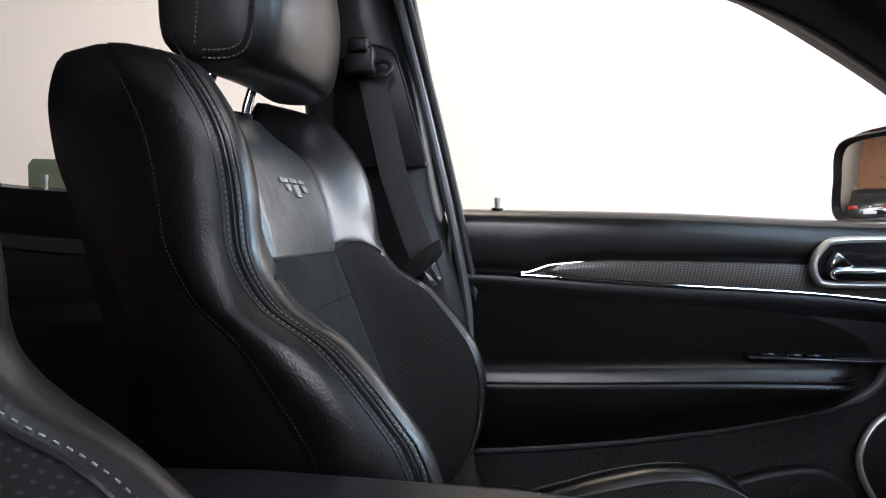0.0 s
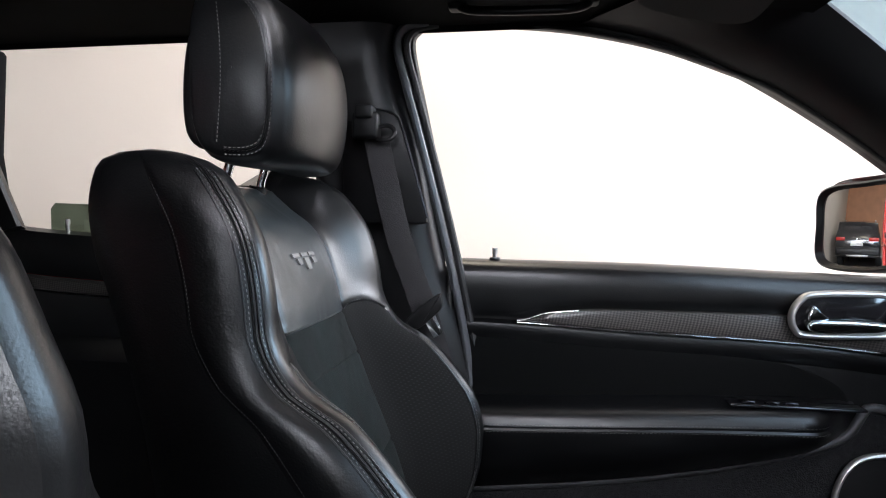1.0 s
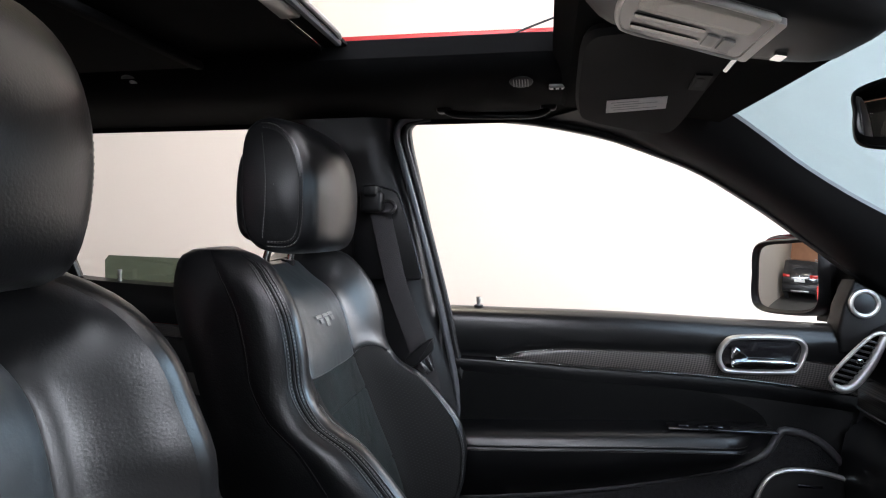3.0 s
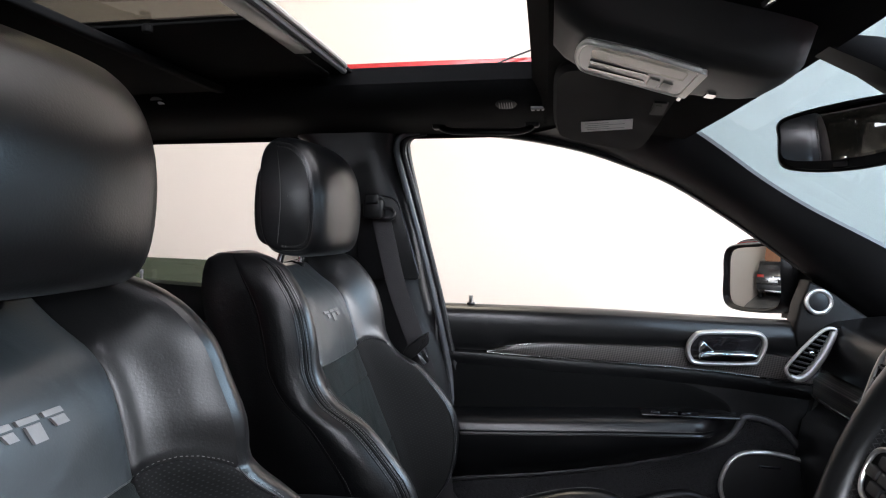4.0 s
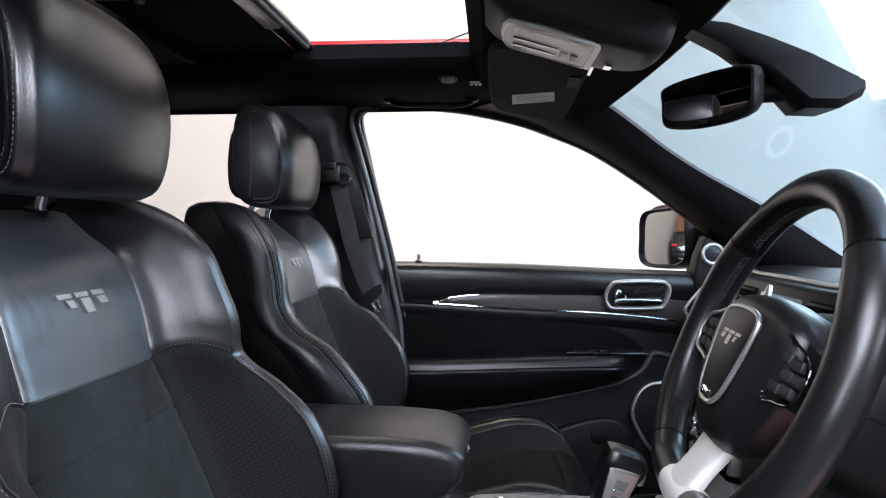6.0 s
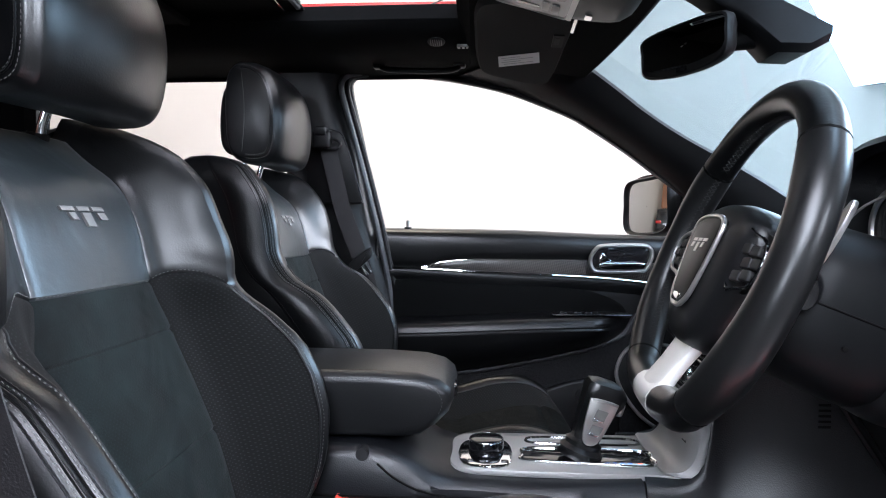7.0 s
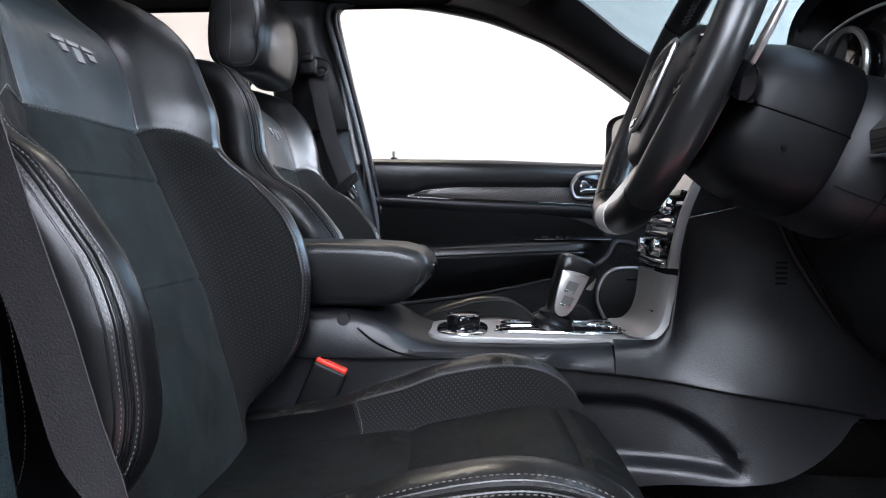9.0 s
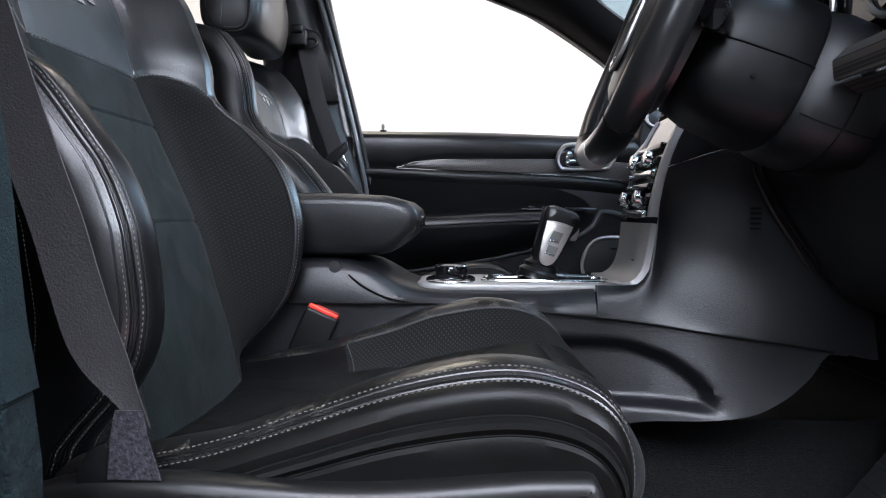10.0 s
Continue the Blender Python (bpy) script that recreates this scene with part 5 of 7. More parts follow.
def front_door():
    t = thing("front_door", (0.3, 0.76, 0.55), "closed black front door panel with carbon trim and armrest", "car door")
    xs = [*[-0.135 + 0.675 * i / 40 for i in range(40)], *[0.54 + 0.21 * i / 28 for i in range(28)], *[0.75 + 0.10 * i / 5 for i in range(6)]]
    def trim_top(x):
        return curve([(-0.135, 1.168), (-0.004, 1.1655), (0.05, 1.181), (0.17, 1.191), (0.478, 1.189), (0.85, 1.165)], x)
    def trim_bot(x):
        return curve([(-0.135, 1.166), (-0.004, 1.1615), (0.173, 1.152), (0.479, 1.140), (0.70, 1.119), (0.85, 1.10)], x)
    def carve(x):
        return curve([(-0.135, 0.835), (-0.038, 0.845), (0.174, 0.873), (0.418, 0.923), (0.552, 0.966), (0.587, 0.994), (0.598, 1.018), (0.610, 1.033), (0.641, 1.030), (0.683, 1.013), (0.704, 0.995), (0.737, 0.958), (0.85, 0.90)], x)
    def arm_top(x):
        return curve([(-0.135, 1.012), (0.0, 1.016), (0.385, 1.034), (0.56, 1.038), (0.60, 1.03)], x)
    rows = []
    for x in xs:
        b = belt(x)
        tt = trim_top(x)
        rows.append([(x, 0.835, b - 0.03), (x, 0.815, b - 0.004), (x, 0.79, b + 0.001), (x, 0.766, b - 0.003), (x, 0.751, b - 0.013), (x, 0.744, b - 0.030),
                     (x, 0.7415, (b + tt) / 2), (x, 0.7435, tt + 0.018), (x, 0.748, tt + 0.004), (x, 0.756, tt - 0.003)])
    part("belt_pad", sheet(rows, 0.004), LEATHER, t, "soft black leather belt pad")
    # carbon fibre band with a chrome lower line
    rows = [[(x, 0.753, trim_top(x) - 0.001), (x, 0.742, trim_top(x) - 0.003), (x, 0.7375, 0.5 * (trim_top(x) + trim_bot(x))), (x, 0.740, trim_bot(x) + 0.003), (x, 0.752, trim_bot(x) + 0.001)]
            for x in [-0.004 + 0.86 * i / 40 for i in range(41)]]
    band = part("carbon_band", sheet(rows, 0.003), CARBON, t, "woven dark carbon fibre trim")
    part("chrome_line", tube([(x, 0.739, trim_bot(x) - 0.001) for x in [-0.006 + 0.86 * i / 40 for i in range(41)]], 0.0022, 8), CHROME, band, "thin chrome line")
    part("chrome_line", tube([(x, 0.7405, trim_top(x) - 0.0015) for x in [-0.006 + 0.13 * i / 16 for i in range(17)]], [0.0026 - 0.0022 * i / 16 for i in range(17)], 8), CHROME, band, "thin chrome line")
    # roll below the band and the suede field
    rows = []
    for x in xs:
        zb = trim_bot(x)
        rows.append([(x, 0.757, zb + 0.001), (x, 0.744, zb - 0.006), (x, 0.741, zb - 0.016), (x, 0.746, zb - 0.03), (x, 0.753, zb - 0.04)])
    part("roll", sheet(rows, 0.003), LEATHER, t)
    field = [*[x for x in xs if x < 0.50], *[0.50 + 0.086 * i / 12 for i in range(13)]]
    def suede_top(x):
        return min(trim_bot(x) - 0.036, curve([(-0.2, 1.14), (0.10, 1.125), (0.307, 1.113), (0.459, 1.101), (0.525, 1.082), (0.566, 1.060), (0.580, 1.040), (0.586, 1.018)], x))
    rows = [[(x, 0.752, suede_top(x) + 0.0), (x, 0.7505, suede_top(x) - 0.006), (x, 0.7505, min(suede_top(x) - 0.008, 1.06)), (x, 0.7525, min(suede_top(x) - 0.010, 1.01))] for x in field]
    part("suede_field", sheet(rows, 0.003), SUEDE_DOOR, t, "black suede door field")
    rows = [[(x, 0.757, trim_bot(x) - 0.036), (x, 0.7545, 1.08 if x < 0.62 else 1.07), (x, 0.755, carve(x) - 0.02 if x > 0.58 else 0.98)] for x in xs]
    part("upper_panel", sheet(rows, 0.003), LEATHER, t, "smooth black leather door panel")
    # armrest with stitched edge
    rows = []
    ax = [-0.135 + 0.727 * i / 44 for i in range(45)]
    for x in ax:
        k = ease(min(1, max(0, (0.600 - x) / 0.11)))
        tz, cz = arm_top(x), carve(x)
        def yy(v):
            return 0.750 - (0.750 - v) * (0.05 + 0.95 * k)
        st = tz - 0.030
        top_z, low = st - 0.008, min(cz, st - 0.014)
        def down(f):
            return top_z + (low - top_z) * f
        rows.append([Vector(p) for p in ((x, 0.758, tz + 0.004), (x, yy(0.735), tz), (x, yy(0.700), tz - 0.001), (x, yy(0.676), tz - 0.006), (x, yy(0.664), tz - 0.016), (x, yy(0.660), st),
                     (x, yy(0.662), st - 0.004), (x, yy(0.659), top_z), (x, yy(0.662), down(0.2)), (x, yy(0.674), down(0.47)), (x, yy(0.694), down(0.72)), (x, yy(0.716), down(0.95)), (x, 0.744, low))])
    arm = part("armrest", sheet(rows, 0.004), LEATHER, t, "black leather armrest with double stitching")
    for c in (5, 7):
        line = [(r[c] + Vector((0, -0.0005, 0.0022 if c == 5 else -0.0022)), Vector((0, -1, 0))) for r in rows[1:-4]]
        part("stitching", stitches(line, 0.0042, 0.0026, 0.0011), STITCH_DARK, arm)
    # ridge and lower panel
    part("ridge", tube([(x, 0.736, carve(x) - 0.003) for x in xs if x < 0.745], 0.0085, 10), RIDGE, t, "grained plastic ridge")
    rows = []
    for x in xs:
        cz = carve(x)
        rows.append([(x, 0.752, cz), (x, 0.735, cz - 0.015), (x, 0.728, cz - 0.05), (x, 0.726, 0.75), (x, 0.730, 0.62), (x, 0.745, 0.52)])
    part("lower_panel", sheet(rows, 0.004), DOOR_FELT, t, "dark felted lower door panel")
    pocket = rounded([(0.16, 0.60), (0.20, 0.74), (0.30, 0.80), (0.42, 0.845), (0.50, 0.850), (0.55, 0.80), (0.56, 0.70), (0.54, 0.60)], 6)
    part("pocket", prism(pocket, "y", 0.700, 0.728, 0.010, 3), PLASTIC_FINE, t, "black plastic door pocket")
    part("bottle_cap", disc((0.458, 0.699, 0.806), 0.024, 0.006, "y", 32, 0.002), PLASTIC_FINE, t, "round black cover")
    # speaker with a satin ring
    spk = rounded([(0.595, 0.949), (0.70, 0.948), (0.80, 0.90), (0.815, 0.78), (0.72, 0.70), (0.625, 0.742), (0.560, 0.83), (0.552, 0.892)], 7)
    sp = part("speaker_grille", prism(spk, "y", 0.712, 0.730, 0.003), PLASTIC_FINE, t, "black speaker grille")
    part("speaker_ring", tube([(x, 0.711, z) for x, z in spk], 0.0065, 10, True, 0.8), SILVER, sp, "satin silver speaker ring")
    part("speaker_mark", box(0.632, 0.680, 0.709, 0.7115, 0.918, 0.924, 0.001), GLOSS_BLACK, sp, "small dark badge")
    # handle
    hz = rounded([(0.476, 1.192), (0.490, 1.218), (0.515, 1.229), (0.615, 1.231), (0.642, 1.222), (0.647, 1.200), (0.632, 1.165), (0.610, 1.158), (0.505, 1.156), (0.482, 1.165)], 5)
    h = part("handle_cup", prism(hz, "y", 0.730, 0.746, 0.002), GLOSS_BLACK, t, "dark handle recess")
    part("handle_ring", tube([(x, 0.729, z) for x, z in hz], 0.0085, 12, True, 0.7), SILVER, h, "satin silver handle surround")
    bar = rounded([(0.499, 1.170), (0.503, 1.182), (0.54, 1.185), (0.620, 1.183), (0.629, 1.175), (0.612, 1.166), (0.56, 1.163), (0.515, 1.163)], 4)
    part("handle_lever", prism(bar, "y", 0.712, 0.726, 0.005, 3), CHROME, h, "chrome handle lever")
    fin = rounded([(0.500, 1.184), (0.505, 1.207), (0.512, 1.208), (0.520, 1.198), (0.533, 1.186)], 4)
    part("lock_catch", prism(fin, "y", 0.716, 0.728, 0.003, 3), CHROME, h, "chrome lock catch")
    # window switches
    sw = part("switch_plate", box(0.365, 0.585, 0.684, 0.722, 1.034, 1.040, 0.003), GLOSS_BLACK, t, "gloss black switch plate")
    for x in (0.385, 0.425, 0.455):
        part("switch", box(x, x + 0.022, 0.686, 0.702, 1.038, 1.0455, 0.002), GLOSS_BLACK, sw)
        part("switch_rim", box(x + 0.002, x + 0.010, 0.6855, 0.6875, 1.0455, 1.0465, 0), CHROME, sw)
    part("grip_slot", box(0.495, 0.578, 0.686, 0.705, 1.0385, 1.0425, 0.002), PLASTIC_FINE, sw)
    part("lock_pin", tube([(-0.053, 0.786, 1.262), (-0.053, 0.786, 1.287), (-0.053, 0.786, 1.290), (-0.053, 0.786, 1.300)], [0.0046, 0.0046, 0.0058, 0.0054], 12), SILVER, t, "bright metal lock pin")
    part("lock_collar", disc((-0.053, 0.786, 1.2785), 0.011, 0.006, "z", 20, 0.002), LEATHER, t)
    # corner panel with the tweeter
    sail = [(0.715, 1.248), (0.725, 1.30), (0.745, 1.355), (0.80, 1.325), (0.93, 1.23), (0.93, 1.20), (0.72, 1.20)]
    part("corner_panel", prism(sail, "y", 0.735, 0.80, 0.008, 3), PLASTIC_FINE, t, "black corner panel")
    part("tweeter", disc((0.762, 0.733, 1.307), 0.021, 0.010, "y", 32, 0.003), PLASTIC, t, "black tweeter grille")
    part("tweeter_ring", tube([(0.762 + 0.026 * math.cos(q), 0.731, 1.307 + 0.026 * math.sin(q)) for q in [2 * math.pi * i / 40 for i in range(40)]], 0.0055, 8, True), SILVER, t, "satin silver tweeter ring")
    part("outer_skin", box(-0.12, 0.98, 0.835, 0.868, 0.5, 1.235, 0.015), RED_PAINT, t, "red outer door skin")
    part("latch_edge", box(-0.140, -0.132, 0.735, 0.834, 0.56, 1.262, 0.002), RUBBER, t)
    return t


def rear_door():
    t = thing("rear_door", (-0.8, 0.82, 0.55), "closed black rear door panel with carbon trim", "car door")
    xs = [-1.30 + 0.9 * i / 30 for i in range(31)]
    def yo(x):
        return 0.748 + 0.07 * ease(min(1, max(0, (-0.42 - x) / 0.5)))
    rows = [[(x, yo(x) + 0.07, belt(x) - 0.02), (x, yo(x) + 0.04, belt(x)), (x, yo(x) + 0.012, belt(x) - 0.006), (x, yo(x) + 0.002, belt(x) - 0.03), (x, yo(x), belt(x) - 0.07), (x, yo(x) + 0.008, belt(x) - 0.105)] for x in xs]
    part("belt_pad", sheet(rows, 0.004), LEATHER, t, "soft black leather belt pad")
    rows = [[(x, yo(x) + 0.008, belt(x) - 0.106), (x, yo(x) - 0.002, belt(x) - 0.112), (x, yo(x), belt(x) - 0.135), (x, yo(x) + 0.008, belt(x) - 0.14)] for x in xs]
    part("carbon_band", sheet(rows, 0.003), CARBON, t, "woven dark carbon fibre trim")
    part("chrome_line", tube([(x, yo(x) - 0.001, belt(x) - 0.140) for x in xs], 0.003, 8), CHROME, t)
    rows = [[(x, yo(x) + 0.01, belt(x) - 0.141), (x, yo(x) + 0.004, belt(x) - 0.16), (x, yo(x) + 0.006, 1.08), (x, yo(x) - 0.03, 1.06), (x, yo(x) - 0.05, 1.04), (x, yo(x) - 0.045, 1.0), (x, yo(x) - 0.01, 0.93), (x, yo(x), 0.86), (x, yo(x) + 0.01, 0.55)] for x in xs]
    part("panel", sheet(rows, 0.004), LEATHER, t)
    part("lock_pin", tube([(-1.049, 0.846, 1.312), (-1.049, 0.846, 1.336), (-1.049, 0.846, 1.339), (-1.049, 0.846, 1.35)], [0.0046, 0.0046, 0.0058, 0.0054], 12), SILVER, t, "bright metal lock pin")
    part("glass", prism([(-1.112, 1.28), (-1.112, 1.375), (-1.100, 1.388), (-0.36, 1.365), (-0.36, 1.28)], "y", 0.868, 0.873, 0.001), GLASS_GREEN, t, "green tinted pane, wound nearly down").visible_shadow = False
    win = [(-0.395, 1.285), (-0.405, 1.50), (-0.425, 1.64), (-0.46, 1.700), (-0.52, 1.712), (-0.85, 1.716), (-1.10, 1.722), (-1.145, 1.712), (-1.160, 1.63), (-1.170, 1.545), (-1.155, 1.456), (-1.125, 1.335)]
    path = spline([(x, 0.80 - 0.21 * (z - 1.29), z) for x, z in win], 4)
    rows = []
    for i, p in enumerate(path):
        d = (path[min(i + 1, len(path) - 1)] - path[max(i - 1, 0)]).normalized()
        n = d.cross(Vector((0, 1, 0))).normalized()
        if n.dot(p - Vector((-0.75, 0.75, 1.5))) < 0:
            n = -n
        q = Vector((0, 1, 0))
        rows.append([p + n * 0.03 + q * 0.05, p + n * 0.004 + q * 0.01, p + n * 0.006, p + n * 0.02, p + n * 0.05 + q * 0.006, p + n * 0.06 + q * 0.05])
    part("window_frame", loft(rows), PLASTIC_FINE, t)
    part("outer_skin", box(-1.25, -0.42, 0.885, 0.91, 0.5, 1.25, 0.012), RED_PAINT, t, "red outer door skin")
    lone("rear_pillar", prism([(-1.94, 1.25), (-1.94, 1.74), (-1.20, 1.735), (-1.215, 1.5), (-1.19, 1.33)], "y", 0.76, 0.86, 0.02), HEADLINER, "black rear pillar trim", "pillar", "structure")
    return t


body_shell()
carpet()
headliner()
roof_glass()
for side in (1, -1):
    pillar_b(side)
    pillar_a(side)
    seat_belt(side)
window_frame(1)
windscreen()
front_door()
rear_door()
side_mirror()
belt_buckle(-0.13, 1)


# ---- centre console ----
STACK = [(0.452, 0.9035), (0.476, 0.906), (0.494, 0.922), (0.504, 0.95), (0.509, 0.985), (0.512, 1.012), (0.518, 1.05), (0.530, 1.10), (0.548, 1.15), (0.575, 1.20)]


def console():
    t = thing("centre_console", (0.2, 0, 0.47), "black centre console with a silver gear panel", "console")
    def top(x):
        return curve([(-0.45, 0.945), (-0.03, 0.945), (0.03, 0.937), (0.065, 0.922), (0.10, 0.902), (0.14, 0.893), (0.25, 0.890), (0.42, 0.896), (0.50, 0.905), (0.56, 0.925), (0.62, 0.965), (0.74, 1.02), (0.82, 1.05)], x)
    def mid(x):
        return curve([(-0.45, 0.872), (0.123, 0.872), (0.412, 0.852), (0.532, 0.840), (0.784, 0.808), (0.82, 0.80)], x)
    X = [-0.45 + 1.27 * i / 70 for i in range(71)]
    def half(x):
        return curve([(-0.45, 0.112), (0.05, 0.112), (0.14, 0.108), (0.42, 0.112), (0.5, 0.12), (0.6, 0.15), (0.82, 0.17)], x)
    rows = []
    for x in [*[q for q in X if q < 0.415], 0.4200]:
        h, zt, zm = half(x), top(x), mid(x)
        rows.append([(x, -h - 0.018, zm + 0.0015), (x, -h - 0.017, zm + 0.012), (x, -h - 0.010, zt - 0.018), (x, -h - 0.002, zt - 0.006), (x, -h + 0.010, zt), (x, -0.05, zt + 0.002), (x, 0.05, zt + 0.002), (x, h - 0.010, zt), (x, h + 0.002, zt - 0.006), (x, h + 0.010, zt - 0.018), (x, h + 0.017, zm + 0.012), (x, h + 0.018, zm + 0.0015)])
    part("upper_shell", sheet(rows, 0.003), PLASTIC, t, "grained black plastic console top")
    # flared wings that sweep from the console up to the stack
    for s in (1, -1):
        rows = []
        for i in range(44):
            x = 0.4222 + 0.41 * i / 43
            zl = mid(x) + 0.0015
            zt = curve([(a + 0.010, b) for a, b in STACK], x)
            h = half(x)
            k = ease(min(1, max(0, (x - 0.43) / 0.11)))
            row = []
            for j in range(27):
                z = zl + (zt - zl) * (j / 26) ** 1.5
                shell = curve([(zl, h + 0.018), (max(zl + 0.012, zt - 0.018), h + 0.010), (max(zl + 0.02, zt - 0.006), h + 0.002), (max(zl + 0.026, zt), h - 0.010)], z)
                inner = 0.100 + 0.12 * max(0, x - 0.55)
                flare = inner + (h + 0.018 - inner) * math.exp(-((z - zl) / curve([(0.43, 0.080), (0.50, 0.075), (0.56, 0.072), (0.65, 0.105), (0.80, 0.16)], x)) ** 1.25)
                row.append((x, s * (shell + (flare - shell) * k), z))
            rows.append(row)
        part("console_wing", sheet(rows, 0.003), PLASTIC, t, "grained black plastic wing up to the centre stack")
    # lower side panels with the long pressed hollow
    for s in (1, -1):
        rows = []
        for x in [-0.45 + 1.24 * i / 130 for i in range(131)]:
            zm = mid(x) + 0.004
            zl = curve([(-0.45, 0.60), (0.3, 0.66), (0.466, 0.690), (0.569, 0.703), (0.64, 0.716), (0.69, 0.740), (0.73, 0.772), (0.765, 0.808), (0.79, 0.806)], x)
            row = []
            h = half(x)
            for j in range(34):
                f = j / 33
                z = zm + (zl - zm) * f
                y = h + 0.0165 + 0.030 * f ** 1.3 * min(1, (zm - zl) / 0.12)
                # hollow: an arch that falls towards the front
                arch = curve([(0.10, 0.81), (0.38, 0.824), (0.456, 0.822), (0.52, 0.805), (0.56, 0.782), (0.585, 0.755), (0.596, 0.73)], x)
                base = 0.710
                q = min((arch - z) / 0.024, (z - base) / 0.020, (0.604 - x) / 0.030, x / 0.05)
                y -= 0.019 * ease(min(1, max(0, q)))
                row.append((x, s * y, z))
            rows.append(row)
        part("side_panel", sheet(rows, 0.003), PLASTIC, t, "grained black plastic side panel with a pressed hollow")
    def side_y(x, z):
        f = min(1, max(0, (z - mid(x) - 0.012) / max(0.004, top(x) - 0.030 - mid(x))))
        return half(x) + 0.0172 - 0.007 * f
    jx = 0.1232
    zs = [mid(jx) + 0.002 + (top(jx) - 0.019 - mid(jx)) * i / 8 for i in range(3)]
    part("panel_joint", tube([(jx, -side_y(jx, z) - 0.0026, z) for z in zs], 0.0014, 6), SEAM, t)
    # sweeping joint line below the armrest
    sweep = spline([(0.012, 0, 0.921), (0.035, 0, 0.903), (0.062, 0, 0.889), (0.09, 0, 0.880), (0.124, 0, 0.8735)], 6)
    part("sweep_line", tube([(p.x, -side_y(p.x, p.z) - 0.0026, p.z) for p in sweep], 0.0016, 6), SEAM, t)
    for s in (1, -1):
        part("panel_seam", tube([(x, s * (half(x) + 0.0228), mid(x) + 0.0020) for x in X if x < 0.77], 0.0020, 6), SEAM, t)
    # armrest lid
    side = [(-0.36, 0.952), (-0.36, 1.050), (-0.20, 1.058), (0.0, 1.057), (0.07, 1.053), (0.105, 1.044), (0.122, 1.030), (0.127, 1.012), (0.120, 0.992), (0.098, 0.970), (0.075, 0.955), (0.05, 0.950), (-0.1, 0.949)]
    lid = part("armrest_lid", prism(side, "y", -0.098, 0.098, 0.020, 5), ARM_LEATHER, t, "padded black leather armrest lid")
    edge = spline([(-0.34, 0, 1.040), (-0.20, 0, 1.046), (0.0, 0, 1.046), (0.062, 0, 1.043), (0.092, 0, 1.035), (0.107, 0, 1.020), (0.110, 0, 1.005), (0.102, 0, 0.988)], 6)
    for s in (1, -1):
        part("stitching", stitches([(Vector((p.x, s * 0.0972, p.z)), Vector((0.1, s, 0.35))) for p in edge], 0.0036, 0.0022, 0.0009), STITCH, lid, "pale grey thread")
    part("armrest_latch", box(0.121, 0.130, -0.022, 0.022, 0.998, 1.018, 0.003), GLOSS_BLACK, lid, "small gloss black latch")
    part("hinge_pin", tube([(-0.012, -0.124, 0.934), (-0.012, -0.100, 0.934)], 0.010, 14), RUBBER, t, "round black rubber stop")
    # silver gear panel
    z = 0.897
    plate = rounded([(0.128, -0.070), (0.122, 0.0), (0.128, 0.070), (0.20, 0.088), (0.44, 0.092), (0.482, 0.088), (0.482, -0.088), (0.44, -0.092), (0.20, -0.088)], 5)
    p = part("gear_panel", prism(plate, "z", z - 0.006, z + 0.005, 0.003), SILVER_PAINT, t, "satin silver gear panel")
    part("dial_plate", prism(rounded([(0.142, -0.070), (0.142, 0.03), (0.215, 0.035), (0.215, -0.075)], 4), "z", z + 0.004, z + 0.0095, 0.003), CHROME, p, "chrome dial surround")
    knob = [(0.028, 0.0), (0.030, 0.004), (0.029, 0.018), (0.0265, 0.024), (0.020, 0.026), (0.0, 0.0265)]
    n = 28
    rows = [[(0.180 + r * math.cos(2 * math.pi * i / n), -0.022 + r * math.sin(2 * math.pi * i / n), z + 0.009 + h) for i in range(n)] for r, h in knob[:-1]]
    part("dial", loft(rows), GLOSS_BLACK, p, "black rotary dial with a chrome rim")
    part("dial_rim", tube([(0.180 + 0.0275 * math.cos(2 * math.pi * i / n), -0.022 + 0.0275 * math.sin(2 * math.pi * i / n), z + 0.032) for i in range(n)], 0.0016, 6, True), CHROME, p, "chrome dial rim")
    for x in (0.150, 0.168, 0.188, 0.204):
        part("dial_button", box(x, x + 0.012, -0.0685, -0.060, z + 0.008, z + 0.0115, 0.001), GLOSS_BLACK, p)
    gate = rounded([(0.245, -0.050), (0.240, -0.03), (0.245, 0.000), (0.30, 0.004), (0.44, 0.000), (0.452, -0.03), (0.445, -0.062), (0.35, -0.060)], 5)
    g = part("gear_gate", prism(gate, "z", z + 0.003, z + 0.008, 0.002), GLOSS_BLACK, p, "gloss black gear gate")
    part("gate_rim", tube([(x, y, z + 0.008) for x, y in gate], 0.0030, 8, True), CHROME, g, "chrome gate rim")
    part("mark_plate", box(0.360, 0.436, -0.0665, -0.0525, z + 0.0062, z + 0.0081, 0.0006), SPOKE, g, "bright plate of the gear marks")
    for i, x in enumerate((0.372, 0.384, 0.396, 0.408, 0.424)):
        part("gear_mark", box(x, x + 0.006, -0.060, -0.0555, z + 0.0082, z + 0.0092, 0), LED_RED if i == 4 else SCREEN_BLUE, g)
    for x in (0.26, 0.36):
        part("tray_rim", tube([(a, b, z + 0.006) for a, b in rounded([(x, 0.035), (x, 0.062), (x + 0.08, 0.062), (x + 0.08, 0.035)], 4)], 0.0028, 6, True), CHROME, p, "chrome rimmed slot")
    return t


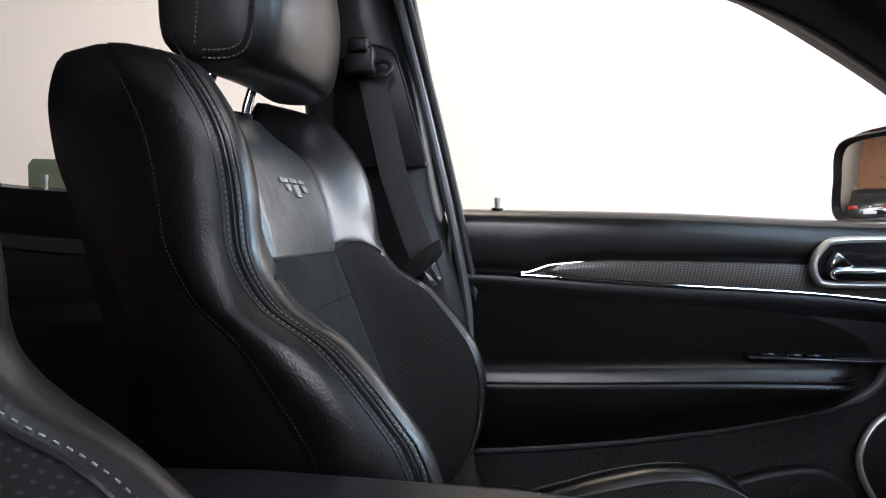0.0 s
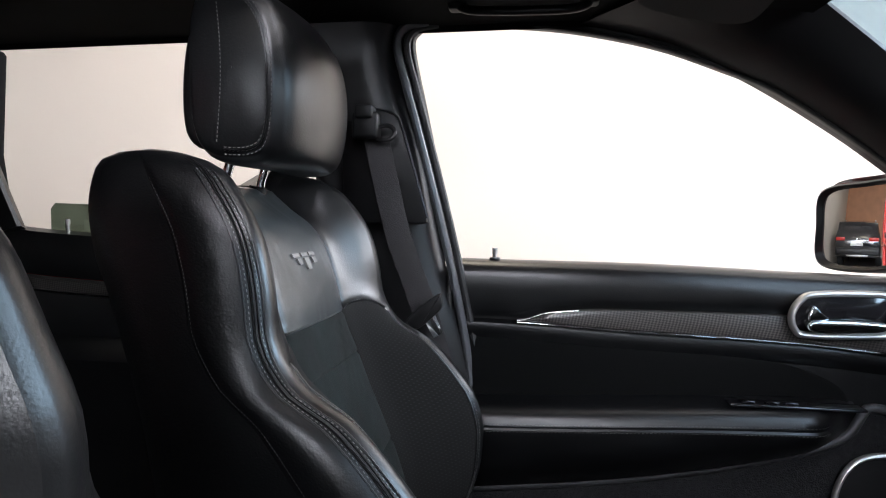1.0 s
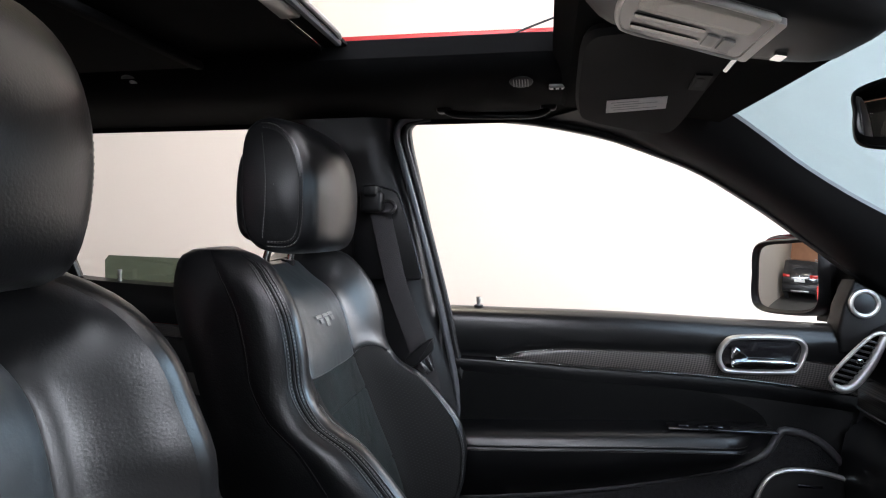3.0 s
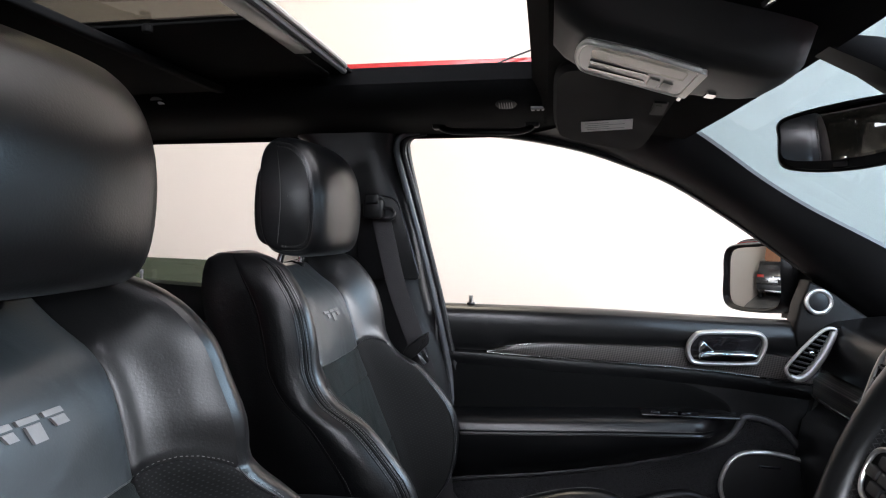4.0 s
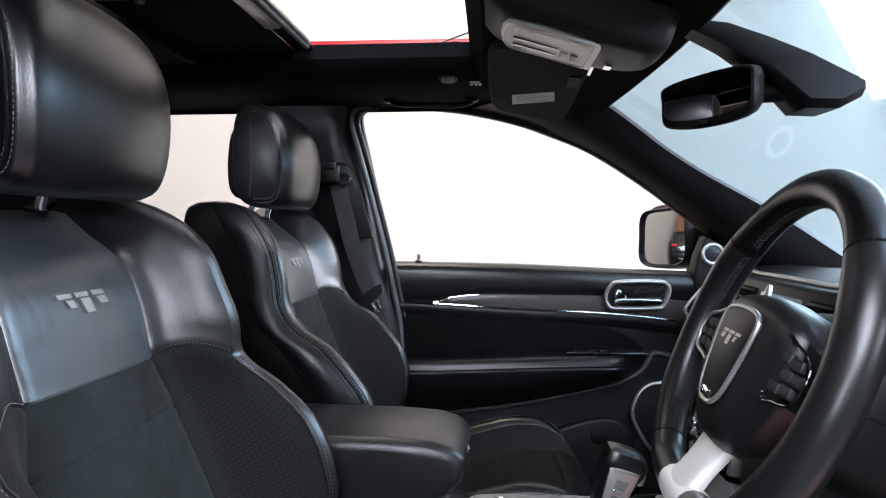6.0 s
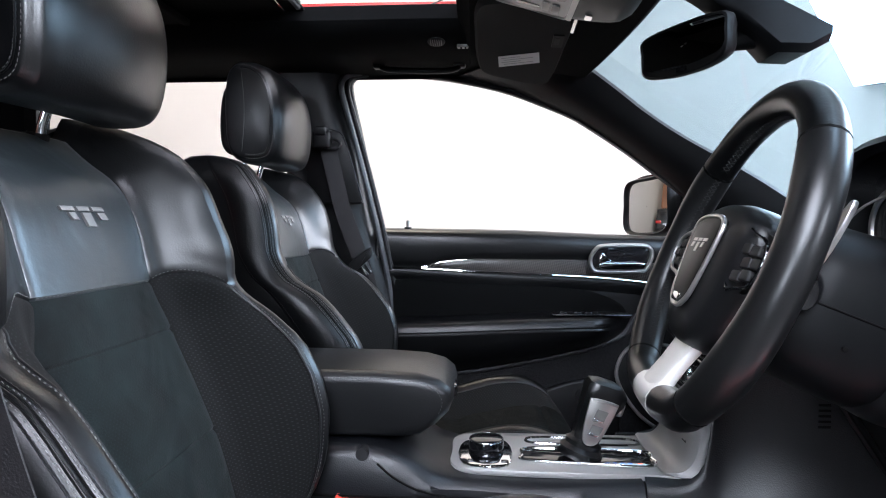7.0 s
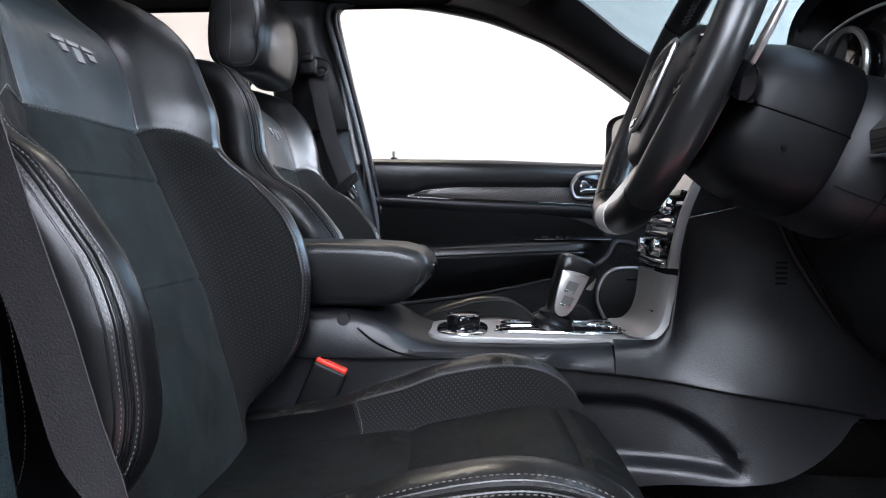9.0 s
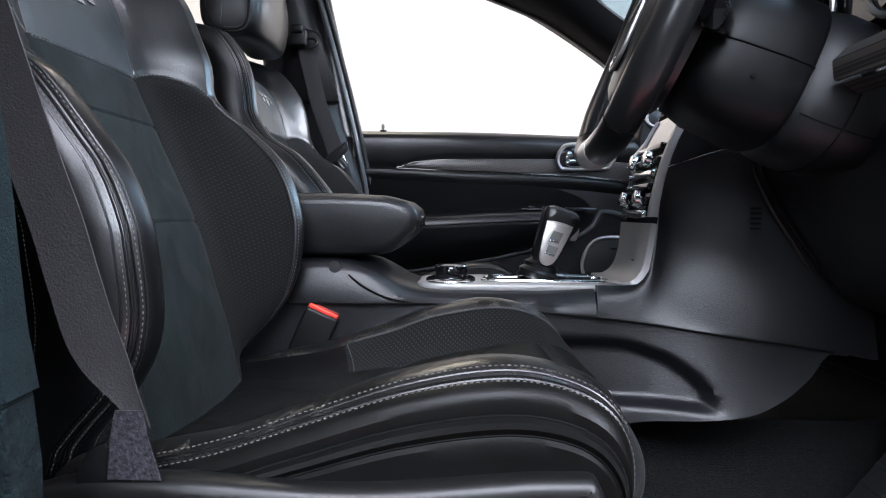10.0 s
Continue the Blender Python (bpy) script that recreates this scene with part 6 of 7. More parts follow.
def gear_lever():
    t = thing("gear_lever", (0.335, -0.03, 0.905), "silver and black gear lever with a leather boot", "gear lever")
    m = pose(0.333, -0.028, 0.905, 0, 18, 0)
    rows = []
    n = 20
    for h, r in ((0.0, 0.038), (0.007, 0.035), (0.013, 0.037), (0.020, 0.030), (0.027, 0.031), (0.033, 0.024), (0.040, 0.021), (0.044, 0.016)):
        rows.append([m @ Vector((r * math.cos(2 * math.pi * i / n), r * 0.8 * math.sin(2 * math.pi * i / n), h)) for i in range(n)])
    part("boot", loft(rows), LEATHER, t, "pleated black leather boot")
    rows = []
    for h, rx, ry, ox in ((0.026, 0.016, 0.013, 0), (0.035, 0.021, 0.018, 0), (0.06, 0.024, 0.022, 0), (0.09, 0.028, 0.026, 0.003), (0.105, 0.032, 0.028, 0.006), (0.120, 0.033, 0.028, 0.006), (0.130, 0.028, 0.024, 0.004), (0.135, 0.016, 0.014, 0.002)):
        rows.append([m @ Vector((ox + rx * max(-1, min(1, 1.25 * math.cos(2 * math.pi * i / n))), ry * max(-1, min(1, 1.25 * math.sin(2 * math.pi * i / n))), h)) for i in range(n)])
    part("grip", loft(rows[3:]), LEATHER, t, "black leather grip cap")
    part("stem", loft(rows[:4]), LEATHER, t)
    for s in (1, -1):
        plate = [(-0.010, 0.036), (0.015, 0.038), (0.027, 0.100), (0.022, 0.109), (-0.014, 0.107), (-0.019, 0.096)]
        pl = prism(rounded(plate, 5), "y", s * 0.0235, s * 0.0305, 0.003)
        f = part("side_plate", turned(pl, m), SILVER, t, "satin silver side plate")
        # Grey patches stand for recesses; their shade is put into the colour.
        for a, b in ((0.072, 0.092), (0.048, 0.066)):
            part("recess_patch", turned(prism([(-0.006, a), (0.012, a), (0.015, b), (-0.003, b)], "y", s * 0.0300, s * 0.0310, 0), m), GREY_PLASTIC, f, "grey patch for a recess, shade put in its colour")
            part("plate_lip", turned(prism([(-0.005, a), (0.011, a), (0.0115, a + 0.0045), (0.002, a + 0.0035), (-0.004, a + 0.0045)], "y", s * 0.0302, s * 0.0325, 0.0006), m), CHROME, f, "bright lip of the recess")
    part("trigger", turned(box(0.024, 0.044, -0.012, 0.012, 0.085, 0.110, 0.006), m), SILVER, t, "silver release trigger")
    return t


def dashboard():
    t = thing("dashboard", (0.9, 0, 0.9), "black leather covered dashboard with silver trims", "dashboard")
    # padded top: profile along y
    Y = [-0.74 + 1.48 * i / 40 for i in range(41)]
    rows = []
    for y in Y:
        rows.append([(0.775, y, 1.150), (0.768, y, 1.20), (0.770, y, 1.235), (0.780, y, 1.252), (0.80, y, 1.262), (0.86, y, 1.272), (0.95, y, 1.282), (1.08, y, 1.275), (1.22, y, 1.21)])
    part("top_pad", sheet(rows, 0.005), LEATHER, t, "stitched black leather top pad")
    rows = [[(0.800, y, 1.150), (0.770, y, 1.140), (0.757, y, 1.125), (0.757, y, 1.09), (0.768, y, 1.07)] for y in Y if y > 0.12]
    b = part("carbon_band", sheet(rows, 0.004), CARBON, t, "glossy carbon fibre dash band")
    part("chrome_line", tube([(0.753, y, 1.088) for y in Y if y > 0.12], 0.003, 8), CHROME, b, "thin chrome line")
    rows = [[(0.77, y, 1.072), (0.735, y, 1.03), (0.72, y, 0.95), (0.735, y, 0.85), (0.80, y, 0.76), (0.95, y, 0.70)] for y in Y if y > 0.11]
    part("glove_box", sheet(rows, 0.005), PLASTIC, t, "black glove box lid")
    knee = spline([(0.78, 0, 1.158), (0.70, 0, 1.150), (0.655, 0, 1.112), (0.676, 0, 1.050), (0.722, 0, 0.977), (0.775, 0, 0.905), (0.85, 0, 0.868), (0.95, 0, 0.86)], 4)
    ky = [-0.74 + 0.59 * i / 30 for i in range(31)]
    rows = [[(p.x + 0.010 * math.exp(-((y + 0.15) / 0.02) ** 2), y, p.z) for p in knee] for y in ky]
    kp = part("knee_panel", sheet(rows, 0.005), DASH_DARK, t, "black knee panel under the wheel")
    for y, r in ((-0.150, 0.0040), (-0.182, 0.0016)):
        part("panel_edge", tube([(p.x - 0.001, y, p.z - 0.001) for p in knee[6:]], r, 6), DASH_DARK if r > 0.002 else SEAM, kp)
    for k in range(5):
        part("sensor_slot", box(0.655, 0.672, -0.1445, -0.1435, 1.030 - 0.008 * k, 1.033 - 0.008 * k, 0), SEAM, kp)
    rows = [[(0.640, y, 1.205), (0.612, y, 1.200), (0.598, y, 1.186), (0.600, y, 1.166), (0.625, y, 1.150)] for y in [-0.72 + 0.265 * i / 12 for i in range(13)]]
    dc = part("driver_carbon", sheet(rows, 0.004), CARBON, t, "woven carbon fibre dash trim")
    part("chrome_line", tube([(0.600, y, 1.160) for y in [-0.72 + 0.265 * i / 12 for i in range(13)]], 0.0022, 6), CHROME, dc, "thin chrome line")
    for y in (0.745, -0.745):
        part("end_cap", prism([(0.80, 1.255), (0.95, 1.28), (1.2, 1.2), (1.2, 0.7), (0.78, 0.75), (0.74, 1.0), (0.775, 1.15)], "y", y - 0.012, y + 0.012, 0.004), PLASTIC_FINE, t)
    part("back_fill", box(0.86, 1.22, -0.72, 0.72, 0.75, 1.15, 0.02), PLASTIC_FINE, t)
    return t


def pedal():
    t = thing("accelerator_pedal", (0.82, -0.24, 0.49), "black hinged accelerator pedal on the carpet", "pedal")
    part("pad", turned(box(-0.012, 0.0, -0.030, 0.030, -0.085, 0.085, 0.005), pose(0.830, -0.235, 0.640, 0, 38, 0)), RUBBER, t, "ribbed black rubber pad")
    for k in range(5):
        part("rib", turned(box(-0.015, -0.010, -0.026, 0.026, -0.070 + 0.034 * k, -0.062 + 0.034 * k, 0.002), pose(0.830, -0.235, 0.640, 0, 38, 0)), RUBBER, t)
    part("arm", tube([(0.78, -0.235, 0.50), (0.79, -0.235, 0.575)], 0.012, 10), PLASTIC_FINE, t)


def side_vent():
    t = thing("air_vent", (0.73, 0.66, 1.13), "black slatted air vent in a silver surround", "air vent")
    o = [(0.764, 1.256), (0.744, 1.253), (0.712, 1.222), (0.674, 1.176), (0.669, 1.158), (0.683, 1.144), (0.706, 1.153), (0.735, 1.190), (0.764, 1.243)]
    ring = [Vector((x, 0.655, z)) for x, z in rounded(o, 5)]
    part("surround", tube(ring, 0.0040, 10, True), SILVER, t, "satin silver vent surround")
    side = spline([(0.765, 0.657, 1.249), (0.756, 0.656, 1.226), (0.737, 0.655, 1.188), (0.712, 0.655, 1.154), (0.692, 0.655, 1.142), (0.676, 0.656, 1.148)], 5)
    part("surround_cheek", tube(side, [0.0075 + 0.0020 * math.sin(math.pi * i / (len(side) - 1)) for i in range(len(side))], 10), SILVER, t, "broad satin silver vent cheek")
    rows = [[p + Vector((0.004, 0.004, 0)) for p in ring], [p + Vector((0.03, 0.03, 0)) for p in ring]]
    bm = loft(rows, cap=False)
    bm.faces.new([v for v in bm.verts][len(ring):])
    part("throat", bm, SEAM, t)
    for i in range(9):
        z = 1.158 + i * 0.0100
        x = 0.690 + i * 0.0073
        part("slat", turned(box(-0.018, 0.018, -0.006, 0.006, -0.0022, 0.0022, 0.001), pose(x, 0.660, z, 0, 14, 0)), PILLAR, t)
    part("thumb_wheel", box(0.712, 0.724, 0.646, 0.656, 1.196, 1.206, 0.003), CHROME, t)


def centre_stack():
    t = thing("centre_stack", (0.6, 0, 0.9), "centre stack with silver foot and chrome climate controls", "dashboard unit")
    prof = STACK
    face = spline([(x, 0, z) for x, z in prof], 6)
    def half(z):
        return 0.092 - 0.006 * math.sin(math.pi * min(1, max(0, (z - 0.905) / 0.11)))
    low = [p for p in face if p.z <= 1.0115]
    high = [p for p in face if p.z >= 1.0125]
    rows = []
    for p in low:
        h = half(p.z)
        rows.append([(p.x + 0.030, -h - 0.004, p.z - 0.004), (p.x + 0.006, -h, p.z), (p.x, -h + 0.008, p.z), *[(p.x - 0.001, y, p.z) for y in (-0.05, 0, 0.05)], (p.x, h - 0.008, p.z), (p.x + 0.006, h, p.z), (p.x + 0.030, h + 0.004, p.z - 0.004)])
    part("foot_trim", sheet(rows, 0.003), SILVER_PAINT, t, "satin silver foot of the stack")
    part("foot_button", turned(box(-0.004, 0.004, -0.012, 0.012, -0.008, 0.008, 0.003), pose(0.503, -0.045, 0.945, 0, 18, 0)), CHROME, t, "small oval chrome button")
    rows = [[(p.x + 0.003, y, p.z) for y in (-0.08, -0.04, 0, 0.04, 0.08)] for p in high]
    fc = part("control_face", sheet(rows, 0.003), GLOSS_BLACK, t, "gloss black control face")
    for s in (1, -1):
        rows = [[(p.x + 0.004, s * 0.080, p.z), (p.x - 0.002, s * 0.083, p.z), (p.x - 0.001, s * 0.091, p.z), (p.x + 0.008, s * 0.0935, p.z), (p.x + 0.03, s * 0.096, p.z - 0.004)] for p in high]
        part("edge_trim", sheet(rows, 0.003), SILVER_PAINT, t, "satin silver edge trim")
    for k, z in enumerate((1.022, 1.045, 1.068, 1.091, 1.114, 1.137)):
        x = curve([(q[1], q[0]) for q in prof], z)
        mat = CHROME if k in (0, 3) else GLOSS_BLACK
        part("control_bar", turned(box(-0.008, 0.004, -0.072, 0.072, -0.007, 0.007, 0.004), pose(x, 0, z, 0, 16, 0)), mat, fc)
        if k in (1, 4):
            for y in (-0.045, 0.045):
                part("control_knob", turned(disc((-0.012, 0, 0), 0.014, 0.018, "x", 24, 0.002), pose(x, y, z, 0, 16, 0)), CHROME, fc, "chrome ringed knob")
    part("trim_spear", tube([(0.535, -0.118, 1.100), (0.575, -0.20, 1.115), (0.592, -0.255, 1.122)], 0.0022, 8), CHROME, t, "thin bright trim spear")
    return t


def display():
    t = thing("display", (0.70, 0.03, 1.15), "lit touch display with small icons between dark vents", "display")
    m = DISPLAY_POSE
    def pl(a0, a1, b0, b1, d0, d1, r=0.002):
        return turned(box(d0, d1, a0, a1, b0, b1, r), m)
    part("bezel", pl(-0.165, 0.165, -0.062, 0.062, 0.0, 0.03, 0.01), PLASTIC_FINE, t, "black bezel")
    sc = part("screen", pl(-0.070, 0.070, -0.039, 0.039, -0.003, 0.004), SCREEN, t, "lit display glass")
    for a, b, w, h, mat in ((-0.062, 0.036, 0.030, 0.006, SCREEN_LIT), (0.0, 0.037, 0.034, 0.009, SCREEN_LIT), (0.045, 0.036, 0.02, 0.006, SCREEN_LIT), (0.0, 0.012, 0.14, 0.004, SCREEN_BLUE),
                            (-0.052, -0.012, 0.014, 0.014, SCREEN_LIT), (-0.018, -0.012, 0.012, 0.012, SCREEN_LIT), (0.02, -0.012, 0.014, 0.012, SCREEN_LIT), (0.056, -0.012, 0.014, 0.014, SCREEN_LIT),
                            (-0.052, -0.034, 0.020, 0.005, SCREEN_LIT), (-0.015, -0.034, 0.020, 0.005, SCREEN_LIT), (0.022, -0.034, 0.020, 0.005, SCREEN_LIT), (0.058, -0.034, 0.018, 0.005, SCREEN_LIT)):
        part("icon", pl((a - w * 0.36) * 0.84, (a + w * 0.36) * 0.84, (b - h * 0.32) * 0.84, (b + h * 0.32) * 0.84, -0.0040, -0.0028, 0), mat, sc)
    for s in (1, -1):
        v = part("vent_throat", pl(s * 0.125 - 0.034, s * 0.125 + 0.034, -0.042, 0.042, -0.0025, 0.012), SEAM, t, "dark air vent")
        for i in range(5):
            part("slat", pl(s * 0.125 - 0.032, s * 0.125 + 0.032, -0.034 + i * 0.017, -0.030 + i * 0.017, -0.005, 0.004, 0.001), PLASTIC_FINE, v)
    loop = rounded([(-0.168, 0.060), (-0.10, 0.068), (0.10, 0.068), (0.168, 0.060), (0.168, -0.03), (0.15, -0.064), (-0.15, -0.064), (-0.168, -0.03)], 6)
    part("surround", tube([m @ Vector((0.004, a, b)) for a, b in loop], 0.0045, 10, True), SILVER, t, "satin silver surround")


# ---- steering wheel and column ----
WHEEL = pose(0.4315, -0.3565, 1.2517, 0, 22.1, -3.0)      # local x: along the column to the front, y: across, z: up in the wheel's plane


def wheel_path(r=0.183, n=64):
    out = []
    for i in range(n):
        q = 2 * math.pi * i / n
        y, z = r * math.cos(q), r * math.sin(q)
        if z < -0.156:
            z = -0.156 - (-0.156 - z) * 0.35
        out.append(Vector((0, y, z)))
    return out


def steering_wheel():
    t = thing("steering_wheel", (0.426, -0.360, 1.236), "black leather sports steering wheel with silver spokes", "steering wheel")
    path = wheel_path()
    n = len(path)
    radii = []
    for p in path:
        q = math.atan2(p.z, p.y)
        radii.append(0.0197 + 0.0020 * math.exp(-((abs(abs(q) - 1.57) - 1.05) / 0.25) ** 2))
    def seg(i0, i1, mat, label, closed=False):
        idx = [i % n for i in range(i0, i1 + 1)]
        return part("rim", turned(tube([path[i] for i in idx], [radii[i] for i in idx], 16, up=(1, 0, 0)), WHEEL), mat, t, label)
    top = seg(7, 25, LEATHER, "smooth black leather rim")
    left = seg(25, 41, PERF_LEATHER, "perforated black leather rim")
    seg(41, 55, LEATHER, "smooth black leather rim")
    right = seg(-9, 7, PERF_LEATHER, "perforated black leather rim")
    # cross stitching on the inner side of the rim
    for rng, par in ((range(-8, 7), right), (range(26, 41), left), (range(8, 25), top)):
        bm = bmesh.new()
        for i in rng:
            a, b = path[i % n], path[(i + 1) % n]
            inw = (-a).normalized()
            for k in range(3):
                p = a.lerp(b, k / 3) + inw * (radii[i % n] * 0.985)
                for sg in (1, -1):
                    tube([p + Vector((-0.004, 0, 0)) + sg * (b - a).normalized() * 0.003, p + Vector((0.004, 0, 0)) - sg * (b - a).normalized() * 0.003], 0.0005, 5, bm=bm)
        part("stitching", turned(bm, WHEEL), STITCH_DARK, par, "pale grey cross stitching")
    for i in (7, 25, 41, 55):
        d = (path[(i + 1) % n] - path[i - 1]).normalized() * 0.0015
        part("rim_joint", turned(tube([path[i % n] - d, path[i % n] + d], radii[i % n] + 0.0002, 16, up=(1, 0, 0)), WHEEL), SEAM, t)
    # hub and airbag cover
    hub = rounded([(-0.085, 0.050), (0.0, 0.066), (0.085, 0.050), (0.098, 0.0), (0.075, -0.06), (0.045, -0.095), (0.0, -0.102), (-0.045, -0.095), (-0.075, -0.06), (-0.098, 0.0)], 5)
    def ring(k, d):
        return [WHEEL @ Vector((d, a * k, b * k)) for a, b in hub]
    part("hub", loft([ring(0.92, 0.045), ring(1.0, 0.02), ring(0.99, 0.004), ring(0.93, -0.008), ring(0.82, -0.014), ring(0.5, -0.018), ring(0.1, -0.019)]), HUB, t, "black hub and airbag cover")
    shield = rounded([(0.88 * a, 0.86 * b - 0.002) for a, b in ((-0.046, 0.046), (0.0, 0.052), (0.046, 0.046), (0.052, 0.020), (0.038, -0.045), (0.020, -0.066), (0.0, -0.070), (-0.020, -0.066), (-0.038, -0.045), (-0.052, 0.020))], 5)
    shield_part = part("hub_shield", loft([[WHEEL @ Vector((-0.012, a, b)) for a, b in shield], [WHEEL @ Vector((-0.0225, a * 0.98, b * 0.98)) for a, b in shield], [WHEEL @ Vector((-0.0245, a * 0.85, b * 0.85)) for a, b in shield]]), PLASTIC_FINE, t, "dark hub shield")
    part("shield_rim", tube([WHEEL @ Vector((-0.0215, a, b)) for a, b in shield], 0.0028, 8, True), SILVER, t, "chrome shield rim")
    part("shield_foot", turned(box(-0.026, -0.018, -0.015, 0.015, -0.060, -0.048, 0.004), WHEEL), CHROME, t, "chrome plate")
    ax = WHEEL.to_3x3()
    for bar in emblem(WHEEL @ Vector((-0.0245, 0, 0.010)), ax @ Vector((0, -1, 0)), ax @ Vector((0, 0, 1)), 0.052):
        part("emblem_bar", bar, SILVER, shield_part, "silver bar of a badge")
    for s in (1, -1):
        sp = [[Vector((0.016 + d, s * a, b)) for d, a, b in row] for row in
              ([(-0.010, 0.07, 0.040), (0.014, 0.07, 0.040), (0.014, 0.07, -0.030), (-0.010, 0.07, -0.030)],
               [(-0.012, 0.12, 0.028), (0.010, 0.12, 0.028), (0.010, 0.12, -0.026), (-0.012, 0.12, -0.026)],
               [(-0.014, 0.176, 0.024), (0.004, 0.176, 0.024), (0.004, 0.176, -0.028), (-0.014, 0.176, -0.028)])]
        sk = part("spoke", turned(loft(sp), WHEEL), PLASTIC_FINE, t, "black side spoke")
        pad = rounded([(s * 0.080, 0.030), (s * 0.108, 0.028), (s * 0.140, 0.019), (s * 0.147, 0.0), (s * 0.138, -0.020), (s * 0.108, -0.026), (s * 0.083, -0.025)], 5)
        part("button_rim", turned(tube([Vector((-0.008, a, b)) for a, b in pad], 0.0024 if s > 0 else 0.0017, 8, True), WHEEL), SILVER if s > 0 else GLOSS_BLACK, sk, "button surround")
        for a, b in ((0.096, 0.014), (0.120, 0.012), (0.134, 0.0), (0.120, -0.012), (0.096, -0.014), (0.110, 0.0)):
            part("button", turned(box(-0.0095, -0.002, s * a - 0.0105, s * a + 0.0105, b - 0.0055, b + 0.0055, 0.0022), WHEEL), RUBBER, sk)
        # paddle behind the rim
        pd = prism(rounded([(s * 0.10, -0.012), (s * 0.132, 0.025), (s * 0.144, 0.072), (s * 0.136, 0.079), (s * 0.113, 0.038), (s * 0.09, 0.0)], 5), "x", 0.040, 0.046, 0.002)
        part("paddle", turned(pd, WHEEL), SILVER, t, "bright metal shift paddle")
    # one broad silver spoke down to a satin clasp at the rim's foot
    rows = []
    for b, hw, d, th in ((-0.074, 0.044, 0.014, 0.010), (-0.100, 0.034, 0.009, 0.010), (-0.122, 0.030, 0.003, 0.010), (-0.145, 0.030, -0.003, 0.011), (-0.162, 0.033, -0.006, 0.013)):
        rows.append([WHEEL @ Vector((d + th * math.copysign(abs(math.sin(q)) ** 0.6, math.sin(q)), hw * math.copysign(abs(math.cos(q)) ** 0.6, math.cos(q)), b)) for q in [2 * math.pi * i / 20 for i in range(20)]])
    part("lower_spoke", loft(rows), SPOKE, t, "broad satin silver lower spoke")
    clasp = [path[i] for i in range(46, 51)]
    part("rim_clasp", turned(tube(clasp, 0.0202, 16, up=(1, 0, 0)), WHEEL), SPOKE, t, "satin silver rim insert")
    return t


def column():
    t = thing("steering_column", (0.55, -0.372, 1.15), "black steering column shroud with stalks", "steering column")
    rows = []
    n = 28
    for d, ry, rz in ((0.045, 0.060, 0.058), (0.058, 0.076, 0.076), (0.09, 0.084, 0.086), (0.14, 0.088, 0.090), (0.166, 0.087, 0.089), (0.172, 0.083, 0.085)):
        rows.append([WHEEL @ Vector((d, ry * math.copysign(abs(math.cos(q)) ** 0.7, math.cos(q)), rz * math.copysign(abs(math.sin(q)) ** 0.7, math.sin(q)) - 0.008)) for q in [2 * math.pi * i / n for i in range(n)]])
    part("shroud", loft(rows), SHROUD, t, "black column shroud")
    part("screw_hole", turned(disc((0.115, -0.0872, -0.040), 0.003, 0.002, "y", 12, 0.0005), WHEEL), SEAM, t)
    soft = []
    for d, ry, rz in ((0.168, 0.078, 0.080), (0.178, 0.087, 0.088), (0.200, 0.091, 0.091), (0.225, 0.091, 0.090), (0.250, 0.087, 0.086), (0.275, 0.074, 0.072), (0.30, 0.055, 0.055)):
        soft.append([WHEEL @ Vector((d, ry * math.copysign(abs(math.cos(q)) ** 0.75, math.cos(q)), rz * math.copysign(abs(math.sin(q)) ** 0.75, math.sin(q)) - 0.010)) for q in [2 * math.pi * i / n for i in range(n)]])
    boot = part("boot", loft(soft), DASH_DARK, t, "grained black column boot")
    part("boot_seam", tube([p + (p - (WHEEL @ Vector((0.222, 0, 0)))).normalized() * 0.0003 for p in soft[3]], 0.0010, 5, True), SEAM, boot)
    part("boot_seam", tube([r[n // 2 + 2] + Vector((0, -0.0003, 0)) for r in soft[1:6]], 0.0010, 5), SEAM, boot)
    part("shroud_joint", tube([r[n // 2] + Vector((0, -0.0006, 0)) for r in [[Vector(p) for p in q] for q in rows]], 0.0012, 6), SEAM, t)
    for s in (1, -1):
        # flattened stalk, thickening to a rounded tip
        st = [WHEEL @ Vector((0.072, s * 0.060, 0.010)), WHEEL @ Vector((0.062, s * 0.085, 0.006)), WHEEL @ Vector((0.050, s * 0.108, 0.000)), WHEEL @ Vector((0.042, s * 0.122, -0.004)), WHEEL @ Vector((0.040, s * 0.127, -0.006))]
        part("stalk", tube(spline(st, 4), [0.008 + 0.006 * math.sin(min(1, i / 13) * 2.2) if i < 15 else 0.006 if i < 16 else 0.002 for i in range(17)], 14, flat=1.5), GLOSS_BLACK, t, "glossy black stalk")
    return t


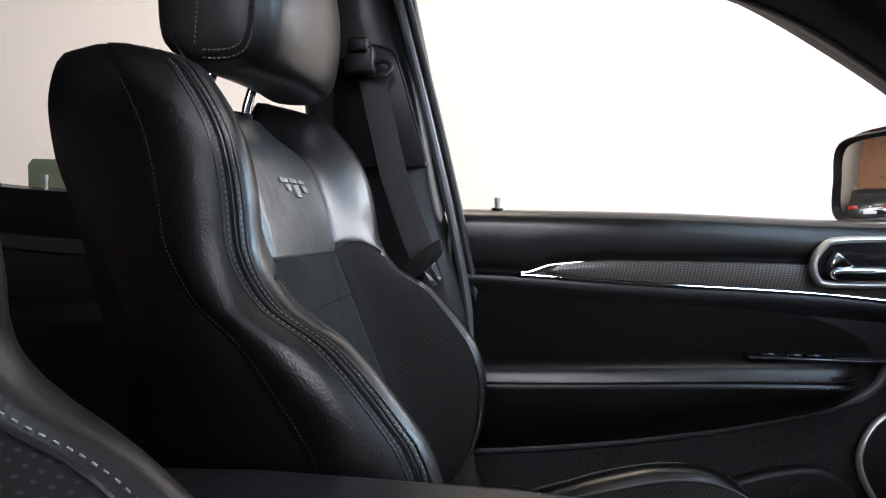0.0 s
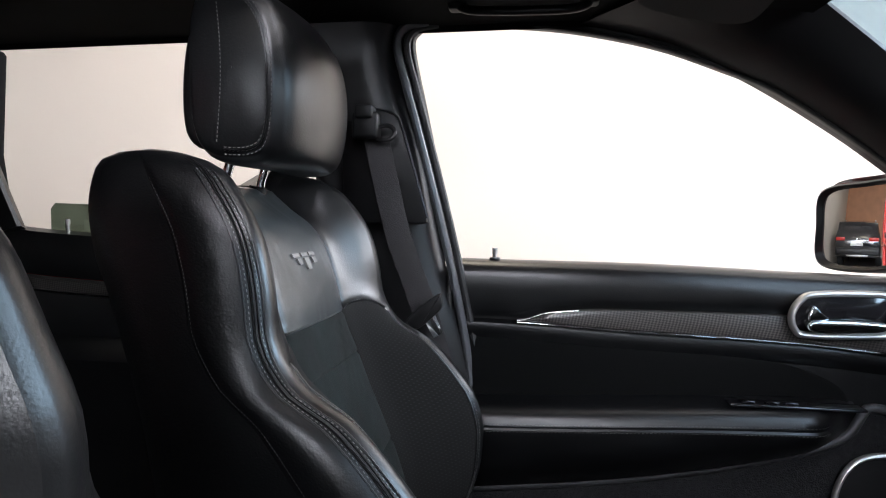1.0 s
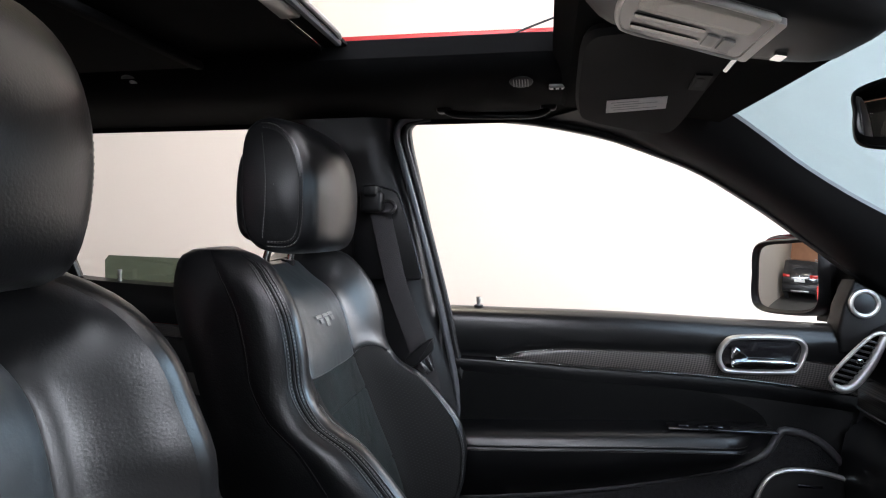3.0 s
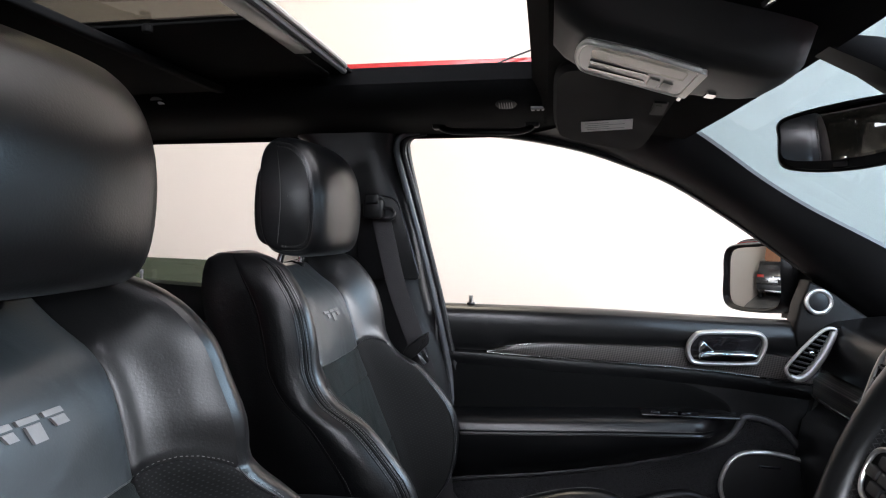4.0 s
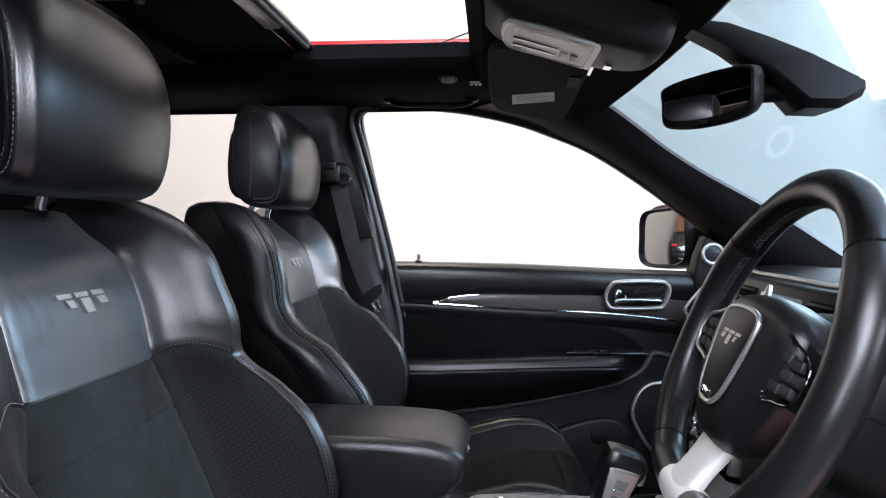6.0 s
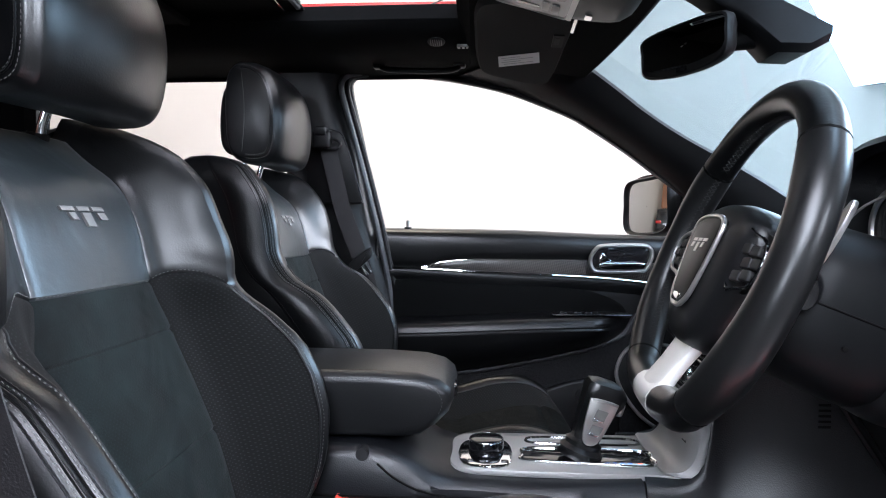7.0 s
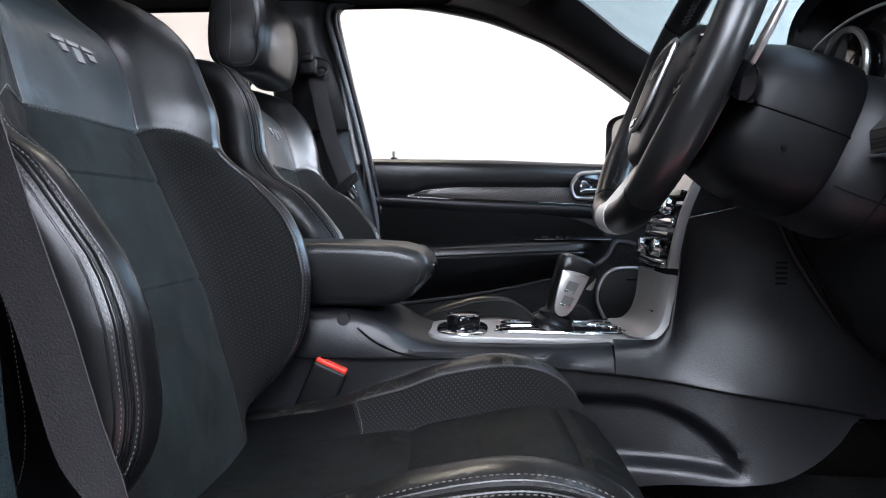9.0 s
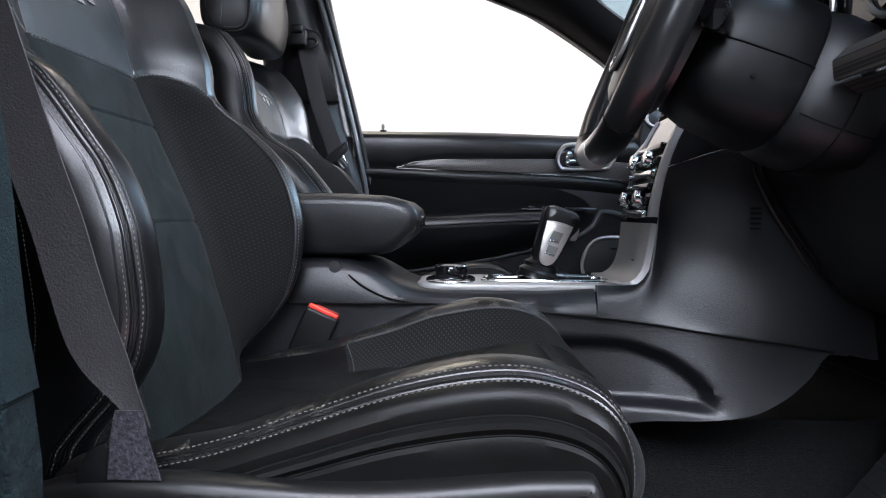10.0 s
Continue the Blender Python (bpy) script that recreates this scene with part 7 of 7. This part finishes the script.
def instruments():
    t = thing("instrument_cluster", (0.68, -0.372, 1.2), "hooded instrument cluster with dark dials", "instrument cluster")
    rows = []
    for i in range(21):
        q = math.pi * i / 20
        y = -0.372 + 0.150 * math.copysign(abs(math.cos(q)) ** 0.55, math.cos(q))
        z = 1.255 + 0.127 * abs(math.sin(q)) ** 0.36
        rows.append([(0.638, y, z - 0.005), (0.623, y, z + 0.002), (0.628, y, z + 0.010), (0.665, y, z + 0.014), (0.80, y, z - 0.02 * abs(math.sin(q))), (0.95, y, z - 0.09 * abs(math.sin(q)))])
    part("hood", sheet(rows, 0.006), ARM_LEATHER, t, "black leather instrument hood")
    part("binnacle", prism(rounded([(-0.53, 1.21), (-0.53, 1.33), (-0.45, 1.366), (-0.372, 1.37), (-0.29, 1.366), (-0.21, 1.33), (-0.21, 1.21)], 5), "x", 0.672, 0.712, 0.006), GLOSS_BLACK, t, "dark instrument face")
    for y, r in ((-0.45, 0.048), (-0.29, 0.048)):
        d = part("dial", disc((0.667, y, 1.285), r, 0.008, "x", 32, 0.002), GLOSS_BLACK, t, "dark round dial")
        part("dial_ring", tube([(0.662, y + r * math.cos(2 * math.pi * i / 36), 1.285 + r * math.sin(2 * math.pi * i / 36)) for i in range(36)], 0.004, 8, True), SILVER, d, "silver dial ring")
        part("needle", box(0.6608, 0.6620, y - 0.003, y + 0.030, 1.262, 1.266, 0.0005), SCREEN_BLUE, d)
    arc = [(0.632, -0.372 + 0.152 * math.cos(math.pi * i / 24), 1.222 + 0.105 * math.sin(math.pi * i / 24) ** 0.6) for i in range(25)]
    part("bezel_line", tube(arc, 0.0018, 6), SILVER_PAINT, t, "thin pale bezel line")
    return t


# ---- overhead ----
def overhead_console():
    t = thing("overhead_console", (0.30, 0, 1.70), "black overhead console with silver framed map lights", "overhead console")
    def zb(x):
        return curve([(0.150, 1.730), (0.175, 1.704), (0.25, 1.680), (0.345, 1.651), (0.405, 1.642), (0.428, 1.652), (0.442, 1.695)], x)
    rows = []
    for i in range(20):
        x = 0.150 + 0.292 * i / 19
        f = i / 19
        w = 0.098 - 0.025 * max(0, f - 0.6) / 0.4
        z = zb(x)
        top = max(z + 0.03, 1.735)
        rows.append([(x, -w - 0.016, top), (x, -w - 0.002, z + 0.016), (x, -w + 0.012, z + 0.004), (x, -w * 0.6, z), (x, 0, z - 0.002), (x, w * 0.6, z), (x, w - 0.012, z + 0.004), (x, w + 0.002, z + 0.016), (x, w + 0.016, top)])
    part("housing", loft(rows), HOUSING, t, "charcoal plastic housing")
    ring = rounded([(0.186, -0.052), (0.180, 0.0), (0.186, 0.052), (0.206, 0.066), (0.300, 0.066), (0.318, 0.056), (0.322, 0.0), (0.318, -0.056), (0.300, -0.066), (0.206, -0.066)], 5)
    def lay(o, d0, d1):
        return loft([[(x, y, zb(x) - d0) for x, y in o], [(x, y, zb(x) - d1) for x, y in o]])
    lens = part("lens", lay(ring, -0.004, 0.007), GREY_PLASTIC, t, "grey lamp lens plate")
    part("bezel", tube([(x, y, zb(x) - 0.005) for x, y in ring], 0.0036, 10, True), SPOKE, t, "bright satin silver bezel")
    part("map_lamp", lay(rrect(0.196, 0.268, 0.034, 0.043, 0.003), 0.006, 0.0085), GLOSS_BLACK, lens, "dark map lamp slot")
    part("map_lamp", lay(rrect(0.196, 0.268, 0.000, 0.009, 0.003), 0.006, 0.0085), GLOSS_BLACK, lens, "dark map lamp slot")
    part("lamp_window", lay(rrect(0.196, 0.306, -0.056, -0.016, 0.008), 0.006, 0.0095), GLASS_LENS, lens, "clear ribbed lamp window")
    for k in range(2):
        part("button", lay(rrect(0.272 + 0.016 * k, 0.284 + 0.016 * k, 0.010, 0.046, 0.002), 0.006, 0.0095), SILVER_PAINT, lens)
    part("cross_bar", lay(rrect(0.316, 0.325, -0.064, 0.064, 0.004), 0.002, 0.0085), SPOKE, t, "bright cross bar")
    part("button", lay(rrect(0.346, 0.358, 0.030, 0.052, 0.003), 0.0, 0.005), CHROME, t, "small bright button")
    return t


def sun_visor(s):
    t = thing("sun_visor", (0.25, s * 0.36, 1.69), "folded up black cloth sun visor" + (" with a white label" if s > 0 else ""), "sun visor", "sun visors")
    o = rounded([(0.160, 0.20), (0.155, 0.34), (0.160, 0.46), (0.180, 0.505), (0.27, 0.520), (0.318, 0.512), (0.335, 0.47), (0.345, 0.34), (0.350, 0.22), (0.32, 0.175), (0.2, 0.170)], 5)
    def z(x, y):
        return min(1.728, 1.716 - 0.20 * (y - 0.298) - 0.17 * (x - 0.16))
    low = [(0.25 + (x - 0.25) * 0.97, s * (0.345 + (y - 0.345) * 0.98), z(x, y) - 0.009) for x, y in o]
    hi = [(x, s * y, z(x, y) + 0.009) for x, y in o]
    mid = [(0.25 + (x - 0.25) * 1.03, s * (0.345 + (y - 0.345) * 1.015), z(x, y)) for x, y in o]
    face = [(0.25 + (x - 0.25) * 0.6, s * (0.345 + (y - 0.345) * 0.6), z(0.25 + (x - 0.25) * 0.6, 0.345 + (y - 0.345) * 0.6) - 0.0095) for x, y in o]
    part("pad", loft([face, low, mid, hi]), VISOR, t, "black cloth pad")
    part("clip", loft([[(x, s * y, z(x, y) - d) for x, y in ((0.318, 0.266), (0.340, 0.262), (0.340, 0.312), (0.318, 0.316))] for d in (0.0, 0.0125)]), PLASTIC_FINE, t, "black recessed grip")
    part("clip_window", loft([[(x, s * y, z(x, y) - d) for x, y in ((0.322, 0.275), (0.332, 0.273), (0.332, 0.300), (0.322, 0.302))] for d in (0.012, 0.0135)]), RUBBER, t)
    part("rod", tube([(0.352, s * 0.17, 1.690), (0.352, s * 0.24, 1.684)], 0.005, 10), CHROME, t, "bright visor rod end")
    if s > 0:
        def q(x, y, d):
            return (x, y, z(x, y) - 0.0092 - d)
        lab = [(0.205, 0.402), (0.295, 0.352), (0.300, 0.398), (0.208, 0.452)]
        l = part("label", loft([[q(a, b, 0) for a, b in lab], [q(a, b, 0.0016) for a, b in lab]]), PAPER, t, "white printed label")
        for k in range(4):
            f0 = 0.15 + 0.2 * k
            p0 = Vector((*lab[0], 0)).lerp(Vector((*lab[3], 0)), f0)
            p1 = Vector((*lab[1], 0)).lerp(Vector((*lab[2], 0)), f0)
            a, b = p0.lerp(p1, 0.08 + 0.05 * (k % 2)), p0.lerp(p1, 0.55 + 0.3 * (k % 2))
            bar = [(a.x, a.y), (b.x, b.y), (b.x, b.y + 0.0018), (a.x, a.y + 0.0018)]
            part("print_bar", loft([[q(x, y, 0.0015) for x, y in bar], [q(x, y, 0.0019) for x, y in bar]]), INK, l)
    return t


def inside_mirror():
    t = thing("rear_view_mirror", (0.55, 0.03, 1.58), "black framed rear view mirror on a windscreen mount", "mirror")
    c = Vector((0.512, 0.036, 1.590))
    n = INSIDE_AIM
    right = Vector((0, 0, 1)).cross(n).normalized()
    up = n.cross(right).normalized()
    o = rounded([(-0.104, -0.024), (-0.107, 0.006), (-0.098, 0.029), (0.0, 0.034), (0.098, 0.029), (0.107, 0.006), (0.099, -0.024), (0.06, -0.034), (0.0, -0.037), (-0.06, -0.034)], 6)
    def ring(k, d, kb=None):
        kb = kb or k
        return [c + right * a * k * 0.90 + up * b * kb * 1.2 + n * d for a, b in o]
    part("frame", loft([ring(0.55, -0.045, 0.5), ring(0.85, -0.032, 0.8), ring(1.0, -0.012), ring(1.02, 0.0), ring(1.0, 0.006), ring(0.96, 0.008, 0.93), ring(0.95, 0.002, 0.92)]), PLASTIC_FINE, t, "black mirror frame")
    part("glass", loft([[p + up * 0.004 for p in ring(0.945, 0.001, 0.76)], [p + up * 0.004 for p in ring(0.945, 0.0055, 0.76)]]), MIRROR, t, "mirror glass")
    b = ((-0.010, -0.003), (0.010, -0.003), (0.010, 0.004), (-0.010, 0.004))
    part("button", loft([[c + right * a + up * (h - 0.036) + n * d for a, h in b] for d in (0.006, 0.0095)]), GLOSS_BLACK, t)
    part("stalk", tube([c - n * 0.03, c - n * 0.03 + Vector((0.03, -0.01, 0.005)), (0.63, 0.0, 1.60)], [0.018, 0.016, 0.022], 12), PLASTIC_FINE, t)
    def sec(x, w, z1, z0):
        return [(x, y, z) for y, z in ((-w, z1), (-w * 0.5, z1 + 0.004), (w * 0.5, z1 + 0.004), (w, z1), (w, z0 + 0.012), (w * 0.75, z0), (-w * 0.75, z0), (-w, z0 + 0.012))]
    part("sensor_box", loft([sec(0.47, 0.028, 1.700, 1.686), sec(0.52, 0.032, 1.692, 1.660), sec(0.58, 0.036, 1.668, 1.618), sec(0.635, 0.046, 1.640, 1.562), sec(0.68, 0.048, 1.615, 1.560), sec(0.715, 0.042, 1.600, 1.578)]), SHROUD, t, "black sensor housing on the windscreen")
    return t


def roof_fittings():
    g = thing("grab_handle", (0.02, 0.60, 1.70), "black folding grab handle on the headliner", "grab handle")
    part("bar", tube(spline([(-0.10, 0.600, 1.715), (-0.095, 0.588, 1.703), (-0.06, 0.578, 1.694), (0.06, 0.576, 1.690), (0.10, 0.585, 1.698), (0.105, 0.600, 1.712)], 6), 0.009, 12, flat=0.8), PLASTIC_FINE, g)
    for x in (-0.105, 0.108):
        part("mount", box(x - 0.016, x + 0.016, 0.582, 0.612, 1.702, 1.720, 0.006), PLASTIC_FINE, g)
    s = thing("roof_speaker_grille", (0.03, 0.44, 1.72), "small round slotted grille in the headliner", "grille")
    part("rim", turned(disc((0, 0, 0), 0.021, 0.005, "z", 28, 0.002), pose(0.060, 0.420, 1.7205, -14, 0, 0)), PLASTIC_FINE, s)
    for k in range(6):
        part("slot", turned(box(-0.014 + k * 0.005, -0.0125 + k * 0.005, -0.012, 0.012, -0.0045, -0.002, 0), pose(0.060, 0.420, 1.7205, -14, 0, 0)), GREY_PLASTIC, s)
    w = thing("roof_switch", (0.13, 0.44, 1.715), "small pale switch in the headliner", "switch")
    part("plate", box(0.108, 0.150, 0.430, 0.450, 1.710, 1.719, 0.003), GREY_PLASTIC, w)
    for k in range(3):
        part("slot", box(0.116 + k * 0.010, 0.120 + k * 0.010, 0.433, 0.447, 1.7085, 1.7105, 0), SEAM, w)
    c = thing("reading_lamp", (-0.668, 0.38, 1.74), "small oval reading lamp in the headliner", "lamp")
    m = pose(-0.668, 0.380, 1.7385, -22, 0, 0)
    part("rim", turned(disc((0, 0, 0), 0.020, 0.007, "z", 24, 0.002), m), GREY_PLASTIC, c, "dull grey rim")
    part("lens", turned(disc((0.004, 0, -0.003), 0.008, 0.003, "z", 16, 0.001), m), PAPER, c, "pale lens")


console()
gear_lever()
dashboard()
pedal()
side_vent()
centre_stack()
display()
steering_wheel()
column()
instruments()
overhead_console()
sun_visor(1)
sun_visor(-1)
inside_mirror()
roof_fittings()
